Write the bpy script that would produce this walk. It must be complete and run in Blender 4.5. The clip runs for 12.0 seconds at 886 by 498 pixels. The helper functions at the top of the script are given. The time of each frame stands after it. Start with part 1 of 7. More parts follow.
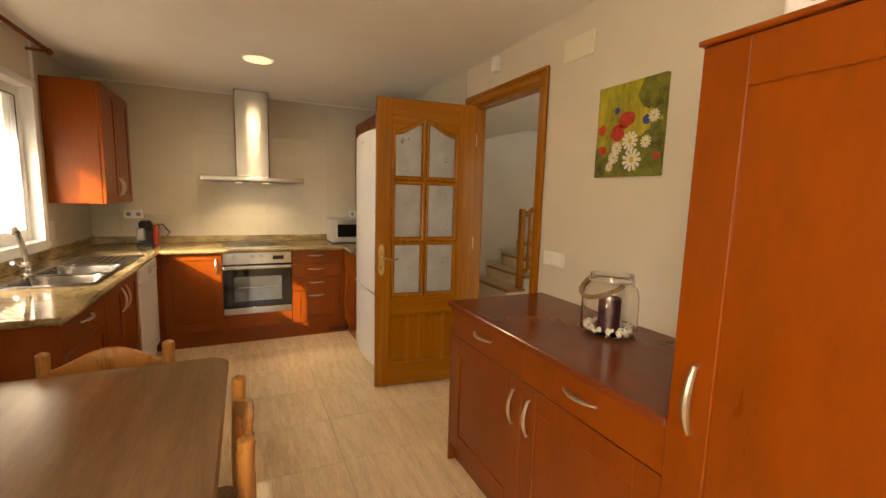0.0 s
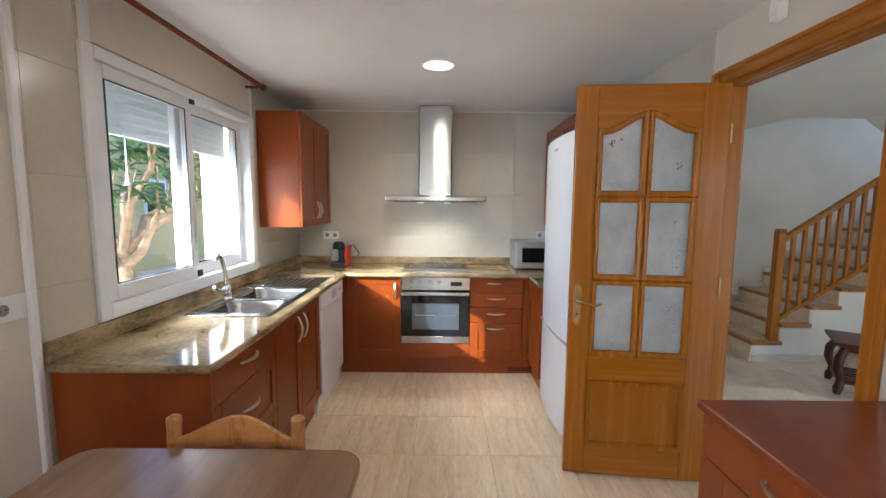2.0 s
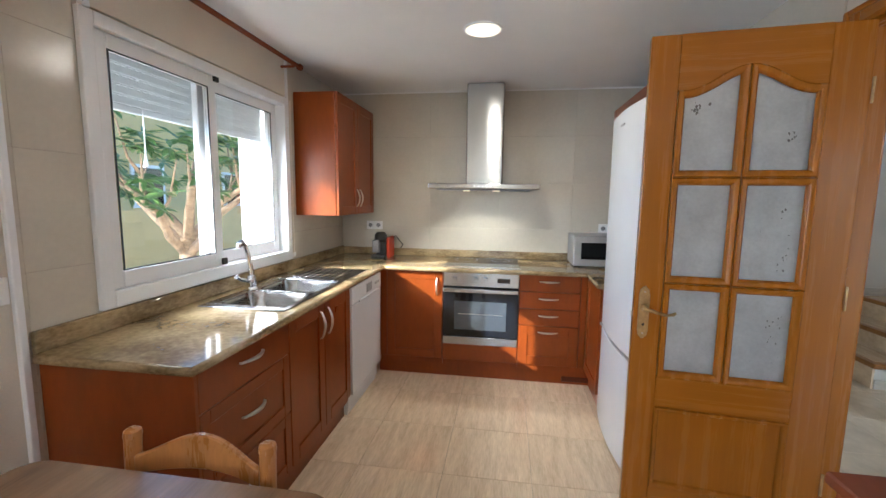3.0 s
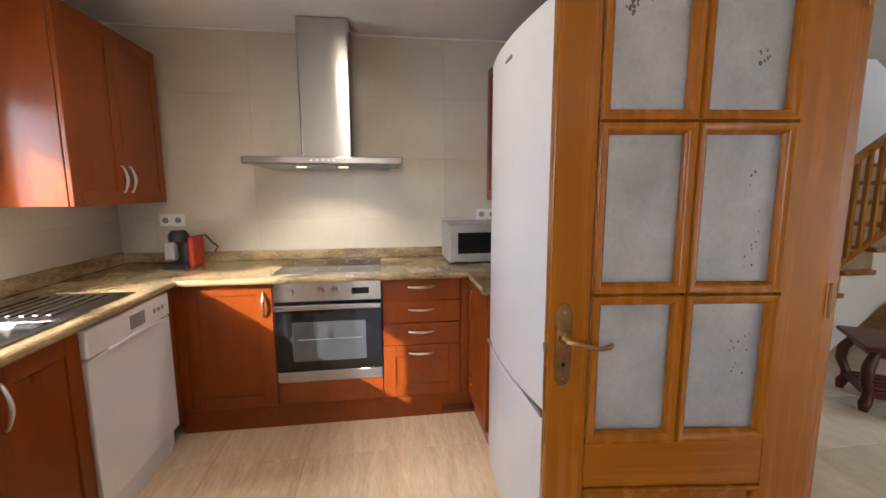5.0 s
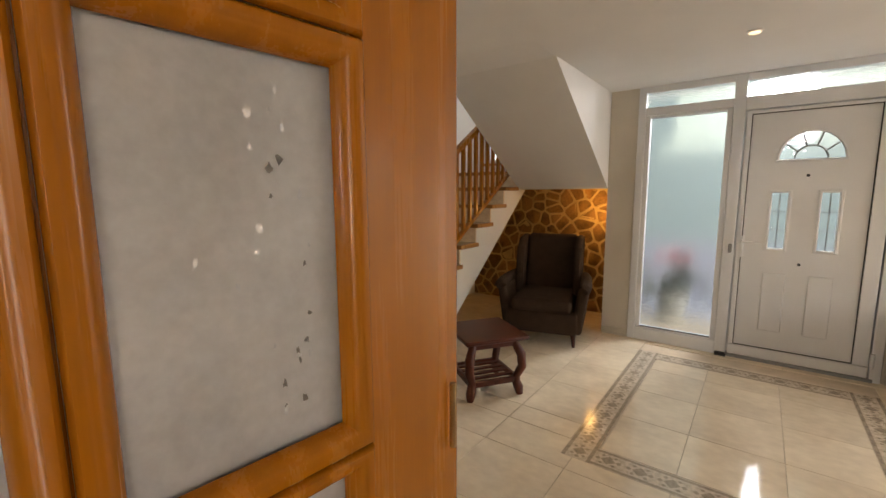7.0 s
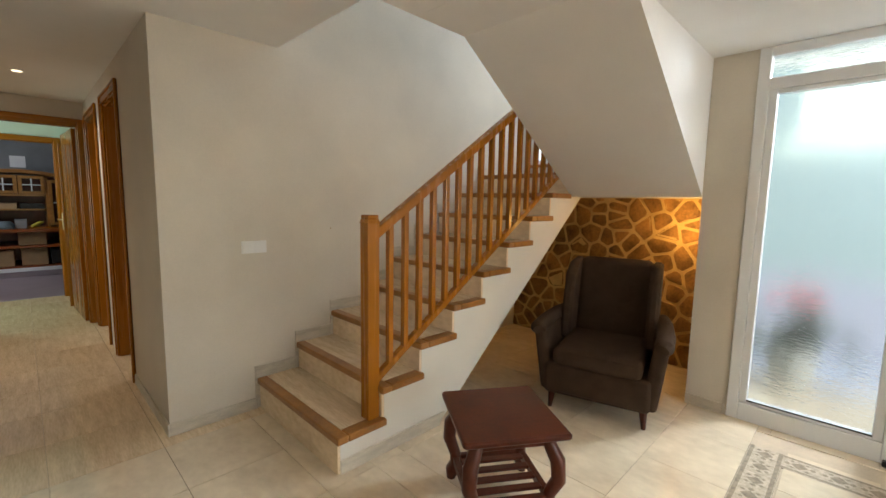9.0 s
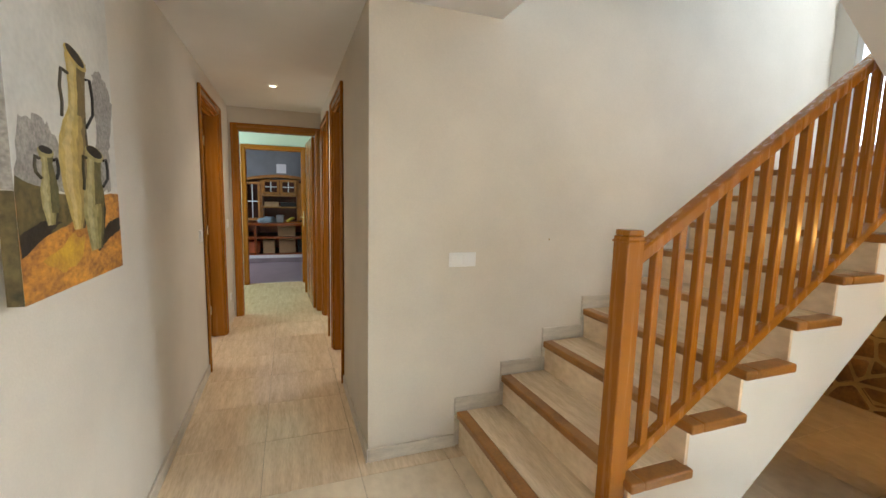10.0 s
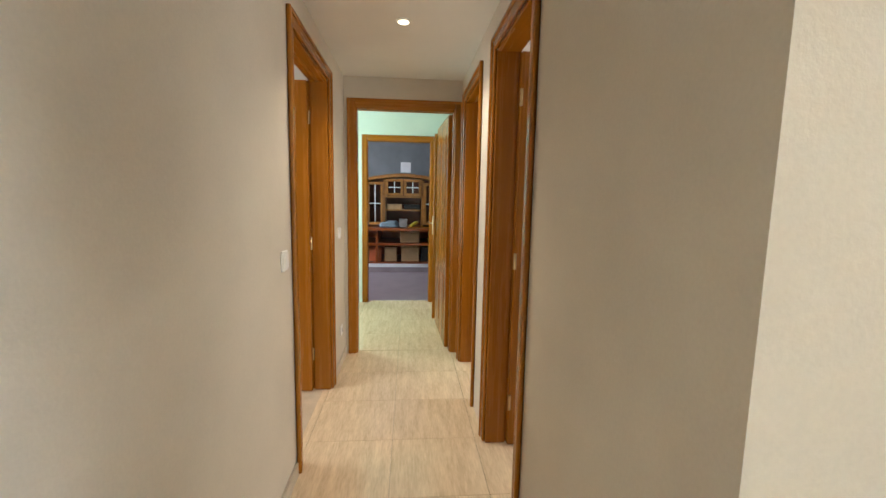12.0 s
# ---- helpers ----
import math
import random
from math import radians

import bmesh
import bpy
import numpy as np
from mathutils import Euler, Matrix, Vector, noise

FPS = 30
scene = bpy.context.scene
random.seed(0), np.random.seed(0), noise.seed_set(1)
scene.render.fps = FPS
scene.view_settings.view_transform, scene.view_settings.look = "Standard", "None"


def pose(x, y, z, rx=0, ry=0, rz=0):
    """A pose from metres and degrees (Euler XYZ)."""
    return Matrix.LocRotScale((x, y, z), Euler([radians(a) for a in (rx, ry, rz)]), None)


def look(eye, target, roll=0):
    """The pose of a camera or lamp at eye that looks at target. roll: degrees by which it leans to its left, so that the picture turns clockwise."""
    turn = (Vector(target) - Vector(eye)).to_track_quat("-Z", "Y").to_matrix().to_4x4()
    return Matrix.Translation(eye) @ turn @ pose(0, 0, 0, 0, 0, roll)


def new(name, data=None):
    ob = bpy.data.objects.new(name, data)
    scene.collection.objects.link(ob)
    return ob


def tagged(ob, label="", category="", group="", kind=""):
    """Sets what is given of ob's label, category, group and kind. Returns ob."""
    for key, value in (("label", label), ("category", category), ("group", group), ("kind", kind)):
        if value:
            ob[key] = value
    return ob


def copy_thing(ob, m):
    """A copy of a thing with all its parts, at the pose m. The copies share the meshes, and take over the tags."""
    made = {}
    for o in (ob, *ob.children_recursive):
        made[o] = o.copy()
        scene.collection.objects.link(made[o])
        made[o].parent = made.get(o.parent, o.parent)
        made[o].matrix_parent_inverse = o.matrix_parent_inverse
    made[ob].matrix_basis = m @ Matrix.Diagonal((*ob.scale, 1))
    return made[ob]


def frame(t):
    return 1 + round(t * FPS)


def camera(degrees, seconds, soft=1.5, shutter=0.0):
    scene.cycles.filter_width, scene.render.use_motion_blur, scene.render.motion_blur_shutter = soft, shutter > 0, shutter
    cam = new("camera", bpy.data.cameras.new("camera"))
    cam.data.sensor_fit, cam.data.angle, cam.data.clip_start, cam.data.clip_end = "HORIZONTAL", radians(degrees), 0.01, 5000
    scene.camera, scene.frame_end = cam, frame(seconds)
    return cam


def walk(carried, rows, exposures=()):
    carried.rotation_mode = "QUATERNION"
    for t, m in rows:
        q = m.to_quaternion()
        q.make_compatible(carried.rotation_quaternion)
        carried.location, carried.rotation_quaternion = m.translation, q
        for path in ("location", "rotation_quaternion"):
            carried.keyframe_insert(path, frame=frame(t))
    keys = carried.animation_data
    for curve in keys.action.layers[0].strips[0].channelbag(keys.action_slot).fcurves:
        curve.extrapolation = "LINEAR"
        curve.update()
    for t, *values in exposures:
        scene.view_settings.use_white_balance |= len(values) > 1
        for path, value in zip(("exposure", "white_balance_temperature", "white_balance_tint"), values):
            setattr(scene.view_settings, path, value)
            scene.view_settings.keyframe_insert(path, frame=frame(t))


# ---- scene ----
EXPOSURES = [(0.0, 1.25, 9200, 14), (0.5, 1.45, 6400, 9), (1.0, 1.56, 5350, 8), (2.5, 1.62, 5200, 8), (4.5, 1.4, 5500, 12), (5.5, 1.6, 6350, 19), (6.5, 1.5, 7000, 17), (7.0, 1.5, 7200, 17), (8.8, 1.95, 6600, 10), (9.0, 2.05, 6600, 10), (9.5, 2.6, 6500, 10), (10.5, 2.6, 6200, 10), (12.0, 3.0, 6200, 8)]
cam = camera(93.2, 12.0)

PATH = [
    (0, (0.683, 1.117, 1.394), (1.53, 2.912, 1.143), 1.6),
    (0.5, (0.764, 1.261, 1.393), (1.445, 3.126, 1.155), 1.0),
    (1, (0.798, 1.411, 1.394), (1.286, 3.337, 1.166), 0.4),
    (1.5, (0.831, 1.646, 1.409), (1.083, 3.619, 1.202), 0.3),
    (2, (0.827, 1.773, 1.445), (0.828, 3.763, 1.237), 0.5),
    (2.5, (0.923, 1.942, 1.432), (0.687, 3.915, 1.203), 0.6),
    (2.7, (0.952, 1.996, 1.42), (0.651, 3.96, 1.188), 0.7),
    (4.3, (0.94, 2.6, 1.326), (0.805, 4.575, 1.046), 0.5),
    (4.5, (0.965, 2.66, 1.318), (0.896, 4.64, 1.041), 0.0),
    (5, (1.079, 2.935, 1.334), (1.357, 4.896, 1.056), -0.2),
    (5.5, (1.21, 3.114, 1.325), (1.893, 4.974, 1.057), -0.3),
    (6, (1.349, 3.326, 1.321), (2.416, 4.996, 1.052), -0.3),
    (6.5, (1.49, 3.455, 1.334), (2.862, 4.886, 1.066), -0.4),
    (7, (1.778, 3.521, 1.345), (3.36, 4.716, 1.081), -0.3),
    (7.2, (1.881, 3.54, 1.339), (3.522, 4.652, 1.086), -0.1),
    (8.8, (2.661, 3.877, 1.309), (4.185, 5.153, 1.085), 0.8),
    (9, (2.743, 3.932, 1.325), (4.153, 5.332, 1.101), 1.0),
    (9.5, (2.854, 4.2, 1.317), (3.91, 5.882, 1.078), 1.4),
    (10, (2.891, 4.56, 1.344), (3.58, 6.422, 1.103), 1.4),
    (10.5, (2.935, 4.937, 1.327), (3.336, 6.882, 1.089), 1.1),
    (11, (2.921, 5.292, 1.315), (3.139, 7.267, 1.085), 1.1),
    (11.5, (2.854, 5.687, 1.331), (2.997, 7.669, 1.104), 0.9),
    (12, (2.826, 6.093, 1.312), (2.991, 8.071, 1.07), 1.1),
]
walk(cam, [(t, look(eye, target, roll)) for t, eye, target, roll in PATH], EXPOSURES)

# ---- light ----
world = bpy.data.worlds.new("sky")
scene.world = world
world.use_nodes = True
sky = world.node_tree.nodes.new("ShaderNodeTexSky")
sky.sky_type, sky.sun_disc = "NISHITA", False
SUN_WAY = Vector((1.0, 0.91, -0.67)).normalized()
sky.sun_elevation = math.asin(-SUN_WAY.z)
sky.sun_rotation = math.atan2(-SUN_WAY.x, -SUN_WAY.y)
world.node_tree.links.new(sky.outputs[0], world.node_tree.nodes["Background"].inputs[0])
world.node_tree.nodes["Background"].inputs[1].default_value = 0.15


def lamp(name, kind, at, energy, colour, target=None, size=0.1, size_y=0.0, angle=0.0, spot=0.0):
    data = bpy.data.lights.new(name, kind)
    data.energy, data.color = energy, colour
    if kind == "AREA":
        data.size = size
        if size_y:
            data.shape, data.size_y = "RECTANGLE", size_y
    elif kind == "SUN":
        data.angle = radians(angle)
    else:
        data.shadow_soft_size = size
        if spot:
            data.spot_size, data.spot_blend = radians(spot), 0.6
    ob = new(name, data)
    ob.matrix_world = look(at, target) if target else Matrix.Translation(at)
    return ob


lamp("sun", "SUN", (-5, -5, 6), 4.6, (1.0, 0.88, 0.70), Vector((-5, -5, 6)) + SUN_WAY, angle=0.6)
DAY = (0.86, 0.93, 1.0)
# fill lamp added at an assumed opening in the unseen back of the hall
lamp("hall_back_fill", "AREA", (4.2, -1.26, 1.1), 3.4, (0.80, 0.90, 1.0), (4.0, 3.0, 1.1), 2.3, 2.0)
lamp("landing_daylight", "AREA", (6.62, 6.05, 2.9), 4.4, DAY, (4.5, 6.05, 2.5), 0.7, 1.9)
lamp("rear_window_daylight", "AREA", (0.7, -1.12, 1.52), 0.9, (0.93, 0.97, 1.0), (0.7, 3.0, 1.2), 0.98, 1.2)
# warm lamp added before the solid west wall to brighten cabinet and sideboard
lamp("dining_side_fill", "AREA", (-0.54, 0.15, 1.35), 45, (1.0, 0.93, 0.82), (1.9, -0.3, 0.9), 1.4, 1.3)
# out-of-view lamp added at the solid front wall to lift the hall walls
lamp("entry_side_fill", "AREA", (5.80, 0.9, 1.2), 11.5, DAY, (2.6, 5.0, 0.9), 1.3, 1.6)
lamp("front_garden_daylight", "AREA", (7.33, 3.44, 2.32), 22, (0.84, 0.92, 1.0), (2.31, 5.6, 0.5), 0.55, 0.6)
lamp("kitchen_garden_daylight", "AREA", (-1.6, 4.0, 2.8), 54, (1.0, 0.94, 0.86), (0.9, 4.2, 0.0), 1.5, 1.0)
lamp("kitchen_window_daylight", "AREA", (-1.9, 3.35, 1.65), 15, (0.66, 0.84, 1.0), (1.5, 4.45, 1.0), 1.1, 1.1)
# four fill lamps added inside closed rooms, where no window is built
lamp("left_room_fill", "AREA", (0.6, 8.2, 1.5), 3.5, (1.0, 0.95, 0.88), (2.6, 8.5, 0.3), 1.2, 1.2)
lamp("right_room_fill", "AREA", (5.2, 8.3, 1.5), 3.4, (1.0, 0.95, 0.88), (3.0, 8.4, 0.3), 1.2, 1.2)
lamp("vestibule_fill", "AREA", (1.55, 10.5, 1.5), 4.2, (0.75, 1.0, 0.9), (3.0, 10.5, 1.2), 0.9, 1.6)
lamp("garage_fill", "AREA", (0.6, 12.6, 1.7), 8, (0.85, 0.9, 1.0), (3.0, 13.4, 0.9), 1.0, 1.0)
lamp("kitchen_downlight", "SPOT", (0.79, 4.515, 2.285), 10, (1.0, 0.82, 0.58), (0.79, 4.515, 0), 0.06, spot=178)
lamp("corridor_downlight", "SPOT", (2.79, 8.45, 2.215), 5.0, (1.0, 0.86, 0.66), (2.79, 8.45, 0), 0.04, spot=130)
lamp("entry_downlight", "SPOT", (4.83, 3.62, 2.215), 3.2, (1.0, 0.86, 0.66), (4.83, 3.62, 0), 0.04, spot=130)
lamp("hood_light_a", "SPOT", (0.63, 5.45, 1.468), 7, (1.0, 0.86, 0.62), (0.63, 5.7, 0), 0.025, spot=120)
lamp("hood_light_b", "SPOT", (0.86, 5.45, 1.468), 7, (1.0, 0.86, 0.62), (0.86, 5.7, 0), 0.025, spot=120)
lamp("alcove_light", "POINT", (6.25, 4.86, 1.16), 1.3, (1.0, 0.56, 0.16), size=0.04)


# ---- materials ----
def mat(name, base, rough=0.5, metal=0.0, var=0.12, scale=8.0, stretch=(1, 1, 1), bump=0.05, fine=120.0, second=None, spec=0.5, coat=0.0, fineamt=0.3, detail=4.0, rnd=0.0):
    """A surface with a broad and a fine variation of its colour and a light relief, in metres."""
    m = bpy.data.materials.new(name)
    m.use_nodes = True
    nt = m.node_tree
    b = nt.nodes["Principled BSDF"]
    n = nt.nodes.new
    tc = n("ShaderNodeTexCoord")
    mp = n("ShaderNodeMapping")
    mp.inputs["Scale"].default_value = stretch
    nt.links.new(tc.outputs["Object"], mp.inputs["Vector"])
    if rnd:
        at, sh = n("ShaderNodeObjectInfo"), n("ShaderNodeVectorMath")
        sh.operation = "MULTIPLY_ADD"
        sh.inputs[1].default_value = (37, 53, 11)
        nt.links.new(at.outputs["Random"], sh.inputs[0])
        nt.links.new(tc.outputs["Object"], sh.inputs[2])
        nt.links.new(sh.outputs[0], mp.inputs["Vector"])
    big = n("ShaderNodeTexNoise")
    big.inputs["Scale"].default_value, big.inputs["Detail"].default_value = scale, detail
    nt.links.new(mp.outputs[0], big.inputs["Vector"])
    small = n("ShaderNodeTexNoise")
    small.inputs["Scale"].default_value, small.inputs["Detail"].default_value = fine, 3.0
    nt.links.new(mp.outputs[0], small.inputs["Vector"])
    both = n("ShaderNodeMix")
    both.data_type = "FLOAT"
    both.inputs[0].default_value = fineamt
    nt.links.new(big.outputs[0], both.inputs[2])
    nt.links.new(small.outputs[0], both.inputs[3])
    ramp = n("ShaderNodeValToRGB")
    dark = second or tuple(c * (1 - 2 * var) for c in base)
    light = tuple(min(1, c * (1 + 0.6 * var)) for c in base)
    ramp.color_ramp.elements[0].position, ramp.color_ramp.elements[1].position = 0.32, 0.66
    ramp.color_ramp.elements[0].color, ramp.color_ramp.elements[1].color = (*dark, 1), (*light, 1)
    nt.links.new(both.outputs[0], ramp.inputs[0])
    out = ramp.outputs[0]
    if rnd:
        oi, hs = n("ShaderNodeObjectInfo"), n("ShaderNodeHueSaturation")
        ma = n("ShaderNodeMapRange")
        ma.inputs[3].default_value, ma.inputs[4].default_value = 1 - rnd, 1 + rnd
        nt.links.new(oi.outputs["Random"], ma.inputs[0])
        nt.links.new(ma.outputs[0], hs.inputs["Value"])
        nt.links.new(out, hs.inputs["Color"])
        out = hs.outputs[0]
    nt.links.new(out, b.inputs["Base Color"])
    b.inputs["Metallic"].default_value = metal
    b.inputs["Specular IOR Level"].default_value = spec
    b.inputs["Coat Weight"].default_value = coat
    b.inputs["Coat Roughness"].default_value = 0.12
    rr = n("ShaderNodeMapRange")
    rr.inputs[3].default_value, rr.inputs[4].default_value = max(0.02, rough * 0.85), min(1, rough * 1.15)
    nt.links.new(both.outputs[0], rr.inputs[0])
    nt.links.new(rr.outputs[0], b.inputs["Roughness"])
    if bump:
        bp = n("ShaderNodeBump")
        bp.inputs["Strength"].default_value, bp.inputs["Distance"].default_value = bump, 0.01
        nt.links.new(both.outputs[0], bp.inputs["Height"])
        nt.links.new(bp.outputs[0], b.inputs["Normal"])
    return m


def glow(name, colour, strength, dull=1.0):
    m = bpy.data.materials.new(name)
    m.use_nodes = True
    b = m.node_tree.nodes["Principled BSDF"]
    b.inputs["Base Color"].default_value = (*(c * dull for c in colour), 1)
    b.inputs["Emission Color"].default_value = (*colour, 1)
    b.inputs["Emission Strength"].default_value = strength
    return m


def glass(name, rough=0.0, tint=(1, 1, 1), ior=1.45, bump=0.0, scale=40.0, stretch=(1, 1, 1)):
    m = bpy.data.materials.new(name)
    m.use_nodes = True
    nt = m.node_tree
    b = nt.nodes["Principled BSDF"]
    b.inputs["Transmission Weight"].default_value = 1.0
    b.inputs["Roughness"].default_value, b.inputs["IOR"].default_value = rough, ior
    b.inputs["Base Color"].default_value = (*tint, 1)
    if bump:
        tc, mp, ns, bp = (nt.nodes.new(k) for k in ("ShaderNodeTexCoord", "ShaderNodeMapping", "ShaderNodeTexNoise", "ShaderNodeBump"))
        mp.inputs["Scale"].default_value = stretch
        ns.inputs["Scale"].default_value = scale
        bp.inputs["Strength"].default_value, bp.inputs["Distance"].default_value = bump, 0.01
        nt.links.new(tc.outputs["Object"], mp.inputs[0])
        nt.links.new(mp.outputs[0], ns.inputs["Vector"])
        nt.links.new(ns.outputs[0], bp.inputs["Height"])
        nt.links.new(bp.outputs[0], b.inputs["Normal"])
    return m


# ---- mesh helpers ----
def box(bm, x0, x1, y0, y1, z0, z1, bevel=0.0, seg=1):
    r = bmesh.ops.create_cube(bm, size=1.0)
    vs = r["verts"]
    for v in vs:
        v.co = Vector(((x0 + x1) / 2 + v.co.x * (x1 - x0), (y0 + y1) / 2 + v.co.y * (y1 - y0), (z0 + z1) / 2 + v.co.z * (z1 - z0)))
    if bevel:
        es = {e for v in vs for e in v.link_edges}
        bmesh.ops.bevel(bm, geom=list(es), offset=bevel, segments=seg, affect="EDGES", profile=0.5)
    return bm


def boxes(*rows, bevel=0.0, seg=1):
    bm = bmesh.new()
    for r in rows:
        box(bm, *r, bevel=bevel, seg=seg)
    return bm


def tube(path, radius, sides=10, caps=True):
    """A round bar along a list of points; radius is a number or one for each point."""
    bm = bmesh.new()
    pts = [Vector(p) for p in path]
    rad = radius if isinstance(radius, (list, tuple)) else [radius] * len(pts)
    rings, side = [], None
    for i, p in enumerate(pts):
        d = (pts[min(i + 1, len(pts) - 1)] - pts[max(i - 1, 0)]).normalized()
        if side is None:
            side = d.cross(Vector((0, 0, 1)) if abs(d.z) < 0.9 else Vector((1, 0, 0))).normalized()
        side = (side - d * side.dot(d)).normalized()
        up = d.cross(side)
        rings.append([bm.verts.new(p + rad[i] * (math.cos(a) * side + math.sin(a) * up)) for a in (2 * math.pi * k / sides for k in range(sides))])
    for a, b in zip(rings, rings[1:]):
        for k in range(sides):
            bm.faces.new((a[k], a[(k + 1) % sides], b[(k + 1) % sides], b[k]))
    if caps:
        bm.faces.new(rings[0][::-1])
        bm.faces.new(rings[-1])
    bmesh.ops.recalc_face_normals(bm, faces=bm.faces)
    return bm


def lathe(profile, sides=24, centre=(0, 0, 0)):
    """A turned shape round the z axis: profile rows of radius and height."""
    bm = bmesh.new()
    cx, cy, cz = centre
    rings = [[bm.verts.new((cx + max(r, 1e-4) * math.cos(2 * math.pi * k / sides), cy + max(r, 1e-4) * math.sin(2 * math.pi * k / sides), cz + z)) for k in range(sides)] for r, z in profile]
    for a, b in zip(rings, rings[1:]):
        for k in range(sides):
            bm.faces.new((a[k], a[(k + 1) % sides], b[(k + 1) % sides], b[k]))
    bm.faces.new(rings[0][::-1])
    bm.faces.new(rings[-1])
    bmesh.ops.recalc_face_normals(bm, faces=bm.faces)
    return bm


def prism(points, axis, a, b, bevel=0.0):
    """A flat outline of 2D points pushed from a to b along an axis (x: points are y, z; y: x, z; z: x, y)."""
    bm = bmesh.new()
    def place(p, h):
        return {"x": (h, p[0], p[1]), "y": (p[0], h, p[1]), "z": (p[0], p[1], h)}[axis]
    lo = [bm.verts.new(place(p, a)) for p in points]
    hi = [bm.verts.new(place(p, b)) for p in points]
    bm.faces.new(lo)
    bm.faces.new(hi[::-1])
    for i in range(len(points)):
        j = (i + 1) % len(points)
        bm.faces.new((lo[j], lo[i], hi[i], hi[j]))
    bmesh.ops.recalc_face_normals(bm, faces=bm.faces)
    if bevel:
        bmesh.ops.bevel(bm, geom=bm.edges[:], offset=bevel, segments=1, affect="EDGES", profile=0.5)
    return bm


def mesh(name, bm, material, smooth=False):
    me = bpy.data.meshes.new(name)
    bm.to_mesh(me)
    bm.free()
    me.materials.append(material)
    if smooth:
        me.shade_smooth()
        me.set_sharp_from_angle(angle=radians(40))
    return me


def part(name, bm, material, parent, label="", smooth=False):
    """One mesh under a thing or a part; its places are in the world, or in the thing's own frame while it stands at the origin."""
    ob = new(name, mesh(name, bm, material, smooth))
    ob.parent = parent
    if label:
        tagged(ob, label)
    return ob


def thing(name, label, category, at=(0, 0, 0), group="", kind=""):
    """An Empty at the base of a thing whose parts are its children, in its own frame."""
    ob = new(name)
    ob.location = at
    ob.empty_display_size = 0.1
    return tagged(ob, label, category, group, kind)


def solid(name, bm, material, label, category, kind="", group="", smooth=False):
    return tagged(new(name, mesh(name, bm, material, smooth)), label, category, group, kind)


def structure(name, bm, material, label="", category="", smooth=False):
    return tagged(new(name, mesh(name, bm, material, smooth)), label, category or name.split("_")[0], "", "structure")


# ---- materials of the place ----
CHERRY = mat("cherry_wood", (0.23, 0.048, 0.005), 0.29, var=0.11, scale=5, stretch=(1, 1, 0.3), fine=45, bump=0.02, coat=0.1, spec=0.28, rnd=0.06)
CHERRY_TOP = mat("dark_cherry_top", (0.20, 0.045, 0.015), 0.2, var=0.12, scale=5, stretch=(1, 0.3, 1), fine=60, bump=0.01, coat=0.05, spec=0.3)
OAK = mat("honey_oak", (0.345, 0.121, 0.007), 0.27, var=0.09, scale=6, stretch=(6, 6, 0.2), fine=50, bump=0.015, coat=0.2, spec=0.28)
OAK_RAIL = mat("honey_oak_rail", (0.345, 0.121, 0.007), 0.27, var=0.09, scale=6, stretch=(0.2, 6, 6), fine=50, bump=0.015, coat=0.2, spec=0.28)
OAK_BEAM = mat("honey_oak_head", (0.345, 0.121, 0.007), 0.27, var=0.09, scale=6, stretch=(6, 0.2, 6), fine=50, bump=0.015, coat=0.2, spec=0.28)
OAK_DARK = mat("oak_nosing", (0.35, 0.145, 0.025), 0.35, var=0.2, scale=7, stretch=(1, 1, 2), fine=70, bump=0.04, coat=0.2)
BEECH = mat("varnished_beech", (0.50, 0.22, 0.06), 0.28, var=0.15, scale=6, stretch=(2, 2, 0.3), fine=60, bump=0.02, coat=0.3)
WALNUT = mat("walnut_laminate", (0.25, 0.14, 0.07), 0.2, var=0.16, scale=4, stretch=(4, 0.4, 1), fine=40, bump=0.02, coat=0.2)
DARKWOOD = mat("dark_stained_wood", (0.088, 0.017, 0.006), 0.34, var=0.25, scale=6, stretch=(1, 1, 0.4), fine=60, bump=0.03, coat=0.1, spec=0.3)
PLASTER = mat("beige_plaster", (0.67, 0.61, 0.515), 0.75, var=0.05, scale=2.5, fine=130, bump=0.17)
CEIL = mat("ceiling_paint", (0.82, 0.81, 0.79), 0.85, var=0.03, scale=2, fine=200, bump=0.05)
STRINGER = mat("white_plaster", (0.69, 0.655, 0.59), 0.8, var=0.04, scale=3, fine=160, bump=0.1)
WALL_TILE = mat("cream_wall_tile", (0.58, 0.535, 0.44), 0.2, var=0.05, scale=3, fine=50, bump=0.01, rnd=0.02)
WALL_GROUT = mat("wall_grout", (0.50, 0.475, 0.41), 0.6, var=0.05)
GROUT = mat("grout", (0.62, 0.50, 0.36), 0.85, var=0.1)
FLOOR_TILE = mat("travertine_tile", (0.86, 0.70, 0.49), 0.10, var=0.1, scale=7, stretch=(4, 0.5, 1), fine=34, bump=0.005, second=(0.66, 0.50, 0.32), rnd=0.03, spec=0.8, fineamt=0.45, detail=6)
HALL_TILE = mat("cream_marble_tile", (0.85, 0.73, 0.55), 0.08, var=0.1, scale=3.2, stretch=(1.3, 0.8, 1), fine=18, bump=0.004, second=(0.68, 0.56, 0.40), rnd=0.03, spec=0.8, fineamt=0.35, detail=7)
SKIRT = mat("travertine_skirting", (0.61, 0.545, 0.445), 0.3, var=0.12, scale=8, stretch=(1, 1, 4), fine=60, bump=0.01)
BAND = mat("mosaic_band", (0.66, 0.55, 0.42), 0.15, var=0.3, scale=40, fine=140, bump=0.01, second=(0.44, 0.36, 0.26))
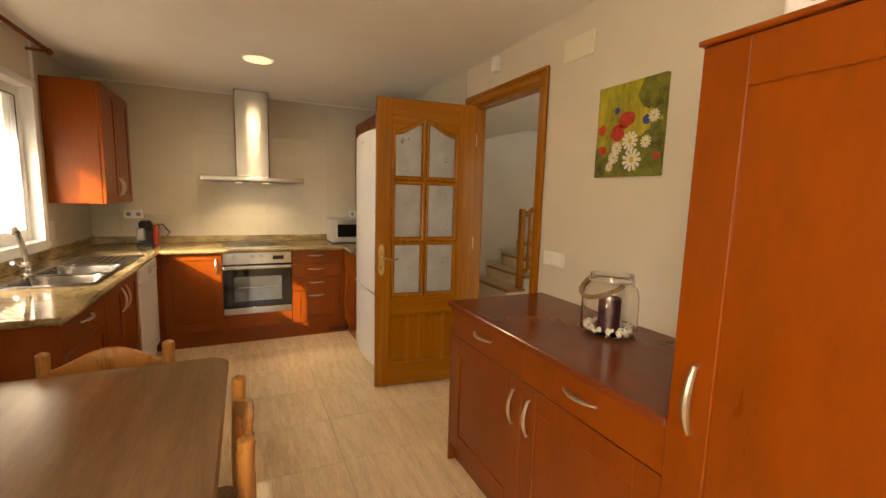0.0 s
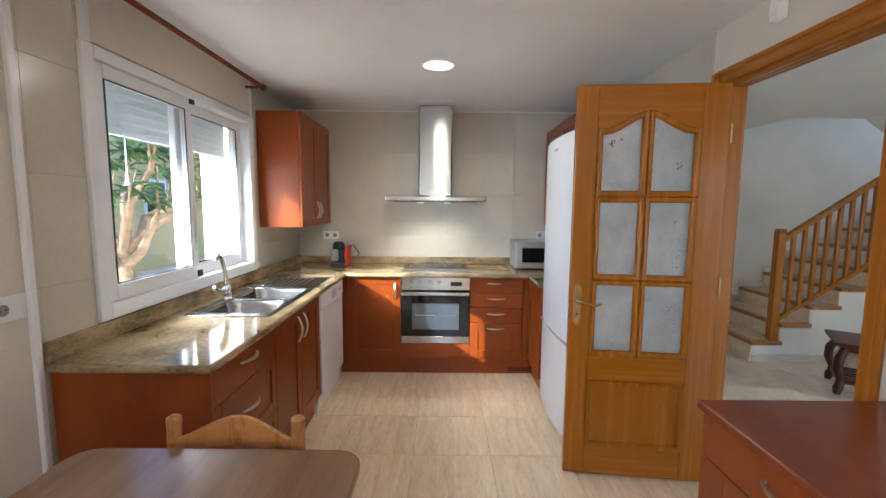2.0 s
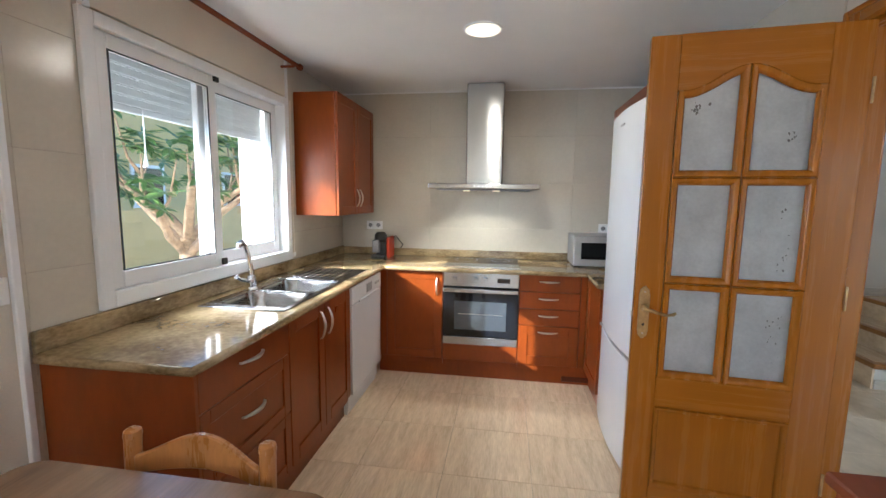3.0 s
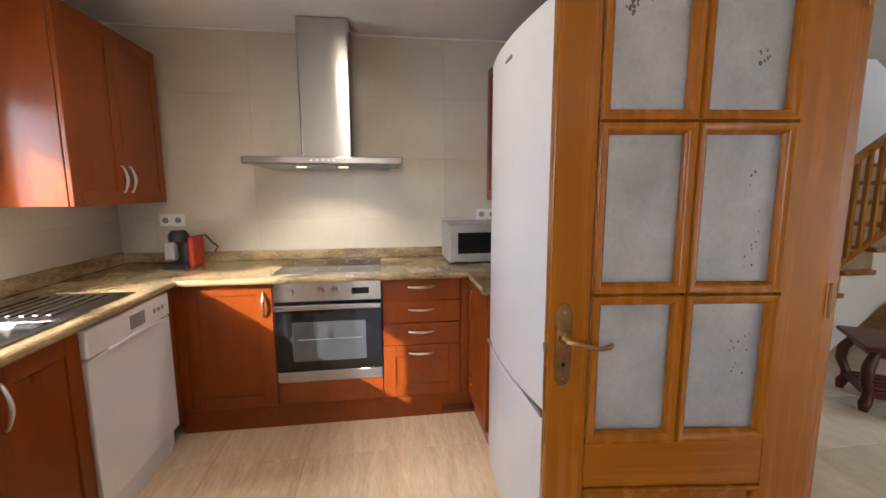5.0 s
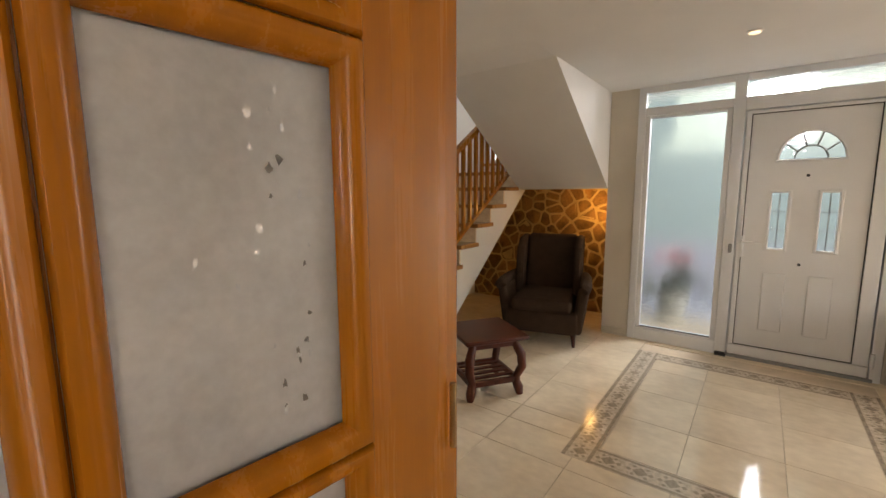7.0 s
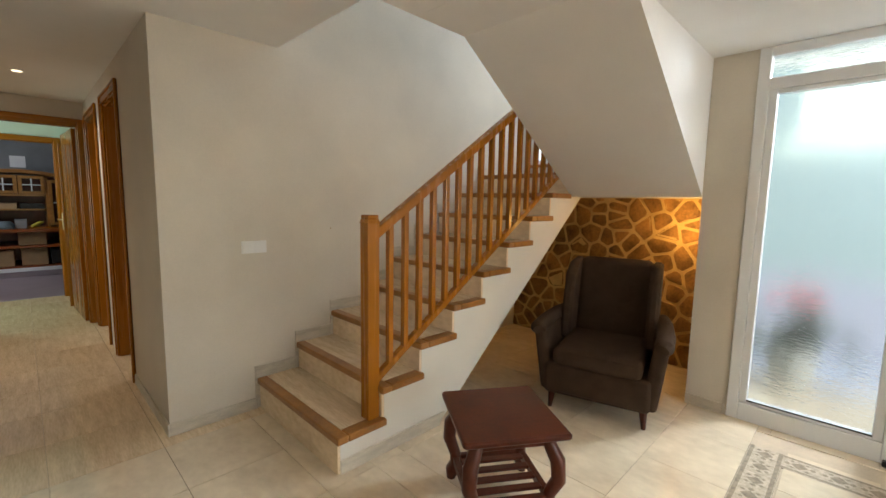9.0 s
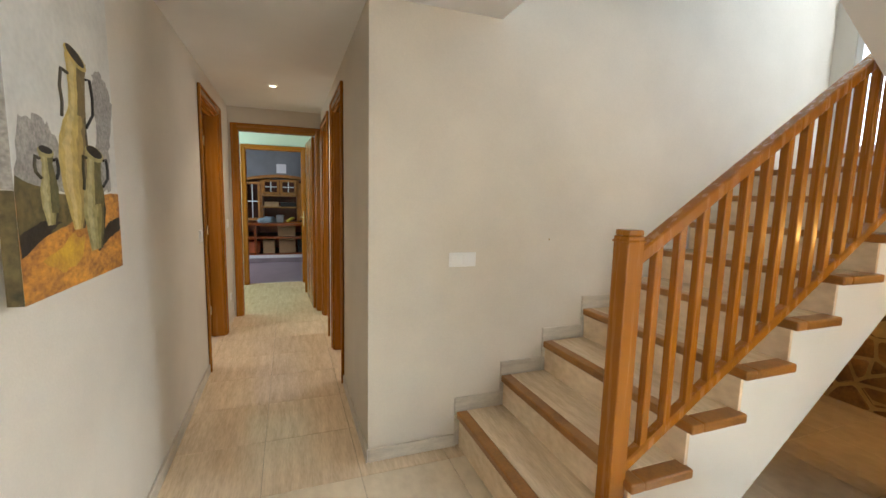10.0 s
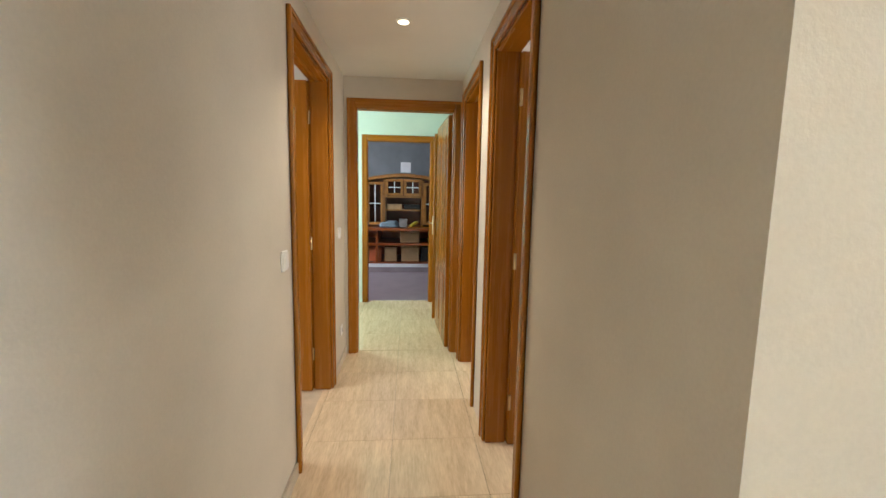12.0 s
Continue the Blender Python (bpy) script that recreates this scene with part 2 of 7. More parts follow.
BAND_DARK = mat("mosaic_dark", (0.42, 0.34, 0.25), 0.15, var=0.2, scale=40, bump=0.02)
WHITE = mat("white_lacquer", (0.76, 0.77, 0.78), 0.22, var=0.02, scale=3, bump=0.0)
PVC = mat("white_frame", (0.78, 0.79, 0.80), 0.3, var=0.03, scale=3, bump=0.0)
PLASTIC = mat("white_plastic", (0.82, 0.81, 0.79), 0.4, var=0.03, bump=0.0)
GREYPLASTIC = mat("grey_plastic", (0.25, 0.25, 0.25), 0.4, var=0.05, bump=0.0)
GRANITE = mat("golden_granite", (0.41, 0.31, 0.165), 0.07, var=0.3, scale=4, stretch=(1.0, 1.0, 2.5), fine=45, bump=0.0, second=(0.10, 0.06, 0.022), fineamt=0.3, detail=9)
STEEL = mat("brushed_steel", (0.42, 0.415, 0.41), 0.2, metal=1.0, var=0.02, scale=3, fine=20, bump=0.0)
tangent = STEEL.node_tree.nodes.new("ShaderNodeTangent")
tangent.direction_type, tangent.axis = "RADIAL", "Z"
brushed = STEEL.node_tree.nodes["Principled BSDF"].inputs
brushed["Anisotropic"].default_value, brushed["Anisotropic Rotation"].default_value = 1.0, 0.25
STEEL.node_tree.links.remove(brushed["Roughness"].links[0])
brushed["Roughness"].default_value = 0.2
STEEL.node_tree.links.new(tangent.outputs[0], brushed["Tangent"])
SINK = mat("sink_steel", (0.36, 0.36, 0.36), 0.2, metal=1.0, var=0.08, scale=20, fine=150, bump=0.01)
CHROME = mat("chrome", (0.8, 0.8, 0.8), 0.12, metal=1.0, var=0.02, bump=0)
NICKEL = mat("satin_nickel", (0.66, 0.63, 0.58), 0.3, metal=1.0, var=0.04, bump=0)
BRASS = mat("aged_brass", (0.55, 0.40, 0.19), 0.3, metal=1.0, var=0.15, scale=30, bump=0.02)
BLACK = mat("black_plastic", (0.012, 0.012, 0.013), 0.35, var=0.1, bump=0.02)
BLACK_GLASS = mat("black_glass", (0.006, 0.006, 0.007), 0.05, var=0.1, bump=0.0)
RED = mat("red_plastic", (0.5, 0.05, 0.02), 0.25, var=0.05, bump=0)
FABRIC = mat("brown_fabric", (0.060, 0.037, 0.024), 0.95, var=0.2, scale=12, fine=500, bump=0.4, spec=0.1, fineamt=0.5)
STONE = mat("ochre_stone", (0.38, 0.20, 0.06), 0.75, var=0.35, scale=7, fine=50, bump=0.6, rnd=0.25, detail=7)
MORTAR = mat("pale_mortar", (0.66, 0.46, 0.19), 0.9, var=0.1, scale=15, fine=90, bump=0.5)
GARAGE_FLOOR = mat("garage_floor_paint", (0.30, 0.24, 0.26), 0.4, var=0.1, scale=4, bump=0.03)
GARAGE_WALL = mat("grey_render", (0.20, 0.21, 0.22), 0.85, var=0.1, scale=4, bump=0.1)
MINT = mat("pale_mint_plaster", (0.62, 0.70, 0.62), 0.8, var=0.04, scale=3, bump=0.1)
ROPE = mat("jute_rope", (0.30, 0.20, 0.11), 0.9, var=0.25, scale=60, bump=0.3)
CANDLE = mat("plum_candle", (0.045, 0.008, 0.012), 0.5, var=0.1, bump=0.02)
PEBBLE = mat("pale_pebble", (0.62, 0.57, 0.48), 0.6, var=0.12, scale=30, bump=0.1, rnd=0.15)
SHUTTER = mat("shutter_slat", (0.62, 0.66, 0.66), 0.5, var=0.04, bump=0.02)
LEAF = mat("glossy_leaf", (0.11, 0.19, 0.05), 0.35, var=0.45, scale=9, fine=40, bump=0.05, second=(0.03, 0.07, 0.02))
BARK = mat("grey_bark", (0.36, 0.26, 0.17), 0.9, var=0.3, scale=14, bump=0.4)
GROUND = mat("garden_ground", (0.17, 0.19, 0.08), 0.95, var=0.3, scale=3, fine=40, bump=0.2)
HOUSE_YELLOW = mat("yellow_render", (0.62, 0.50, 0.24), 0.9, var=0.05, scale=3, bump=0.1)
HOUSE_WHITE = mat("white_render", (0.80, 0.79, 0.76), 0.9, var=0.03, scale=3, bump=0.1)
CARD = mat("cardboard", (0.40, 0.26, 0.13), 0.85, var=0.1, bump=0.03)
CLOTH_BLUE = mat("grey_blue_cloth", (0.20, 0.26, 0.30), 0.9, var=0.2, bump=0.2)
PAPER = mat("white_paper", (0.8, 0.8, 0.8), 0.7, var=0.03, bump=0)
ORANGE = mat("orange_plastic", (0.5, 0.12, 0.04), 0.5, var=0.1, bump=0)
YELLOW = mat("yellow_plastic", (0.6, 0.5, 0.06), 0.5, var=0.1, bump=0)
SHRUB = mat("dusty_leaf", (0.27, 0.30, 0.26), 0.6, var=0.3, scale=12, bump=0.1)
FLOWER_RED = mat("pink_flowers", (0.72, 0.34, 0.34), 0.7, var=0.2, scale=30, bump=0.1)
FROST = mat("frosted_pane", (0.84, 0.87, 0.89), 0.45, var=0.14, scale=7, fine=90, bump=0.12)
FROST.node_tree.nodes["Principled BSDF"].inputs["Transmission Weight"].default_value = 0.66
PEEL = mat("peeled_film", (0.20, 0.20, 0.195), 0.5, var=0.3, scale=60, bump=0.1)
FLAKE = mat("white_flake", (0.80, 0.83, 0.86), 0.5, var=0.1, scale=60, bump=0.1)
CLEAR = glass("clear_glass")
PATTERNED = glass("patterned_glass", 0.13, (0.93, 0.98, 0.98), 1.3, 0.9, 34, (1, 0.55, 2.4))
LED = glow("lamp_glow", (1.0, 0.84, 0.56), 0.5)
# emissive sheets that stand in for outdoor daylight behind the door glass
BACKLIGHT = glow("glow_sheet_high", (0.72, 0.92, 0.93), 0.12, 0.2)
BACKLIGHT_LOW = glow("glow_sheet_low", (0.80, 0.84, 1.0), 0.13, 0.2)
PAVING = mat("sandy_paving", (0.62, 0.52, 0.38), 0.9, var=0.1, scale=6, bump=0.1)

# ---- large structure ----
WX, HX, LX, WY = 2.2, 2.31, -0.567, 5.83
CK, CH = 2.325, 2.24
CX, SY, FX = 3.247, 6.550, 5.848
D0, D1, DH = 3.10, 3.905, 2.055

structure("ground", boxes((-400, -0.80, -400, 400, -0.5, -0.1), (6.9, 400, -400, 400, -0.5, -0.1)), GROUND, "dry green garden ground", "ground")
floor = structure("floor", boxes((-0.80, 6.9, -1.2, 11.36, -0.3, -0.006)), GROUT, "polished cream travertine tile floor", "floor")
structure("floor_garage", boxes((0.0, 5.2, 11.36, 15.0, -0.3, -0.004)), GARAGE_FLOOR, "worn mauve painted garage floor", "floor")
structure("ceiling_kitchen", boxes((LX - 0.2, WX + 0.05, -1.2, WY + 0.1, CK, CK + 0.2)), CEIL, "smooth white painted kitchen ceiling", "ceiling")
structure("ceiling_hall", boxes((WX + 0.052, 3.915, -1.2, 9.6, CH, CH + 0.3), (3.915, 6.3, -1.2, 5.59, CH, CH + 0.3)), CEIL, "white painted hall ceiling with stairwell opening", "ceiling")
structure("ceiling_rooms", boxes((0.0, WX - 0.002, WY + 0.14, 9.6, 2.4, 2.5), (CX + 0.12, 5.6, SY + 0.14, 9.6, 2.4, 2.5), (0.0, 5.2, 9.602, 15.0, 2.42, 2.55)), CEIL, "plain white ceiling of the side rooms", "ceiling")
structure("ceiling_upper", boxes((2.6, 6.9, 3.6, 6.8, 4.9, 5.0)), CEIL, "white ceiling above the stairwell", "ceiling")
structure("wall_hood", boxes((LX - 0.2, WX, WY + 0.008, WY + 0.13, 0, CK)), WALL_GROUT, "cream tiled kitchen wall behind the hob", "wall")
W0, W1, WZ0, WZ1 = 3.43, 4.86, 0.96, 2.06
structure("wall_window", boxes((LX - 0.25, LX - 0.008, -1.2, W0, -0.1, CK), (LX - 0.25, LX - 0.008, W1, WY, -0.1, CK), (LX - 0.25, LX - 0.008, W0, W1, -0.1, WZ0), (LX - 0.25, LX - 0.008, W0, W1, WZ1, CK)), PLASTER, "beige kitchen wall with a white window", "wall")
structure("wall_kitchen_back", boxes((LX, 0.2, -1.2, -1.05, 0, CK), (1.2, 2.2, -1.2, -1.05, 0, CK), (0.2, 1.2, -1.2, -1.05, 2.15, CK), (0.2, 1.2, -1.2, -1.05, 0, 0.9)), PLASTER, "plain beige wall around the rear window", "wall")
wall_hall = structure("wall_hall", boxes((WX, HX, D1 + 0.02, 8.03, 0, CH)), PLASTER, "beige painted wall between kitchen and hall", "wall")
for nm, r in (("pier", (WX, HX, -1.2, D0 - 0.02, 0, CH)), ("lintel", (WX, HX, D0 - 0.02, D1 + 0.02, DH + 0.02, CH)), ("pier", (WX, HX, 8.90, 9.54, 0, CH)), ("lintel", (WX, HX, 8.03, 8.90, 2.05, CH)), ("upper_strip", (WX, WX + 0.05, -1.2, WY, CH, CK))):
    part(nm, boxes(r), PLASTER, wall_hall)
structure("wall_stair", boxes((CX, 6.7, SY, SY + 0.12, 0, 4.9)), PLASTER, "beige wall beside the staircase", "wall")
wall_corridor = structure("wall_corridor", boxes((CX, CX + 0.11, SY + 0.12, 7.56, 0, CH)), PLASTER, "beige corridor wall with two doorways", "wall")
for nm, r in (("pier", (8.22, 8.64, 0, CH)), ("pier", (9.34, 9.54, 0, CH)), ("lintel", (7.56, 8.22, 2.05, CH)), ("lintel", (8.64, 9.34, 2.05, CH))):
    part(nm, boxes((CX, CX + 0.11, *r)), PLASTER, wall_corridor)
structure("wall_corridor_end", boxes((2.0, 2.36, 9.54, 9.64, 0, 2.42), (3.24, 3.6, 9.54, 9.64, 0, 2.42), (2.36, 3.24, 9.54, 9.64, 2.05, 2.42)), PLASTER, "beige wall with a door frame at the corridor end", "wall")
structure("wall_front", boxes((FX, 6.05, -1.2, 2.757, 0, CH), (FX, 6.05, 4.436, 4.67, 0, CH)), PLASTER, "beige wall beside the front door", "wall")
structure("wall_landing", boxes((6.55, 6.7, 4.55, 5.68, 0, 4.9), (6.55, 6.7, 6.42, SY, 0, 4.9), (6.55, 6.7, 5.68, 6.42, 0, 1.72), (6.55, 6.7, 5.68, 6.42, 3.9, 4.9), (6.05, 6.55, 4.55, 4.67, 0, 2.5)), STRINGER, "white stairwell end wall with a window", "wall")
structure("wall_upper", boxes((3.0, 6.55, 3.6, 3.7, 2.55, 4.9), (2.9, 3.0, 3.6, SY, 2.55, 4.9)), STRINGER, "white walls of the upper floor", "wall")
# unseen wall; its wide opening is made up for the hall's fill lamp
structure("wall_hall_back", boxes((HX, 3.0, -1.32, -1.2, 0, CH), (5.4, 6.05, -1.32, -1.2, 0, CH), (3.0, 5.4, -1.32, -1.2, 2.15, CH)), PLASTER, "plain beige wall of the hall", "wall")
structure("wall_room_left", boxes((0.0, 0.1, 6.0, 9.6, 0, 2.4), (0.1, WX, 9.5, 9.6, 0, 2.4)), STRINGER, "pale wall of a side room", "wall")
structure("wall_room_right", boxes((5.6, 5.7, SY + 0.12, 9.6, 0, 2.4), (CX + 0.11, 5.6, 9.5, 9.6, 0, 2.4)), STRINGER, "pale wall of a side room", "wall")
structure("wall_vestibule", boxes((1.2, 1.3, 9.64, 11.3, 0, 2.42), (3.42, 3.52, 9.64, 11.3, 0, 2.42), (1.3, 2.27, 11.28, 11.36, 0, 2.42), (3.14, 3.42, 11.28, 11.36, 0, 2.42), (2.27, 3.14, 11.28, 11.36, 2.03, 2.42)), MINT, "pale greenish wall with a door frame", "wall")
# the first two boxes are unseen ends added to keep sun off the floor
structure("wall_garage", boxes((0.0, 1.3, 11.28, 11.36, 0, 2.42), (3.52, 5.2, 11.28, 11.36, 0, 2.42), (0.0, 5.2, 14.6, 14.7, 0, 2.42), (0.0, 0.1, 11.36, 14.6, 0, 2.42), (5.1, 5.2, 11.36, 14.6, 0, 2.42)), GARAGE_WALL, "dark grey garage wall", "wall")
structure("trim", boxes((LX - 0.008, LX + 0.012, 3.155, 3.18, 0.0, CK), bevel=0.003), PVC, "white corner strip beside the tiled wall", "trim")
structure("cornice", boxes((LX, WX, WY - 0.012, WY - 0.002, CK - 0.012, CK - 0.001)), CEIL, "thin white ceiling edge strip", "trim")


def skirting(name, rows):
    structure(name, boxes(*rows, bevel=0.003), SKIRT, "low travertine tile skirting", "baseboard")


skirting("baseboard", [(HX, HX + 0.012, 3.95, 7.97, 0, 0.07), (HX, HX + 0.012, 8.96, 9.53, 0, 0.07), (CX + 0.0, 3.715, SY - 0.012, SY, 0, 0.07), (CX - 0.012, CX, SY - 0.012, 7.49, 0, 0.07), (FX - 0.012, FX, 4.45, 4.67, 0, 0.07), (FX - 0.012, FX, 2.0, 2.74, 0, 0.07), (HX, HX + 0.012, -1.0, 3.02, 0, 0.07)])


# ---- door frames and doors ----
def casing(ob, x0, x1, a, b, top, out, axis):
    """Jambs, head and moulded casings of a doorway from a to b, in a wall from x0 to x1."""
    def put(name, u0, u1, v0, v1, z0, z1):
        r = (u0, u1, v0, v1, z0, z1) if axis == "y" else (v0, v1, u0, u1, z0, z1)
        level = "head" in name or z1 - z0 < 0.2
        part(name, boxes(r, bevel=0.006, seg=2), OAK if not level else OAK_BEAM if axis == "y" else OAK_RAIL, ob)
    put("jamb", x0, x1, a - 0.018, a + 0.012, 0, top)
    put("jamb", x0, x1, b - 0.012, b + 0.018, 0, top)
    put("head", x0, x1, a + 0.012, b - 0.012, top - 0.012, top + 0.018)
    for face, s in ((x0, -1), (x1, 1)):
        f0, f1 = sorted((face, face + s * 0.014))
        g0, g1 = sorted((face, face + s * 0.022))
        put("casing", f0, f1, a - out, a, 0, top + out)
        put("casing", f0, f1, b, b + out, 0, top + out)
        put("casing_head", f0, f1, a, b, top, top + out)
        put("moulding", g0, g1, a - out, a - out + 0.022, 0, top + out)
        put("moulding", g0, g1, b + out - 0.022, b + out, 0, top + out)
        put("moulding", g0, g1, a - out + 0.022, b + out - 0.022, top + out - 0.022, top + out)


def doorway(name, x0, x1, a, b, top, axis, label, out=0.07):
    ob = thing(name, label, "door frame", kind="structure")
    casing(ob, x0, x1, a, b, top, out, axis)
    return ob


doorway("door_frame_1", WX, HX, D0, D1, DH - 0.012, "y", "honey oak frame of the kitchen doorway")
doorway("door_frame_2", WX, HX, 8.05, 8.88, 2.03, "y", "honey oak door frame in the corridor")
doorway("door_frame_3", CX, CX + 0.11, 7.57, 8.20, 2.03, "y", "honey oak door frame in the corridor")
doorway("door_frame_4", CX, CX + 0.11, 8.65, 9.32, 2.03, "y", "honey oak door frame in the corridor")
doorway("door_frame_5", 9.54, 9.64, 2.40, 3.19, 2.01, "x", "honey oak door frame at the corridor end", 0.065)
doorway("door_frame_6", 11.28, 11.36, 2.32, 3.09, 1.985, "x", "honey oak door frame towards the garage", 0.06)


def hinge(parent, x, y, z, mat_=None):
    part("hinge", tube([(x, y, z - 0.04), (x, y, z + 0.04)], 0.008, 8), BRASS, parent, "small brass hinge")


def plain_leaf(name, w, h, label, panels=True):
    """A panelled leaf along +x from its hinge at the origin, 40 mm thick towards +y."""
    ob = thing(name, label, "door")
    part("slab", boxes((0, w, 0.004, 0.036, 0.008, h), bevel=0.003), OAK, ob)
    if panels:
        for z0, z1 in ((0.14, 0.62), (0.76, h - 0.14)):
            for x0, x1 in ((0.11, w / 2 - 0.04), (w / 2 + 0.04, w - 0.11)):
                for f0, f1 in ((0.0, 0.006), (0.034, 0.04)):
                    part("panel", boxes((x0, x1, f0, f1, z0, z1), bevel=0.004), OAK, ob)
    for z in (0.25, 1.0, 1.8):
        hinge(ob, 0.0, -0.004, z)
    lever = part("handle", boxes((w - 0.075, w - 0.045, -0.008, 0.004, 0.92, 1.12), bevel=0.003), BRASS, ob, "brass handle plate")
    part("lever", tube([(w - 0.06, -0.008, 1.04), (w - 0.06, -0.05, 1.04), (w - 0.16, -0.055, 1.04)], 0.008, 8), BRASS, lever)
    return ob


left_leaf = plain_leaf("door", 0.80, 2.015, "honey oak door standing open into a side room", False)
left_leaf.matrix_world = pose(WX - 0.005, 8.865, 0, 0, 0, 176)
right_leaf = plain_leaf("door", 0.60, 2.015, "honey oak door standing open off the corridor", False)
right_leaf.matrix_world = pose(CX + 0.115, 8.15, 0, 0, 0, 4)
leaf4 = plain_leaf("door", 0.64, 2.015, "honey oak door standing open off the corridor", False)
leaf4.matrix_world = pose(CX + 0.115, 9.27, 0, 0, 0, 4)
end_leaf = plain_leaf("door", 0.76, 1.995, "panelled oak door standing open at the corridor end")
end_leaf.matrix_world = pose(3.185, 9.645, 0, 0, 0, 93)
garage_leaf = plain_leaf("door", 0.74, 1.97, "panelled oak door standing open before the garage")
garage_leaf.matrix_world = pose(3.16, 11.26, 0, 0, 0, 264)


BEAD = ((0.0, 0.002), (0.0005, 0.007), (0.004, 0.0105), (0.009, 0.0105), (0.012, 0.008), (0.0155, 0.0075), (0.021, 0.004), (0.0265, -0.003), (0.0285, -0.012))


def bead_frame(outline, face, side, scale=1.0):
    """A moulded bead mitred round an outline of (x, z) points, its profile rising out of a face at y; side -1 looks to -y."""
    bm = bmesh.new()
    pts = [Vector(p) for p in outline]
    n = len(pts)
    rings = []
    for i, p in enumerate(pts):
        d0, d1 = (p - pts[i - 1]).normalized(), (pts[(i + 1) % n] - p).normalized()
        n0, n1 = Vector((-d0.y, d0.x)), Vector((-d1.y, d1.x))
        m = (n0 + n1) / max(0.3, 1 + n0.dot(n1))
        rings.append([bm.verts.new((p.x + m.x * u * scale, face + side * h, p.y + m.y * u * scale)) for u, h in BEAD])
    for i in range(n):
        a, b = rings[i], rings[(i + 1) % n]
        for k in range(len(BEAD) - 1):
            bm.faces.new((a[k], a[k + 1], b[k + 1], b[k]))
    bmesh.ops.recalc_face_normals(bm, faces=bm.faces)
    return bm


def film_marks(pane, x0, x1, z0, z1, arched, seed):
    """Peeled spots and bright flakes in the frosted film of one pane."""
    rng = random.Random(seed)
    right = x0 > 0.3

    def fleck(bm, cx, cz, r):
        pts = [(cx + r * rng.uniform(0.3, 1.3) * math.cos(a), cz + r * rng.uniform(0.4, 1.8) * math.sin(a)) for a in (k * math.pi / 4 for k in range(8))]
        if all(x0 + 0.032 < x < x1 - 0.032 and z0 + 0.032 < z < z1 - 0.032 for x, z in pts):
            bm.faces.new([bm.verts.new((x, 0.0160, z)) for x, z in pts])

    dark, pale = bmesh.new(), bmesh.new()
    if right:
        for _ in range(3 if arched else 4):
            cx, cz = x1 - rng.uniform(0.055, 0.11), rng.uniform(z0 + 0.06, z1 - 0.12)
            for _ in range(rng.randint(2, 4)):
                fleck(dark, cx + rng.gauss(0, 0.006), cz + rng.gauss(0, 0.014), rng.uniform(0.0014, 0.0042))
        for _ in range(16 if not arched else 6):
            fleck(pale, x1 - 0.05 - abs(rng.gauss(0, 0.055)), rng.uniform(z0 + 0.05, z1 - 0.05), rng.uniform(0.0012, 0.0040))
    elif arched:
        for _ in range(11):
            fleck(dark, x0 + 0.075 + rng.gauss(0, 0.02), z1 - 0.105 + rng.gauss(0, 0.012), rng.uniform(0.002, 0.0065))
    else:
        for _ in range(3):
            fleck(pale, rng.uniform(x0 + 0.05, x1 - 0.05), rng.uniform(z0 + 0.06, z1 - 0.06), rng.uniform(0.0012, 0.0025))
    for kind, bm, material in (("peeled_spot", dark, PEEL), ("film_flake", pale, FLAKE)):
        bmesh.ops.recalc_face_normals(bm, faces=bm.faces)
        if len(bm.faces):
            part(kind, bm, material, pane)
        else:
            bm.free()


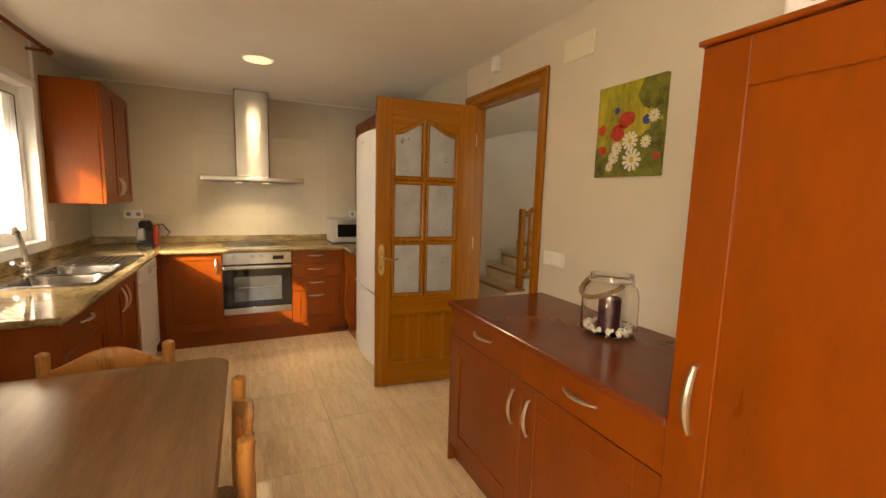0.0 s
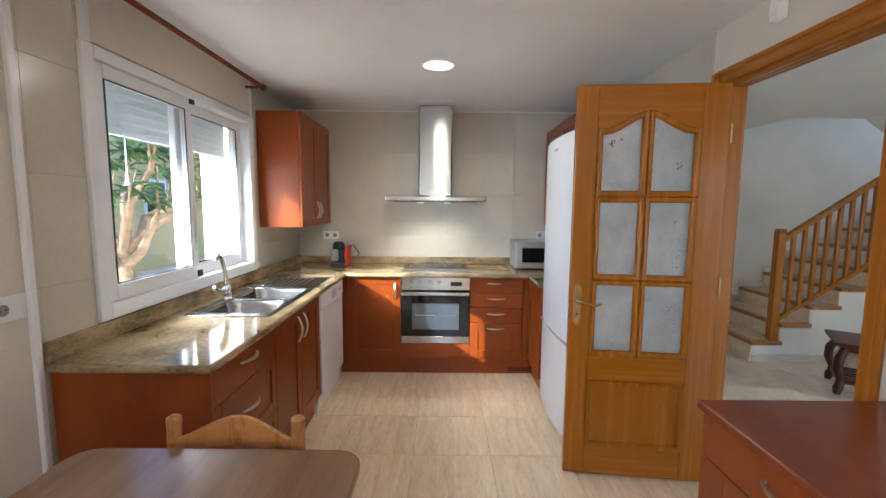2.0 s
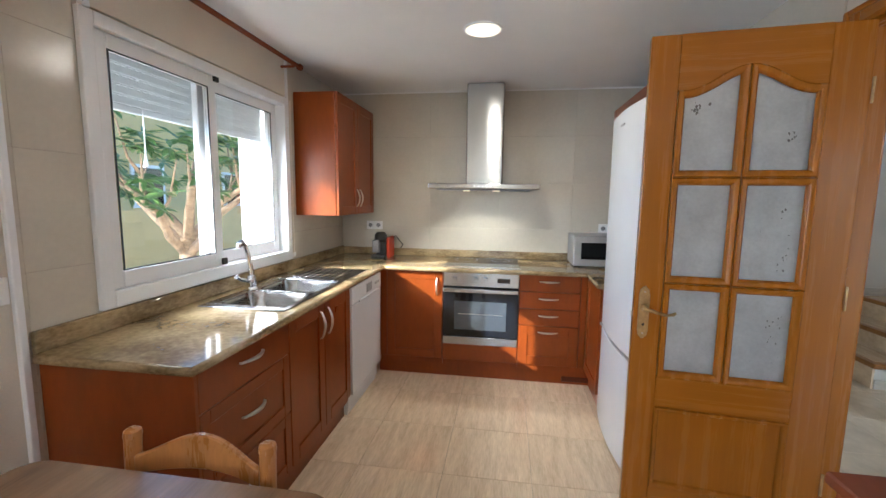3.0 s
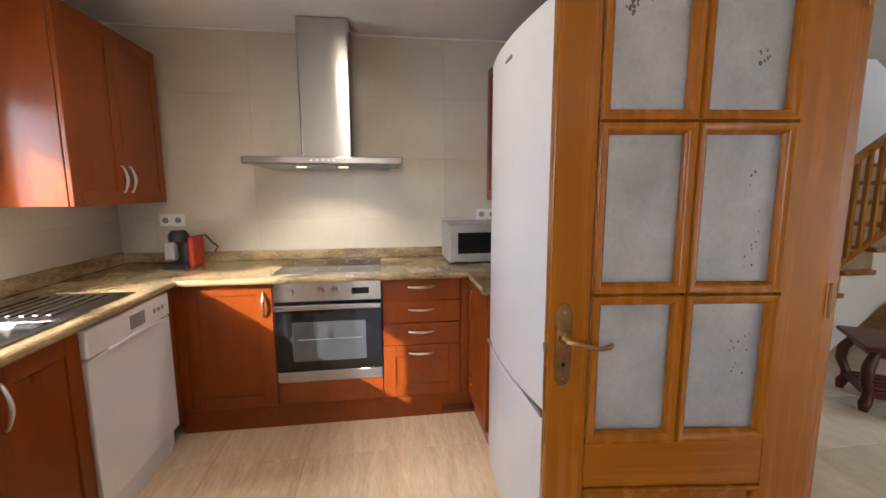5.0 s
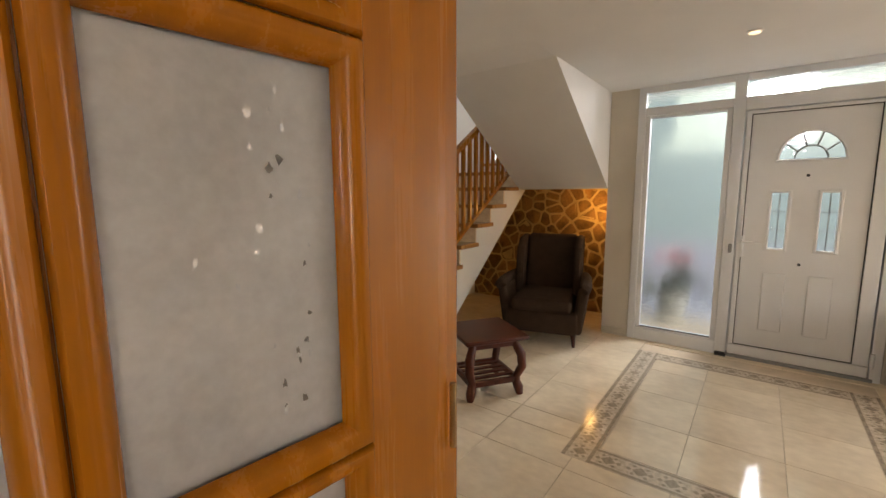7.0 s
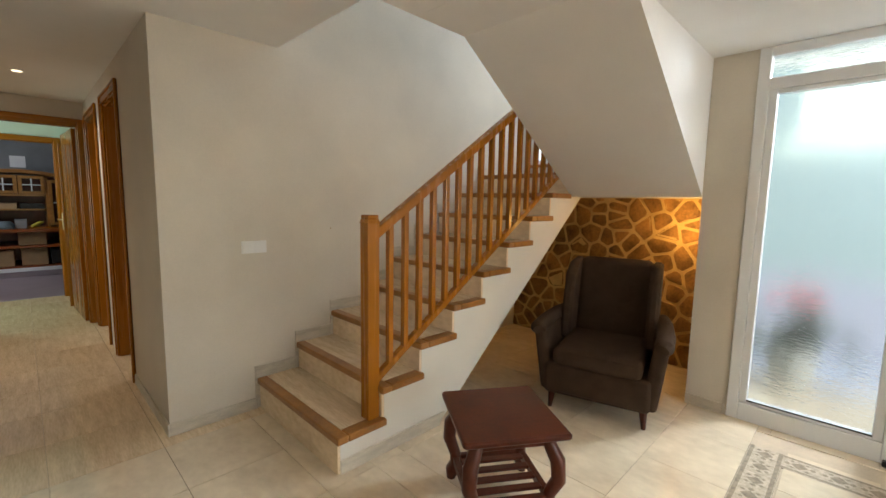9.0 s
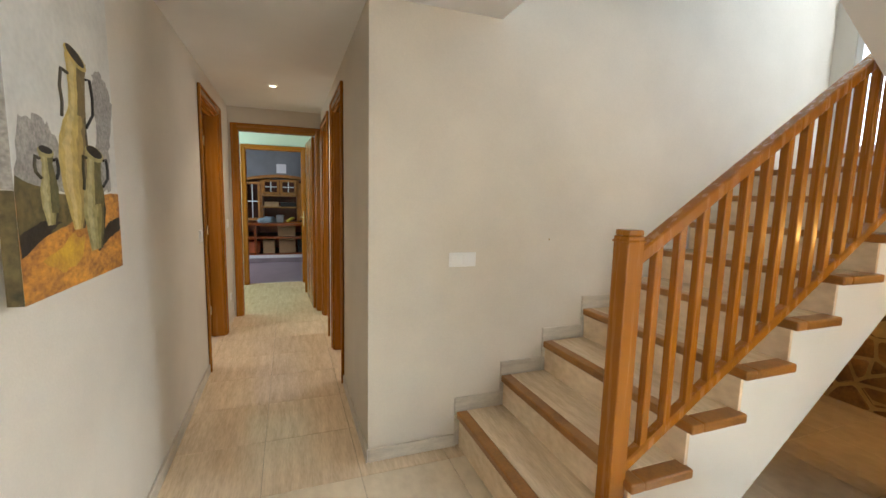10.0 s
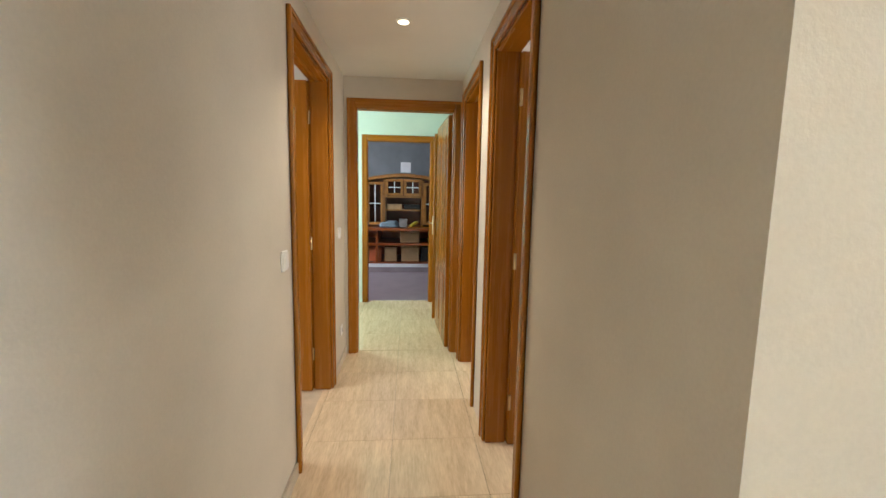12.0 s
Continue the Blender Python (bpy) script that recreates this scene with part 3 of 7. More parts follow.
def kitchen_door():
    """Glazed leaf along +x from the handle edge at 0 to the hinge edge; front face at y = 0."""
    w, h = 0.728, 2.03
    ob = thing("glazed_door", "honey oak glazed door with six frosted panes standing open", "door")
    xs = (0.114, 0.353, 0.355, 0.600)
    zs = (0.668, 1.069, 1.0715, 1.4945, 1.497, 1.90)
    part("stile", boxes((0.008, xs[0], 0, 0.04, 0.01, h + 0.01), bevel=0.003), OAK, ob)
    part("stile", boxes((xs[3], w, 0, 0.04, 0.01, h + 0.01), bevel=0.003), OAK, ob)
    part("bottom_rail", boxes((xs[0], xs[3], 0, 0.04, 0.01, 0.172), bevel=0.002), OAK_RAIL, ob)
    part("middle_rail", boxes((xs[0], xs[3], 0, 0.04, 0.535, zs[0]), bevel=0.002), OAK_RAIL, ob)
    part("panel", boxes((xs[0], xs[3], 0.010, 0.030, 0.172, 0.535)), OAK, ob)
    for f, s in ((0.0, -1), (0.04, 1)):
        part("panel_moulding", bead_frame([(xs[0], 0.172), (xs[3], 0.172), (xs[3], 0.535), (xs[0], 0.535)], f, s, 0.75), OAK, ob, smooth=True)
    part("mullion", boxes((xs[1], xs[2], 0.002, 0.038, zs[0], 1.93)), OAK, ob)
    for z0, z1 in ((zs[1], zs[2]), (zs[3], zs[4])):
        for a, b in ((xs[0], xs[1]), (xs[2], xs[3])):
            part("glazing_bar", boxes((a, b, 0.002, 0.038, z0, z1)), OAK_RAIL, ob)
    mid = (xs[0] + xs[3]) / 2

    def crown(x):
        u = abs(x - mid) / (mid - xs[0])
        return 1.83 + 0.085 * 0.5 * (1 + math.cos(math.pi * min(1, u * 1.12)))

    steps = [xs[0] + (xs[3] - xs[0]) * k / 28 for k in range(29)]
    part("top_rail", prism([(xs[0], h + 0.01)] + [(x, crown(x)) for x in steps] + [(xs[3], h + 0.01)], "y", 0, 0.04), OAK_RAIL, ob)
    for x0, x1 in ((xs[0], xs[1]), (xs[2], xs[3])):
        for z0, z1, arched in ((zs[0], zs[1], 0), (zs[2], zs[3], 0), (zs[4], zs[5], 1)):
            outline = [(x0, z0), (x1, z0), (x1, z1), (x0, z1)]
            if arched:
                outline = [(x0, z0), (x1, z0)] + [(x1 - (x1 - x0) * k / 12, crown(x1 - (x1 - x0) * k / 12)) for k in range(13)]
            for f, s in ((0.0, -1), (0.04, 1)):
                part("arched_bead" if arched else "bead", bead_frame(outline, f, s), OAK, ob, smooth=True)
            top = [(x0, z1), (x1, z1)] if not arched else [(x, crown(x)) for x in (x0 + (x1 - x0) * k / 12 for k in range(13))]
            pane = part("pane", prism([(x1, z0), (x0, z0)] + top, "y", 0.017, 0.023), FROST, ob, "frosted glass pane with peeling film")
            film_marks(pane, x0, x1, z0, 1.875 if arched else z1, arched, int(x0 * 1000 + z0 * 100))
    # handle plates on both faces
    for s, f in ((-1, 0.0), (1, 0.04)):
        y0, y1 = sorted((f, f + s * 0.007))
        half = [(0.021, 0.0), (0.021, 0.078), (0.017, 0.086), (0.0185, 0.093), (0.014, 0.101), (0.009, 0.104), (0.005, 0.111)]
        ring = [(0.046 + u, 0.94 + v) for u, v in half] + [(0.046 - u, 0.94 + v) for u, v in reversed(half)] + [(0.046 - u, 0.94 - v) for u, v in half[1:]] + [(0.046 + u, 0.94 - v) for u, v in reversed(half[1:])]
        plate = part("handle_plate", prism(ring, "y", y0, y1, 0.0015), BRASS, ob, "engraved aged brass handle plate")
        inner = [(0.046 + (u - 0.046) * 0.72, 0.94 + (v - 0.94) * 0.9) for u, v in ring]
        part("plate_relief", prism(inner, "y", *sorted((f + s * 0.007, f + s * 0.0085)), 0.0006), BRASS, plate)
        part("rose", lathe([(0.016, 0.0), (0.0155, 0.004), (0.0125, 0.008), (0.0115, 0.014)], 16), BRASS, plate, smooth=True).matrix_local = pose(0.046, f + s * 0.0085, 0.962, 90 if s < 0 else -90, 0, 0)
        for sz in (0.852, 1.028):
            part("screw", tube([(0.046, f + s * 0.0085, sz), (0.046, f + s * 0.0095, sz)], 0.0035, 8), NICKEL, plate)
        yy = f + s * 0.045
        part("lever", tube([(0.046, f, 0.962), (0.046, yy, 0.962), (0.066, yy + s * 0.004, 0.960), (0.098, yy + s * 0.002, 0.950), (0.128, yy, 0.944), (0.148, yy, 0.949), (0.158, yy, 0.956)], [0.010, 0.009, 0.008, 0.006, 0.0055, 0.0065, 0.005], 10), BRASS, plate, smooth=True)
        part("keyhole", tube([(0.046, f + s * 0.0085, 0.89), (0.046, f + s * 0.009, 0.89)], 0.006, 10), BLACK, plate)
    part("latch", boxes((0.0, 0.008, 0.014, 0.026, 0.915, 0.94), bevel=0.002), NICKEL, ob)
    for z in (0.30, 1.05, 1.80):
        part("hinge", tube([(w + 0.002, -0.006, z - 0.045), (w + 0.002, -0.006, z + 0.045)], 0.0045, 10), BRASS, ob, "small brass hinge")
    return ob


leaf = kitchen_door()
leaf.matrix_world = pose(1.482, 3.918, 0, 0, 0, -6.5)

# ---- kitchen units ----
def bow(parent, a, b, out, r=0.006):
    """A bowed metal pull between two points, standing out along the given way."""
    a, b, o = Vector(a), Vector(b), Vector(out)
    pts = [a + (b - a) * (k / 10) + o * (0.03 * math.sin(math.pi * (0.12 + 0.76 * k / 10)) - 0.004) for k in range(11)]
    pts = [a] + pts + [b]
    return part("handle", tube(pts, [r * 0.8] + [r * (0.8 + 0.5 * math.sin(math.pi * k / 10)) for k in range(11)] + [r * 0.8], 8), NICKEL, parent, "bowed satin nickel handle", True)


def front(name, parent, face, u0, u1, z0, z1, way, rail=0.065, flat=False):
    """A door or drawer front; way: 'x+', 'x-', 'y-', the side it looks to."""
    t = 0.02
    s = 1 if way[1] == "+" else -1
    f0, f1 = sorted((face, face - s * t))

    def put(a, b, z, y, d0, d1, bev=0.002):
        lo, hi = sorted((face - s * d0, face - s * d1))
        return (lo, hi, a, b, z, y) if way[0] == "x" else (a, b, lo, hi, z, y)
    if flat:
        return part(name, boxes(put(u0, u1, z0, z1, 0, t), bevel=0.003), CHERRY, parent)
    ob = part(name, boxes(put(u0 + rail - 0.002, u1 - rail + 0.002, z0 + rail - 0.002, z1 - rail + 0.002, 0.008, t - 0.002)), CHERRY, parent)
    for nm, r in (("stile", (u0, u0 + rail, z0, z1)), ("stile", (u1 - rail, u1, z0, z1)), ("rail", (u0 + rail, u1 - rail, z1 - rail, z1)), ("rail", (u0 + rail, u1 - rail, z0, z0 + rail))):
        part(nm, boxes(put(*r, 0, t), bevel=0.0025), CHERRY, ob)
    return ob


ZB, ZT = 0.145, 0.846
FXL, FYH = 0.0, 5.245


def base_unit(name, label, rows):
    ob = thing(name, label, "cabinet", group="kitchen base units")
    part("body", boxes(*rows), CHERRY, ob)
    return ob


# run under the window
u = base_unit("drawer_unit", "cherry wood base unit with drawers under the granite worktop", [(LX + 0.005, FXL - 0.022, 3.225, 3.79, 0.10, ZT)])
part("end_panel", boxes((LX + 0.005, FXL + 0.004, 3.205, 3.223, 0.0, ZT), bevel=0.002), CHERRY, u)
for z0, z1 in ((0.70, 0.843), (0.425, 0.696), (ZB, 0.421)):
    d = front("drawer", u, FXL, 3.227, 3.788, z0, z1, "x+", 0.05, flat=z1 > 0.8)
    bow(d, (FXL, 3.44, (z0 + z1) / 2 + 0.02), (FXL, 3.58, (z0 + z1) / 2 + 0.02), (1, 0, 0))
part("plinth", boxes((LX + 0.005, FXL - 0.05, 3.205, 3.79, 0, 0.10)), CHERRY, u)
u = base_unit("sink_unit", "cherry wood sink unit with two doors", [(LX + 0.005, FXL - 0.022, 3.792, 4.53, 0.10, 0.65)])
for a, b, hy in ((3.793, 4.159, 4.115), (4.163, 4.528, 4.207)):
    d = front("door", u, FXL, a, b, ZB, 0.843, "x+")
    bow(d, (FXL, hy, 0.66), (FXL, hy, 0.80), (1, 0, 0))
part("plinth", boxes((LX + 0.005, FXL - 0.05, 3.792, 4.53, 0, 0.10)), CHERRY, u)

dw = thing("dishwasher", "white dishwasher built under the granite worktop", "dishwasher")
part("body", boxes((LX + 0.03, FXL - 0.02, 4.535, 5.13, 0.03, ZT - 0.004), bevel=0.004), WHITE, dw)
part("door", boxes((FXL - 0.02, FXL + 0.012, 4.537, 5.128, 0.14, 0.725), bevel=0.006, seg=2), WHITE, dw)
cp = part("control_panel", boxes((FXL - 0.02, FXL + 0.016, 4.537, 5.128, 0.73, 0.842), bevel=0.008, seg=2), WHITE, dw)
part("display", boxes((FXL + 0.016, FXL + 0.019, 4.80, 4.91, 0.755, 0.815), bevel=0.001), GREYPLASTIC, cp)
part("grip", boxes((FXL + 0.012, FXL + 0.024, 4.65, 5.02, 0.722, 0.738), bevel=0.003), WHITE, dw)
for k in range(3):
    part("button", boxes((FXL + 0.016, FXL + 0.019, 4.98 + 0.035 * k, 5.0 + 0.035 * k, 0.775, 0.795), bevel=0.002), GREYPLASTIC, cp)
part("plinth", boxes((LX + 0.05, FXL - 0.03, 4.54, 5.125, 0.0, 0.13)), WHITE, dw)

# run under the hood
u = base_unit("corner_unit", "cherry wood corner unit with one door", [(LX + 0.005, 0.478, FYH + 0.022, WY - 0.005, 0.10, ZT), (LX + 0.005, -0.022, 5.135, FYH + 0.02, 0.10, ZT)])
d = front("door", u, FYH, 0.03, 0.474, ZB, 0.843, "y-")
bow(d, (0.43, FYH, 0.66), (0.43, FYH, 0.79), (0, -1, 0))
part("filler", boxes((-0.02, 0.027, FYH, FYH + 0.02, ZB, 0.843), bevel=0.002), CHERRY, u)
part("plinth", boxes((-0.04, 1.62, FYH + 0.03, FYH + 0.048, 0.0, 0.14)), CHERRY, u)
part("vent", boxes((1.40, 1.60, FYH + 0.022, FYH + 0.03, 0.02, 0.06), bevel=0.003), DARKWOOD, u)

ov = thing("oven", "stainless steel built-in oven with dark glass door", "oven")
part("body", boxes((0.485, 1.052, FYH + 0.02, WY - 0.02, 0.15, ZT - 0.004)), BLACK, ov)
cp = part("control_panel", boxes((0.48, 1.057, FYH - 0.006, FYH + 0.02, 0.733, 0.842), bevel=0.003), STEEL, ov)
for kx in (0.565, 0.725, 0.80):
    kn = part("knob", tube([(kx, FYH - 0.006, 0.788), (kx, FYH - 0.03, 0.788)], 0.021, 16), STEEL, cp)
    part("knob_mark", boxes((kx - 0.002, kx + 0.002, FYH - 0.032, FYH - 0.03, 0.79, 0.806)), BLACK, kn)
part("display", boxes((0.895, 0.99, FYH - 0.009, FYH - 0.006, 0.77, 0.805), bevel=0.001), BLACK_GLASS, cp)
dr = part("door", boxes((0.48, 1.057, FYH - 0.008, FYH + 0.02, 0.34, 0.728), bevel=0.003), BLACK_GLASS, ov, "dark glass oven door")
part("window", boxes((0.57, 0.968, FYH - 0.0095, FYH - 0.008, 0.395, 0.62), bevel=0.0005), mat("oven_window", (0.05, 0.058, 0.064), 0.04, var=0.1, bump=0, spec=1.0, coat=1.0), dr)
part("rack", tube([(0.60, FYH - 0.0105, 0.52), (0.94, FYH - 0.0105, 0.52)], 0.0016, 6), NICKEL, dr)
part("handle", boxes((0.482, 1.055, FYH - 0.04, FYH - 0.022, 0.692, 0.724), bevel=0.007, seg=2), STEEL, dr)
for kx in (0.50, 1.02):
    part("handle_post", boxes((kx, kx + 0.02, FYH - 0.024, FYH - 0.006, 0.70, 0.716)), STEEL, dr)
part("bottom_strip", boxes((0.48, 1.057, FYH - 0.008, FYH + 0.02, 0.275, 0.336), bevel=0.003), STEEL, ov)
part("filler_panel", boxes((0.48, 1.057, FYH, FYH + 0.02, ZB, 0.271), bevel=0.002), CHERRY, ov)

u = base_unit("drawer_unit", "cherry wood base unit with four drawers beside the oven", [(1.06, 1.56, FYH + 0.022, WY - 0.005, 0.10, ZT)])
for z0, z1 in ((0.716, 0.843), (0.586, 0.712), (0.455, 0.582), (ZB, 0.451)):
    d = front("drawer", u, FYH, 1.062, 1.506, z0, z1, "y-", 0.07, flat=z0 > 0.4)
    hz = z1 - 0.045 if z0 < 0.4 else (z0 + z1) / 2 + 0.015
    bow(d, (1.21, FYH, hz), (1.35, FYH, hz), (0, -1, 0))
part("filler", boxes((1.509, 1.552, FYH, FYH + 0.02, ZB, 0.843), bevel=0.002), CHERRY, u)
u = base_unit("side_unit", "cherry wood base unit between oven run and fridge", [(1.575, WX - 0.005, 4.81, FYH + 0.02, 0.10, ZT)])
front("door", u, 1.553, 4.812, FYH - 0.004, ZB, 0.843, "x-")
part("plinth", boxes((1.60, 1.618, 4.81, FYH + 0.028, 0.0, 0.14)), CHERRY, u)

# granite worktop in one piece, with its upstand
wt = thing("worktop", "speckled golden granite worktop with low upstand", "worktop")
T0, T1 = 0.848, 0.88
SX0, SX1, SY0, SY1 = -0.475, -0.035, 3.82, 4.96
SA, SB, SC = 3.875, 4.19, 4.53
for r in ((LX + 0.003, 0.015, 3.19, SY0 + 0.02, T0, T1), (LX + 0.003, SX0 + 0.02, SY0 + 0.02, SC + 0.012, T0, T1), (SX1 - 0.02, 0.015, SY0 + 0.02, SC + 0.012, T0, T1), (LX + 0.003, 0.015, SC + 0.012, WY - 0.003, T0, T1), (0.015, 1.535, 5.20, WY - 0.003, T0, T1), (1.535, WX - 0.005, 4.80, WY - 0.003, T0, T1)):
    part("slab", boxes(r), GRANITE, wt)
part("edge", tube([(-0.54, 3.19, 0.864), (-0.02, 3.19, 0.864), (0.005, 3.195, 0.864), (0.015, 3.22, 0.864), (0.015, 5.20, 0.864), (1.535, 5.20, 0.864), (1.535, 4.80, 0.864)], 0.0155, 10), GRANITE, wt, smooth=True)
part("upstand", boxes((LX + 0.003, LX + 0.022, 3.19, WY - 0.024, T1 + 0.001, 0.955), (LX + 0.003, WX - 0.005, WY - 0.022, WY - 0.003, T1 + 0.001, 0.945), bevel=0.003), GRANITE, wt)

# sink and tap
sk = thing("sink", "stainless steel double bowl sink with drainer", "sink")
part("rim", boxes((SX0, SX1, SY0, SA, T1, T1 + 0.006), (SX0, SX0 + 0.06, SA, SC, T1, T1 + 0.006), (SX1 - 0.03, SX1, SA, SC, T1, T1 + 0.006), (SX0 + 0.06, SX1 - 0.03, SB - 0.012, SB + 0.012, T1, T1 + 0.006), (SX0, SX1, SC, SC + 0.03, T1, T1 + 0.006), bevel=0.0025), SINK, sk)


def bowl(x0, x1, y0, y1, z, depth):
    bm = bmesh.new()
    rings = []
    for inset, dz in ((0, 0), (0.012, -0.03), (0.02, -depth + 0.03), (0.045, -depth)):
        ring = []
        r = 0.085
        for cx, cy, a0 in ((x1 - r, y1 - r, 0), (x0 + r, y1 - r, 90), (x0 + r, y0 + r, 180), (x1 - r, y0 + r, 270)):
            for k in range(5):
                a = radians(a0 + 22.5 * k)
                ring.append(bm.verts.new((cx + (r - inset) * math.cos(a), cy + (r - inset) * math.sin(a), z + dz)))
        rings.append(ring)
    n = len(rings[0])
    for a, b in zip(rings, rings[1:]):
        for k in range(n):
            bm.faces.new((a[k], a[(k + 1) % n], b[(k + 1) % n], b[k]))
    bm.faces.new(rings[-1])
    return bm


for a, b in ((SA - 0.01, SB - 0.005), (SB + 0.005, SC + 0.01)):
    bo = part("bowl", bowl(SX0 + 0.05, SX1 - 0.022, a, b, T1 + 0.003, 0.15), SINK, sk, smooth=True)
    part("drain", tube([((SX0 + SX1) / 2, (a + b) / 2, 0.734), ((SX0 + SX1) / 2, (a + b) / 2, 0.738)], 0.04, 16), CHROME, bo)
dn = part("drainer", boxes((SX0, SX1, SC + 0.03, SY1, T1, T1 + 0.005), bevel=0.002), SINK, sk)
for k in range(7):
    part("rib", boxes((SX0 + 0.06 + 0.045 * k, SX0 + 0.078 + 0.045 * k, SC + 0.07, SY1 - 0.04, T1 + 0.005, T1 + 0.009), bevel=0.002), SINK, dn)
tp = thing("tap", "chrome single lever mixer tap on the sink", "tap")
TX, TY = -0.44, 4.20
part("base", lathe([(0.028, 0), (0.028, 0.010), (0.023, 0.016), (0.024, 0.055), (0.021, 0.075), (0.014, 0.085)], 18, (TX, TY, T1 + 0.004)), CHROME, tp, smooth=True)
part("spout", tube([(TX, TY, 0.945), (TX - 0.003, TY - 0.006, 1.02), (TX - 0.008, TY - 0.018, 1.09), (TX - 0.012, TY - 0.034, 1.135), (TX - 0.014, TY - 0.055, 1.152), (TX - 0.016, TY - 0.078, 1.143)], [0.017, 0.014, 0.013, 0.014, 0.016, 0.017], 12), CHROME, tp, smooth=True)
part("nozzle", tube([(TX - 0.016, TY - 0.074, 1.145), (TX - 0.016, TY - 0.082, 1.125)], [0.015, 0.011], 12), CHROME, tp, smooth=True)
part("lever", tube([(TX, TY, 0.935), (TX - 0.008, TY - 0.045, 0.942), (TX - 0.012, TY - 0.085, 0.955), (TX - 0.014, TY - 0.115, 0.975)], [0.016, 0.011, 0.010, 0.012], 10), CHROME, tp, smooth=True)

# hob, hood, fridge, microwave, coffee machine
hb = thing("hob", "black glass ceramic hob set into the worktop", "hob")
part("glass", boxes((0.475, 1.055, 5.265, 5.735, T1 + 0.0005, T1 + 0.006), bevel=0.002), BLACK_GLASS, hb)
for ty in (5.258, 5.735):
    part("edge_trim", boxes((0.470, 1.060, ty, ty + 0.007, T1 + 0.0005, T1 + 0.007)), STEEL, hb)
for cx, cy, r in ((0.62, 5.37, 0.075), (0.91, 5.37, 0.095), (0.62, 5.62, 0.095), (0.91, 5.62, 0.075)):
    bm = bmesh.new()
    a = [bm.verts.new((cx + r * math.cos(k * math.pi / 16), cy + r * math.sin(k * math.pi / 16), T1 + 0.0066)) for k in range(32)]
    b = [bm.verts.new((cx + (r - 0.003) * math.cos(k * math.pi / 16), cy + (r - 0.003) * math.sin(k * math.pi / 16), T1 + 0.0066)) for k in range(32)]
    for k in range(32):
        bm.faces.new((a[k], a[(k + 1) % 32], b[(k + 1) % 32], b[k]))
    part("cooking_zone", bm, GREYPLASTIC, hb)
hd = thing("extractor_hood", "brushed steel chimney extractor hood with two lit lamps", "extractor hood")
part("canopy", boxes((0.335, 1.19, 5.33, WY - 0.004, 1.478, 1.518), bevel=0.006, seg=2), STEEL, hd)
part("chimney", boxes((0.605, 0.905, 5.56, WY - 0.004, 1.519, CK - 0.002), bevel=0.014, seg=3), STEEL, hd)
part("filter", boxes((0.40, 1.12, 5.36, WY - 0.03, 1.468, 1.478), bevel=0.002), GREYPLASTIC, hd)
for k in range(5):
    part("button", tube([(0.70 + 0.03 * k, 5.33, 1.498), (0.70 + 0.03 * k, 5.326, 1.498)], 0.006, 10), CHROME, hd)
for lx in (0.63, 0.86):
    part("lamp", lathe([(0.028, 0), (0.028, 0.006), (0.024, 0.008)], 16, (lx, 5.42, 1.461)), LED, hd, "lit round hood lamp")
fr = thing("fridge", "tall white fridge freezer with rounded doors", "fridge")
part("body", boxes((1.60, WX - 0.01, 4.10, 4.785, 0.03, 1.87), bevel=0.006), WHITE, fr)


def bulged(x_front, x_back, y0, y1, z0, z1):
    """A fridge door whose front swells a little towards its middle."""
    pts = [(x_back, y0)] + [(x_front + 0.028 * (2 * k / 12 - 1) ** 2, y0 + (y1 - y0) * k / 12) for k in range(13)] + [(x_back, y1)]
    return prism(pts, "z", z0, z1, 0.004)


part("freezer_door", bulged(1.535, 1.595, 4.10, 4.785, 0.06, 0.628), WHITE, fr, smooth=True)
dd = part("fridge_door", bulged(1.535, 1.595, 4.10, 4.785, 0.645, 1.87), WHITE, fr, smooth=True)
part("badge", boxes((1.531, 1.536, 4.42, 4.49, 1.79, 1.80)), GREYPLASTIC, dd)
part("grip", boxes((1.55, 1.60, 4.105, 4.78, 0.629, 0.644)), GREYPLASTIC, fr)
for fy in (4.16, 4.72):
    part("foot", tube([(1.64, fy, 0), (1.64, fy, 0.03)], 0.02, 10), BLACK, fr)
mw = thing("microwave", "silver microwave oven with dark window on the worktop", "microwave")
part("body", boxes((1.475, 1.93, 5.47, 5.79, T1 + 0.008, 1.128), bevel=0.006), mat("silver_paint", (0.5, 0.5, 0.5), 0.35, metal=0.6, var=0.04, bump=0), mw)
dd = part("door", boxes((1.477, 1.815, 5.455, 5.47, T1 + 0.012, 1.124), bevel=0.004), bpy.data.materials["silver_paint"], mw)
part("window", boxes((1.53, 1.80, 5.451, 5.455, 0.945, 1.075), bevel=0.001), BLACK_GLASS, dd)
cp = part("control_panel", boxes((1.82, 1.928, 5.455, 5.47, T1 + 0.012, 1.124), bevel=0.004), bpy.data.materials["silver_paint"], mw)
part("dial", tube([(1.875, 5.455, 0.98), (1.875, 5.44, 0.98)], 0.02, 14), CHROME, cp)
for fx in (1.50, 1.90):
    part("foot", tube([(fx, 5.5, T1), (fx, 5.5, T1 + 0.008)], 0.012, 8), BLACK, mw)
cf = thing("coffee_machine", "small black and red capsule coffee machine", "coffee machine")
part("body", boxes((-0.175, -0.075, 5.60, 5.74, T1, 1.06), bevel=0.02, seg=3), BLACK, cf)
part("side_panel", boxes((-0.075, -0.045, 5.58, 5.75, T1, 1.065), bevel=0.012, seg=2), RED, cf, "glossy red side panel")
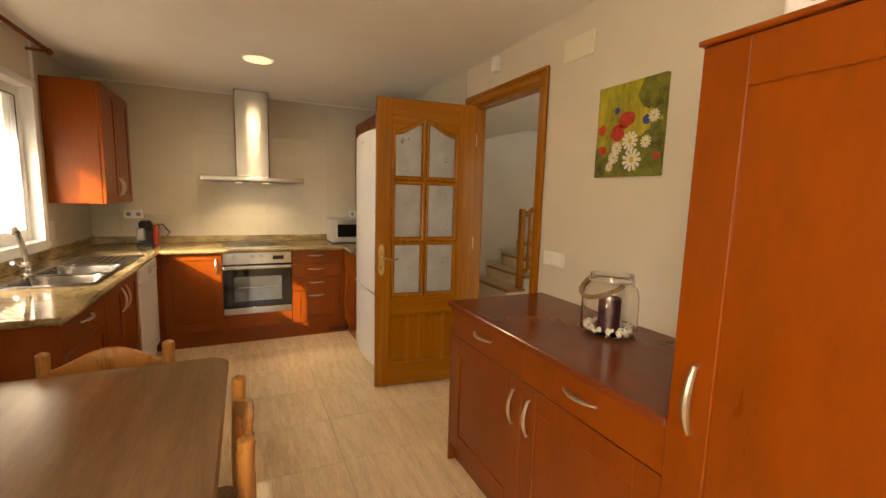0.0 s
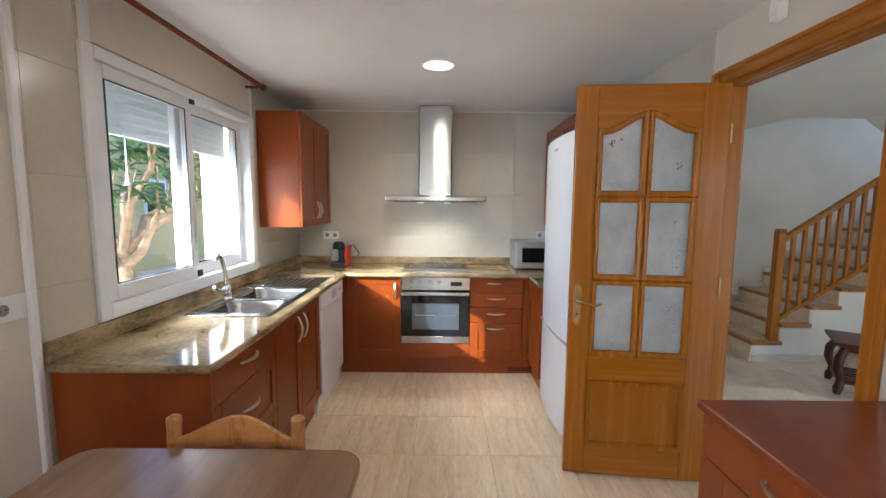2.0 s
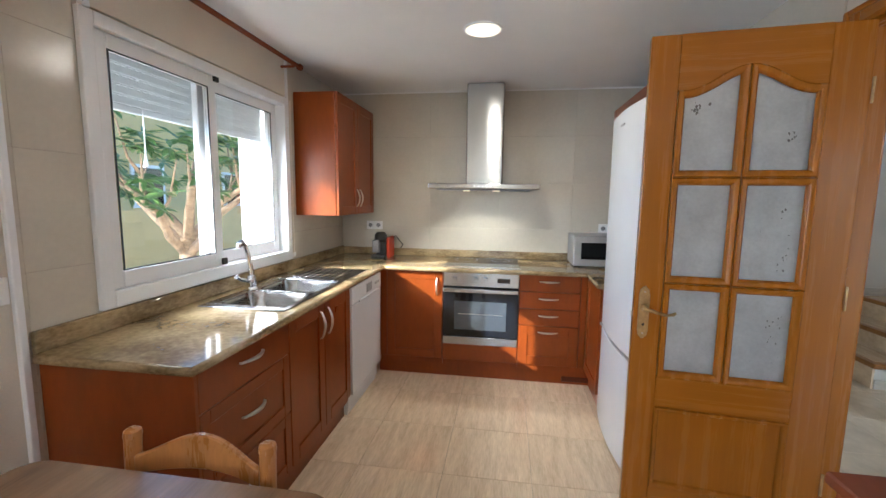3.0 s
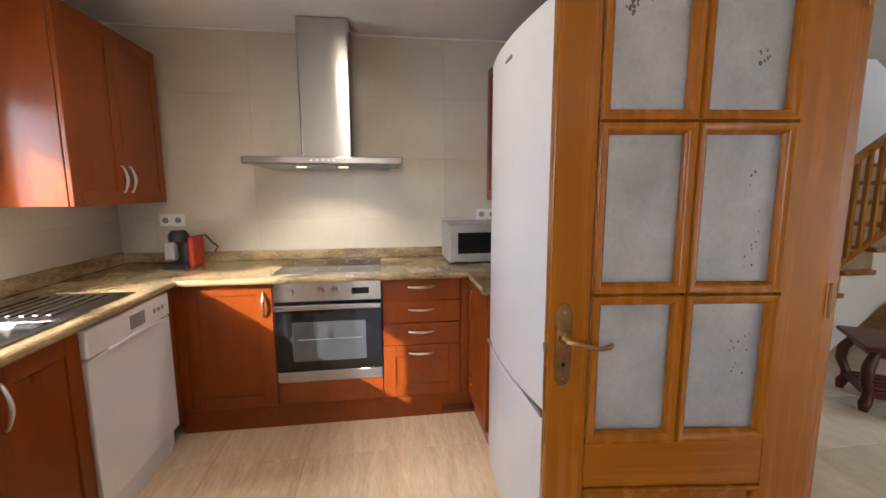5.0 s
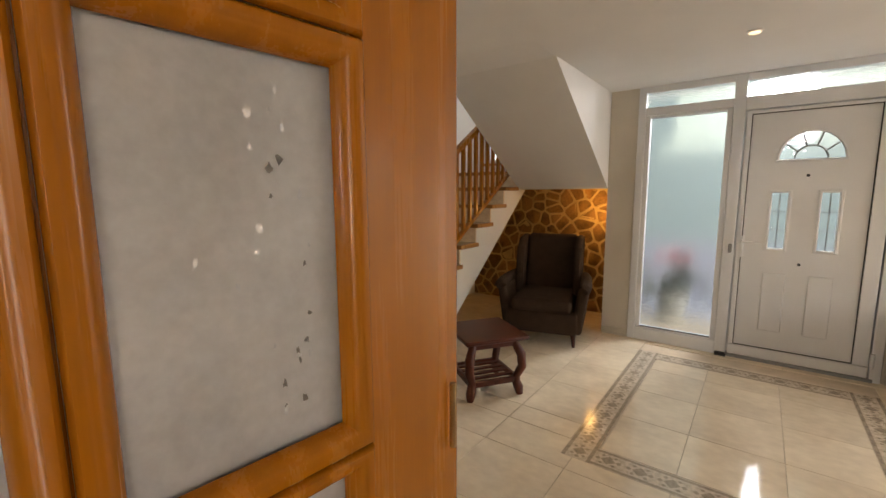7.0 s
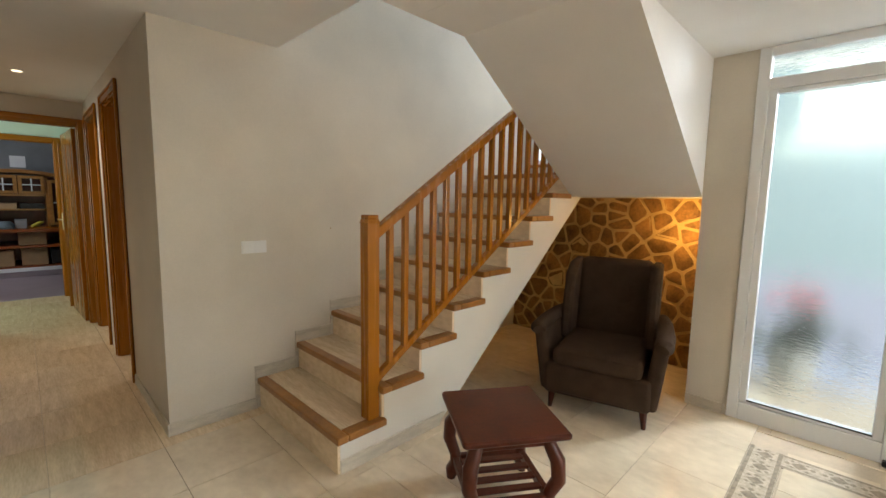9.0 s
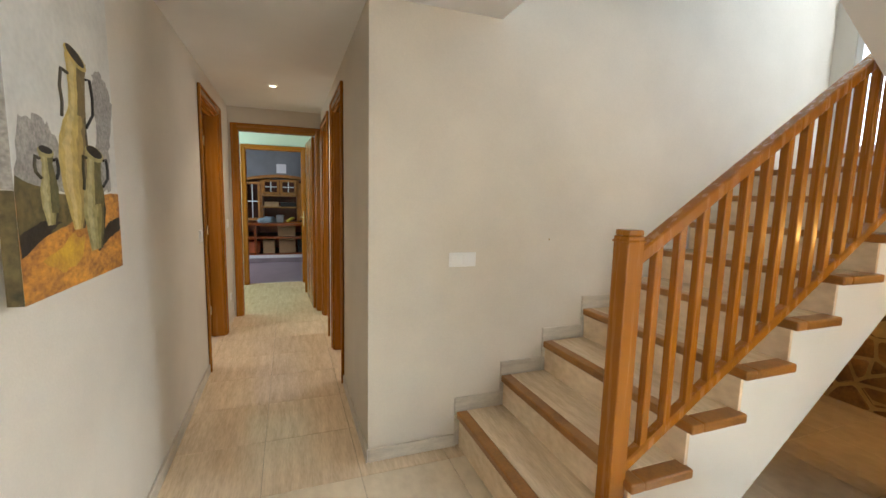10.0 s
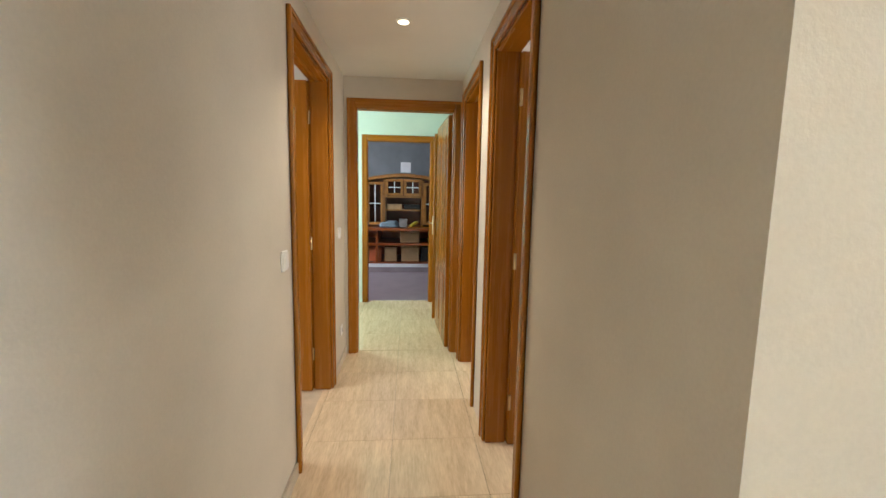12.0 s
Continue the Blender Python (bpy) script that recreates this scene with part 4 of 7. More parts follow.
part("head", lathe([(0.03, 0), (0.055, 0.02), (0.055, 0.06), (0.035, 0.085)], 16, (-0.13, 5.61, 1.02)), BLACK, cf, smooth=True)
part("water_tank", boxes((-0.19, -0.13, 5.545, 5.60, 0.93, 1.04), bevel=0.008), GREYPLASTIC, cf)
part("drip_tray", boxes((-0.19, -0.07, 5.52, 5.60, T1, T1 + 0.03), bevel=0.004), BLACK, cf)
part("cable", tube([(-0.05, 5.72, 1.05), (-0.02, 5.70, 1.07), (0.01, 5.72, 1.02), (0.03, 5.76, 0.985), (0.0, 5.79, 0.95)], 0.005, 6), BLACK, cf)


def wall_cabinet(x0, x1, y0, y1, way, label):
    ob = thing("wall_cabinet", label, "cabinet", group="kitchen wall cabinets")
    face = x1 if way == "x+" else x0
    s = 1 if way == "x+" else -1
    a, b = sorted((face - s * 0.022, x0 if way == "x+" else x1))
    part("body", boxes((a, b, y0, y1, 1.268, 2.13), bevel=0.002), CHERRY, ob)
    mid = (y0 + y1) / 2
    for u0, u1, hy in ((y0 + 0.002, mid - 0.002, mid - 0.035), (mid + 0.002, y1 - 0.002, mid + 0.035)):
        d = front("door", ob, face, u0, u1, 1.268, 2.13, way)
        bow(d, (face, hy, 1.33), (face, hy, 1.46), (s, 0, 0))
    return ob


wall_cabinet(LX + 0.004, -0.235, 4.95, 5.74, "x+", "cherry wood wall cabinet with two doors beside the window")
wall_cabinet(1.797, WX - 0.004, 4.82, 5.815, "x-", "cherry wood wall cabinet above the microwave")


def plate(name, label, at, w, h, way, sockets=0, switches=0):
    """A wall plate w wide and h high whose front looks along way; at is its middle on the wall."""
    ob = thing(name, label, "socket" if sockets else "light switch")
    part("frame", boxes((-w / 2, w / 2, -0.009, 0, -h / 2, h / 2), bevel=0.003, seg=2), PLASTIC, ob)
    for k in range(switches):
        a = -w / 2 + 0.008 + (w - 0.016) * k / switches
        part("rocker", boxes((a + 0.001, a + (w - 0.016) / switches - 0.001, -0.014, -0.009, -h / 2 + 0.008, h / 2 - 0.008), bevel=0.002), PLASTIC, ob)
    for k in range(sockets):
        cx = -w / 2 + w * (k + 0.5) / sockets
        so = part("socket", tube([(cx, -0.009, 0), (cx, -0.012, 0)], 0.024, 18), PLASTIC, ob)
        part("well", tube([(cx, -0.0125, 0), (cx, -0.0130, 0)], 0.019, 18), GREYPLASTIC, so)
        for dx in (-0.0095, 0.0095):
            part("hole", tube([(cx + dx, -0.0131, 0), (cx + dx, -0.0136, 0)], 0.003, 8), BLACK, so)
    ob.matrix_world = Matrix.Translation(at) @ pose(0, 0, 0, 0, 0, {"y-": 0, "x+": 90, "x-": -90}[way])
    return ob


plate("wall_socket", "white double socket on the cream tiles", (-0.255, WY, 1.15), 0.15, 0.075, "y-", sockets=2)
plate("wall_socket", "white double socket above the microwave", (1.80, WY, 1.165), 0.15, 0.075, "y-", sockets=2)
plate("wall_socket", "white socket beside the tiled corner strip", (LX - 0.008, 3.07, 1.10), 0.16, 0.085, "x+", sockets=1)
plate("light_switch", "white double light switch above the sideboard", (WX, 2.905, 1.07), 0.165, 0.075, "x-", switches=2)

# window with two sliding sashes
wn = thing("window_1", "white aluminium sliding window with roller shutter half down", "window", kind="structure")
part("window_frame", boxes((LX - 0.14, LX + 0.02, W0, W0 + 0.055, WZ0, WZ1), (LX - 0.14, LX + 0.02, W1 - 0.055, W1, WZ0, WZ1), (LX - 0.14, LX + 0.02, W0 + 0.055, W1 - 0.055, WZ0, WZ0 + 0.065), (LX - 0.14, LX + 0.02, W0 + 0.055, W1 - 0.055, WZ1 - 0.05, WZ1), bevel=0.005, seg=2), PVC, wn)
for a, b, f in ((W0 + 0.056, 4.15, LX - 0.035), (4.07, W1 - 0.056, LX - 0.085)):
    z0, z1 = WZ0 + 0.066, WZ1 - 0.051
    sa = part("sash", boxes((f, f + 0.035, a, a + 0.06, z0, z1), (f, f + 0.035, b - 0.06, b, z0, z1), (f, f + 0.035, a + 0.06, b - 0.06, z0, z0 + 0.07), (f, f + 0.035, a + 0.06, b - 0.06, z1 - 0.06, z1), bevel=0.004), PVC, wn)
    part("seal", boxes((f + 0.033, f + 0.037, a + 0.06, a + 0.066, z0 + 0.07, z1 - 0.06), (f + 0.033, f + 0.037, b - 0.066, b - 0.06, z0 + 0.07, z1 - 0.06), (f + 0.033, f + 0.037, a + 0.06, b - 0.06, z1 - 0.066, z1 - 0.06), (f + 0.033, f + 0.037, a + 0.06, b - 0.06, z0 + 0.07, z0 + 0.076)), BLACK, sa)
    pn = part("pane", boxes((f + 0.013, f + 0.019, a + 0.06, b - 0.06, z0 + 0.07, z1 - 0.06)), CLEAR, sa, "clear glass pane")
    pn.visible_shadow = False
    part("pull", boxes((f + 0.035, f + 0.042, b - 0.045 if a < 4 else b - 0.035, b - 0.030 if a < 4 else b - 0.02, 1.42, 1.56), bevel=0.003), PVC, sa)
for z in (WZ0 + 0.07, WZ1 - 0.075):
    part("stop", boxes((LX - 0.002, LX + 0.012, 4.13, 4.165, z, z + 0.035), bevel=0.002), BLACK, wn)


def slotted(y0, y1, z):
    """One shutter slat: two boards joined by short webs, with light slots between them."""
    rows = [(LX - 0.19, LX - 0.178, y0, y1, z, z + 0.031), (LX - 0.19, LX - 0.178, y0, y1, z + 0.0345, z + 0.041)]
    n = int((y1 - y0) / 0.034)
    rows += [(LX - 0.189, LX - 0.179, y0 + 0.034 * k, y0 + 0.034 * k + 0.017, z + 0.031, z + 0.0345) for k in range(n + 1)]
    return boxes(*rows)


for k in range(6):
    part("shutter_slat", slotted(W0 + 0.03, W1 - 0.03, 1.80 + 0.043 * k), SHUTTER, wn)
part("shutter_rail", boxes((LX - 0.195, LX - 0.173, W0 + 0.03, W1 - 0.03, 1.765, 1.798), bevel=0.004), SHUTTER, wn)
bx = part("shutter_box", boxes((LX - 0.008, LX + 0.006, W0 + 0.05, W1 - 0.02, WZ1 + 0.012, CK - 0.006), bevel=0.003), PLASTER, wn)
part("shutter_box_trim", boxes((LX - 0.008, LX + 0.016, W0 + 0.02, W0 + 0.048, WZ1 + 0.002, CK - 0.004), (LX - 0.008, LX + 0.016, W1 - 0.018, W1, WZ1 + 0.002, CK - 0.004)), PVC, wn)
cord = thing("pull_cord", "white pull cord hanging outside the window", "cord")
part("cord", tube([(LX - 0.165, 3.86, 1.78), (LX - 0.165, 3.86, 1.58)], 0.003, 6), PVC, cord)
part("toggle", lathe([(0.004, 0.05), (0.008, 0.02), (0.014, 0.0)], 10, (LX - 0.165, 3.86, 1.53)), PVC, cord)
st = thing("shutter_strap", "beige roller shutter strap beside the window", "shutter strap")
part("strap", boxes((LX + 0.002, LX + 0.005, W1 + 0.035, W1 + 0.053, 0.99, 2.06)), PLASTER, st)
part("winder", boxes((LX - 0.008, LX + 0.012, W1 + 0.028, W1 + 0.06, 0.97, 1.0), bevel=0.003), PLASTIC, st)
rd = thing("curtain_rod", "dark red wooden curtain rod above the window", "curtain rod")
part("rod", tube([(-0.47, 1.9, 2.272), (-0.47, 4.86, 2.272)], 0.014, 12), CHERRY_TOP, rd)
part("finial", lathe([(0.008, 0), (0.022, 0.012), (0.022, 0.03), (0.01, 0.042)], 12), CHERRY_TOP, rd).matrix_local = pose(-0.47, 4.858, 2.272, -90, 0, 0)
for by in (2.0, 4.80):
    part("bracket", tube([(LX - 0.005, by, 2.255), (-0.47, by, 2.255)], 0.009, 8), CHERRY_TOP, rd)


def downlight(x, y, z, r, label):
    ob = thing("ceiling_light", label, "ceiling light")
    part("ring", lathe([(r, 0), (r + 0.012, 0.0), (r + 0.012, -0.006), (r, -0.008)], 28, (x, y, z)), PLASTIC, ob)
    part("diffuser", lathe([(r, -0.002), (r, -0.009), (r * 0.9, -0.012)], 28, (x, y, z)), LED, ob, "glowing round diffuser")


downlight(0.79, 4.515, CK, 0.095, "round lit recessed lamp in the kitchen ceiling")
downlight(2.79, 8.45, CH, 0.03, "small round lit spotlight in the corridor ceiling")
downlight(4.83, 3.62, CH, 0.03, "small round lit spotlight in the hall ceiling")

# ---- dining corner ----
def rounded(x0, x1, y0, y1, r, n=6):
    pts = []
    for cx, cy, a0 in ((x1 - r, y1 - r, 0), (x0 + r, y1 - r, 90), (x0 + r, y0 + r, 180), (x1 - r, y0 + r, 270)):
        pts += [(cx + r * math.cos(radians(a0 + 90 * k / n)), cy + r * math.sin(radians(a0 + 90 * k / n))) for k in range(n + 1)]
    return pts


tb = thing("dining_table", "walnut brown dining table with rounded corners", "table")
part("tabletop", prism(rounded(-0.20, 0.608, 1.45, 2.905, 0.07), "z", 0.722, 0.75, 0.006), WALNUT, tb)
part("apron", boxes((-0.12, 0.53, 1.53, 1.55, 0.64, 0.722), (-0.12, 0.53, 2.80, 2.82, 0.64, 0.722), (-0.12, -0.10, 1.55, 2.80, 0.64, 0.722), (0.51, 0.53, 1.55, 2.80, 0.64, 0.722)), WALNUT, tb)
for lx, ly in ((-0.11, 1.54), (0.47, 1.54), (-0.11, 2.76), (0.47, 2.76)):
    part("leg", boxes((lx, lx + 0.055, ly, ly + 0.055, 0, 0.64), bevel=0.004), WALNUT, tb)


def dining_chair(label):
    """A chair that looks towards -y, its back at y = 0."""
    ob = thing("dining_chair", label, "chair", group="chairs at the dining table")
    for sx in (-0.185, 0.185):
        part("back_post", tube([(sx, 0.02, 0), (sx, 0.0, 0.42), (sx, 0.0, 0.55), (sx, 0.01, 0.795)], [0.017, 0.02, 0.02, 0.02], 14), BEECH, ob, smooth=True)
        part("post_cap", lathe([(0.0205, 0), (0.022, 0.006), (0.020, 0.018), (0.012, 0.024)], 14, (sx, 0.01, 0.79)), BEECH, ob, smooth=True)
        part("front_leg", tube([(sx, -0.37, 0), (sx, -0.37, 0.42)], [0.016, 0.02], 12), BEECH, ob, smooth=True)
        part("side_stretcher", tube([(sx, 0.01, 0.2), (sx, -0.37, 0.2)], 0.011, 8), BEECH, ob)
    for z, h, rise in ((0.70, 0.05, 0.055), (0.54, 0.04, 0.02)):
        n = 16
        top = [(-0.17 + 0.34 * k / n, z + h + rise * math.sin(math.pi * k / n) ** 1.5) for k in range(n + 1)]
        bot = [(-0.17 + 0.34 * k / n, z + 0.012 * math.sin(math.pi * k / n)) for k in reversed(range(n + 1))]
        bm = prism(top + bot, "y", -0.009, 0.009, 0.004)
        for v in bm.verts:
            v.co.y += 0.03 * (1 - (v.co.x / 0.17) ** 2)
        part("top_rail" if rise > 0.03 else "back_rail", bm, BEECH, ob, smooth=True)
    part("seat", prism(rounded(-0.20, 0.20, -0.40, 0.0, 0.05), "z", 0.42, 0.45, 0.006), ROPE, ob, "woven rush seat")
    part("front_stretcher", tube([(-0.185, -0.37, 0.25), (0.185, -0.37, 0.25)], 0.011, 8), BEECH, ob)
    return ob


chair = dining_chair("varnished beech dining chair pushed under the table")
chair.matrix_world = pose(0.213, 2.955, 0, 0, 0, 0)
copy_thing(chair, pose(0.648, 2.337, 0, 0, 0, -87))

# ---- sideboard wall ----
sb = thing("sideboard", "cherry wood sideboard with dark polished top", "sideboard")
SF, S0, S1 = 1.625, 1.765, 2.97
part("body", boxes((SF + 0.022, WX - 0.004, S0, S1, 0.09, 0.838)), CHERRY, sb)
part("side_panel", boxes((SF, WX - 0.004, S1, S1 + 0.018, 0.0, 0.838), bevel=0.002), CHERRY, sb)
part("top", boxes((SF - 0.022, WX - 0.003, S0 - 0.005, S1 + 0.022, 0.839, 0.866), bevel=0.004), CHERRY_TOP, sb, "dark polished cherry top")
part("plinth", boxes((SF + 0.04, WX - 0.004, S0, S1, 0, 0.09)), CHERRY, sb)
mid = (S0 + S1) / 2
for a, b, hy in ((S0 + 0.002, mid - 0.002, mid - 0.05), (mid + 0.002, S1 - 0.002, mid + 0.05)):
    d = front("drawer", sb, SF, a, b, 0.70, 0.836, "x-", flat=True)
    bow(d, (SF, (a + b) / 2 - 0.07, 0.775), (SF, (a + b) / 2 + 0.07, 0.775), (-1, 0, 0))
    d = front("door", sb, SF, a, b, 0.10, 0.696, "x-", 0.085)
    bow(d, (SF, hy, 0.50), (SF, hy, 0.64), (-1, 0, 0))
tc = thing("tall_cabinet", "tall cherry wood cabinet with a panelled door", "cabinet")
TCY0, TCY1, TCF, TCZ = 0.50, 1.76, 1.61, 1.735
part("body", boxes((TCF + 0.022, WX - 0.004, TCY0, TCY1, 0.0, TCZ), bevel=0.002), CHERRY, tc)
for a, b, hy in ((1.135, TCY1 - 0.001, 1.70), (TCY0 + 0.001, 1.131, 0.56)):
    d = front("door", tc, TCF, a, b, 0.09, TCZ - 0.002, "x-", 0.10)
    bow(d, (TCF, hy, 0.86), (TCF, hy, 1.02), (-1, 0, 0), 0.008)
part("cornice", boxes((TCF - 0.012, WX - 0.003, TCY0, TCY1 + 0.006, TCZ, TCZ + 0.012), bevel=0.003), CHERRY, tc)
bn = thing("storage_tin", "white tin with blue flower marks on the tall cabinet", "tin")
part("body", boxes((1.70, 1.88, 1.44, 1.66, TCZ + 0.012, TCZ + 0.20), bevel=0.01, seg=2), PLASTIC, bn)
for k, (fy, fz) in enumerate(((1.50, 0.10), (1.56, 0.14), (1.60, 0.08))):
    for j in range(5):
        a = j * 1.256
        part("flower_mark", tube([(1.70, fy + 0.014 * math.cos(a), TCZ + fz + 0.014 * math.sin(a)), (1.698, fy + 0.014 * math.cos(a), TCZ + fz + 0.014 * math.sin(a))], 0.009, 8), CLOTH_BLUE, bn)

jr = thing("candle_jar", "clear glass jar with rope handle on the sideboard", "jar")
JX, JY, JZ = 1.99, 2.31, 0.867
outer = [(0.085, 0.0), (0.105, 0.012), (0.108, 0.03), (0.108, 0.15), (0.10, 0.185), (0.082, 0.205), (0.080, 0.235), (0.084, 0.24)]
inner = [(r - 0.005, max(z, 0.008)) for r, z in reversed(outer)]
bm = bmesh.new()
rings = [[bm.verts.new((JX + r * math.cos(k * math.pi / 18), JY + r * math.sin(k * math.pi / 18), JZ + z)) for k in range(36)] for r, z in outer + inner]
for a, b in zip(rings, rings[1:]):
    for k in range(36):
        bm.faces.new((a[k], a[(k + 1) % 36], b[(k + 1) % 36], b[k]))
bm.faces.new(rings[0][::-1])
bm.faces.new(rings[-1])
bmesh.ops.recalc_face_normals(bm, faces=bm.faces)
gl = part("glass", bm, CLEAR, jr, smooth=True)
gl.visible_shadow = False
part("wire", tube([(JX + 0.083 * math.cos(k * math.pi / 12), JY + 0.083 * math.sin(k * math.pi / 12), JZ + 0.215) for k in range(25)], 0.004, 6), NICKEL, jr)
rope = []
for k in range(17):
    a = math.pi * k / 16
    rope.append((JX - 0.03 - 0.085 * math.sin(a) * 0.9, JY + 0.085 * math.cos(a) + 0.02 * math.sin(a), JZ + 0.212 - 0.06 * math.sin(a)))
part("rope_handle", tube(rope, 0.009, 8), ROPE, jr, "twisted jute rope handle", True)
cd = solid("candle", lathe([(0.042, 0.0), (0.043, 0.005), (0.043, 0.125), (0.039, 0.132), (0.02, 0.126), (0.003, 0.124)], 24, (JX, JY, JZ + 0.012)), CANDLE, "dark plum pillar candle inside the glass jar", "candle", smooth=True)
rng = random.Random(5)
pebble = None
for k in range(60):
    a, r = rng.uniform(0, 6.283), 0.048 + 0.046 * math.sqrt(rng.random())
    place = Matrix.Translation((JX + r * math.cos(a), JY + r * math.sin(a), JZ + 0.016 + 0.022 * rng.random())) @ pose(0, 0, 0, rng.uniform(0, 60), rng.uniform(0, 60), rng.uniform(0, 360))
    if pebble is None:
        bm = bmesh.new()
        bmesh.ops.create_icosphere(bm, subdivisions=1, radius=0.011)
        for v in bm.verts:
            v.co.z *= 0.6
        pebble = part("pebble", bm, PEBBLE, None, smooth=True)
        pebble.parent = jr
        pebble.matrix_world = place
    else:
        o = new("pebble", pebble.data)
        o.parent = jr
        o.matrix_world = place


def canvas(name, label, at, w, h, way, material, depth=0.025):
    ob = thing(name, label, "painting")
    part("canvas", boxes((-w / 2, w / 2, -depth, 0, -h / 2, h / 2), bevel=0.002), material, ob)
    ob.matrix_world = Matrix.Translation(at) @ pose(0, 0, 0, 0, 0, {"x-": -90, "x+": 90}[way])
    return ob


def blob(points, y):
    bm = bmesh.new()
    vs = [bm.verts.new((x, y, z)) for x, z in points]
    bm.faces.new(vs)
    bmesh.ops.recalc_face_normals(bm, faces=bm.faces)
    if bm.faces[0].normal.y > 0:
        bmesh.ops.reverse_faces(bm, faces=bm.faces)
    return bm


MEADOW = mat("painted_meadow", (0.42, 0.36, 0.03), 0.55, var=0.3, scale=9, stretch=(2, 1, 0.6), fine=50, bump=0.2, second=(0.09, 0.11, 0.015))
PAINT_RED = mat("painted_red", (0.55, 0.04, 0.02), 0.5, var=0.25, scale=40, bump=0.2)
PAINT_WHITE = mat("painted_white", (0.75, 0.72, 0.62), 0.5, var=0.12, scale=60, bump=0.2)
PAINT_BLUE = mat("painted_blue", (0.05, 0.06, 0.25), 0.5, var=0.2, scale=60, bump=0.2)
fl = canvas("flower_painting", "small canvas of poppies and daisies on yellow green", (WX, 2.465, 1.70), 0.345, 0.40, "x-", MEADOW, 0.02)
FIELD = mat("painted_dark_field", (0.17, 0.17, 0.02), 0.55, var=0.4, scale=16, fine=70, bump=0.25, second=(0.035, 0.045, 0.008))
rng = random.Random(3)


def field(corners):
    """A brushed dark patch of the meadow with an uneven edge."""
    pts = []
    for k, (x, z) in enumerate(corners):
        x2, z2 = corners[(k + 1) % len(corners)]
        for f in range(6):
            px, pz = x + (x2 - x) * f / 6, z + (z2 - z) * f / 6
            inner = abs(px) < 0.168 and abs(pz) < 0.195
            pts.append((px + inner * rng.uniform(-0.007, 0.007), pz + inner * rng.uniform(-0.012, 0.012)))
    part("painted_field", blob(pts, -0.0203), FIELD, fl)


field([(-0.172, -0.199), (0.172, -0.199), (0.172, 0.02), (0.11, 0.0), (0.04, -0.05), (-0.03, -0.065), (-0.10, -0.09), (-0.172, -0.075)])
field([(0.172, 0.021), (0.172, 0.199), (0.07, 0.199), (0.045, 0.13), (0.075, 0.09), (0.12, 0.07)])
part("painted_edge", boxes((0.1722, 0.1735, -0.0198, -0.0005, -0.199, 0.199)), FIELD, fl)


def daisy(cx, cz, r):
    for k in range(11):
        a = k * 2 * math.pi / 11
        dx, dz = math.cos(a), math.sin(a)
        part("petal", blob([(cx + dx * r * 0.25 - dz * r * 0.10, cz + dz * r * 0.25 + dx * r * 0.10), (cx + dx * r * 0.9 - dz * r * 0.17, cz + dz * r * 0.9 + dx * r * 0.17), (cx + dx * r, cz + dz * r), (cx + dx * r * 0.9 + dz * r * 0.17, cz + dz * r * 0.9 - dx * r * 0.17), (cx + dx * r * 0.25 + dz * r * 0.10, cz + dz * r * 0.25 - dx * r * 0.10)], -0.0212), PAINT_WHITE, fl)
    part("flower_heart", blob([(cx + 0.27 * r * math.cos(k * 0.785), cz + 0.27 * r * math.sin(k * 0.785)) for k in range(8)], -0.0216), YELLOW, fl)


for cx, cz, r in ((0.02, -0.05, 0.042), (0.035, -0.13, 0.05), (-0.065, -0.115, 0.03), (-0.05, -0.075, 0.03), (0.10, -0.06, 0.027), (0.13, 0.04, 0.027), (-0.085, -0.155, 0.022)):
    daisy(cx, cz, r)
for cx, cz, r, m_ in ((-0.05, -0.005, 0.04, PAINT_RED), (-0.005, 0.045, 0.042, PAINT_RED), (-0.14, 0.01, 0.025, PAINT_RED), (-0.13, -0.08, 0.025, PAINT_RED), (0.095, 0.03, 0.022, PAINT_BLUE), (-0.06, 0.085, 0.016, PAINT_BLUE), (0.155, -0.12, 0.018, PAINT_RED)):
    part("poppy", blob([(cx + r * rng.uniform(0.75, 1.15) * math.cos(k * 0.524), cz + r * rng.uniform(0.7, 1.1) * math.sin(k * 0.524)) for k in range(12)], -0.0206), m_, fl)

al = thing("motion_sensor", "small white motion sensor above the doorway", "sensor")
part("body", boxes((WX - 0.045, WX, 3.53, 3.585, 2.20, 2.30), bevel=0.012, seg=3), PLASTIC, al)
part("lens", boxes((WX - 0.05, WX - 0.044, 3.54, 3.575, 2.225, 2.26), bevel=0.002), PVC, al)
solid("junction_cover", boxes((WX - 0.008, WX, 2.71, 2.92, 2.085, 2.20), bevel=0.003), mat("cream_plastic", (0.74, 0.69, 0.54), 0.45, var=0.03, bump=0), "beige junction box cover high on the wall", "cover plate")

# ---- staircase ----
RUN, RISE, X1, Z1 = 0.262, 0.172, 3.735, 0.20
Y0S, Y1S = 5.60, SY - 0.002
stair = thing("staircase", "tiled staircase with oak nosings and oak railing", "staircase", kind="structure")
outline = [(X1 + 0.02, 0.0)]
for k in range(9):
    outline += [(X1 + 0.02 + RUN * k, Z1 + RISE * k - 0.03), (X1 + 0.02 + RUN * (k + 1), Z1 + RISE * k - 0.03)]
outline = outline[:-1] + [(6.548, Z1 + RISE * 8 - 0.03), (6.548, 1.385), (6.07, 1.385), (4.42, 0.0)]
part("stringer", prism(outline, "y", Y0S + 0.012, Y1S), STRINGER, stair, "white plastered stair flank")
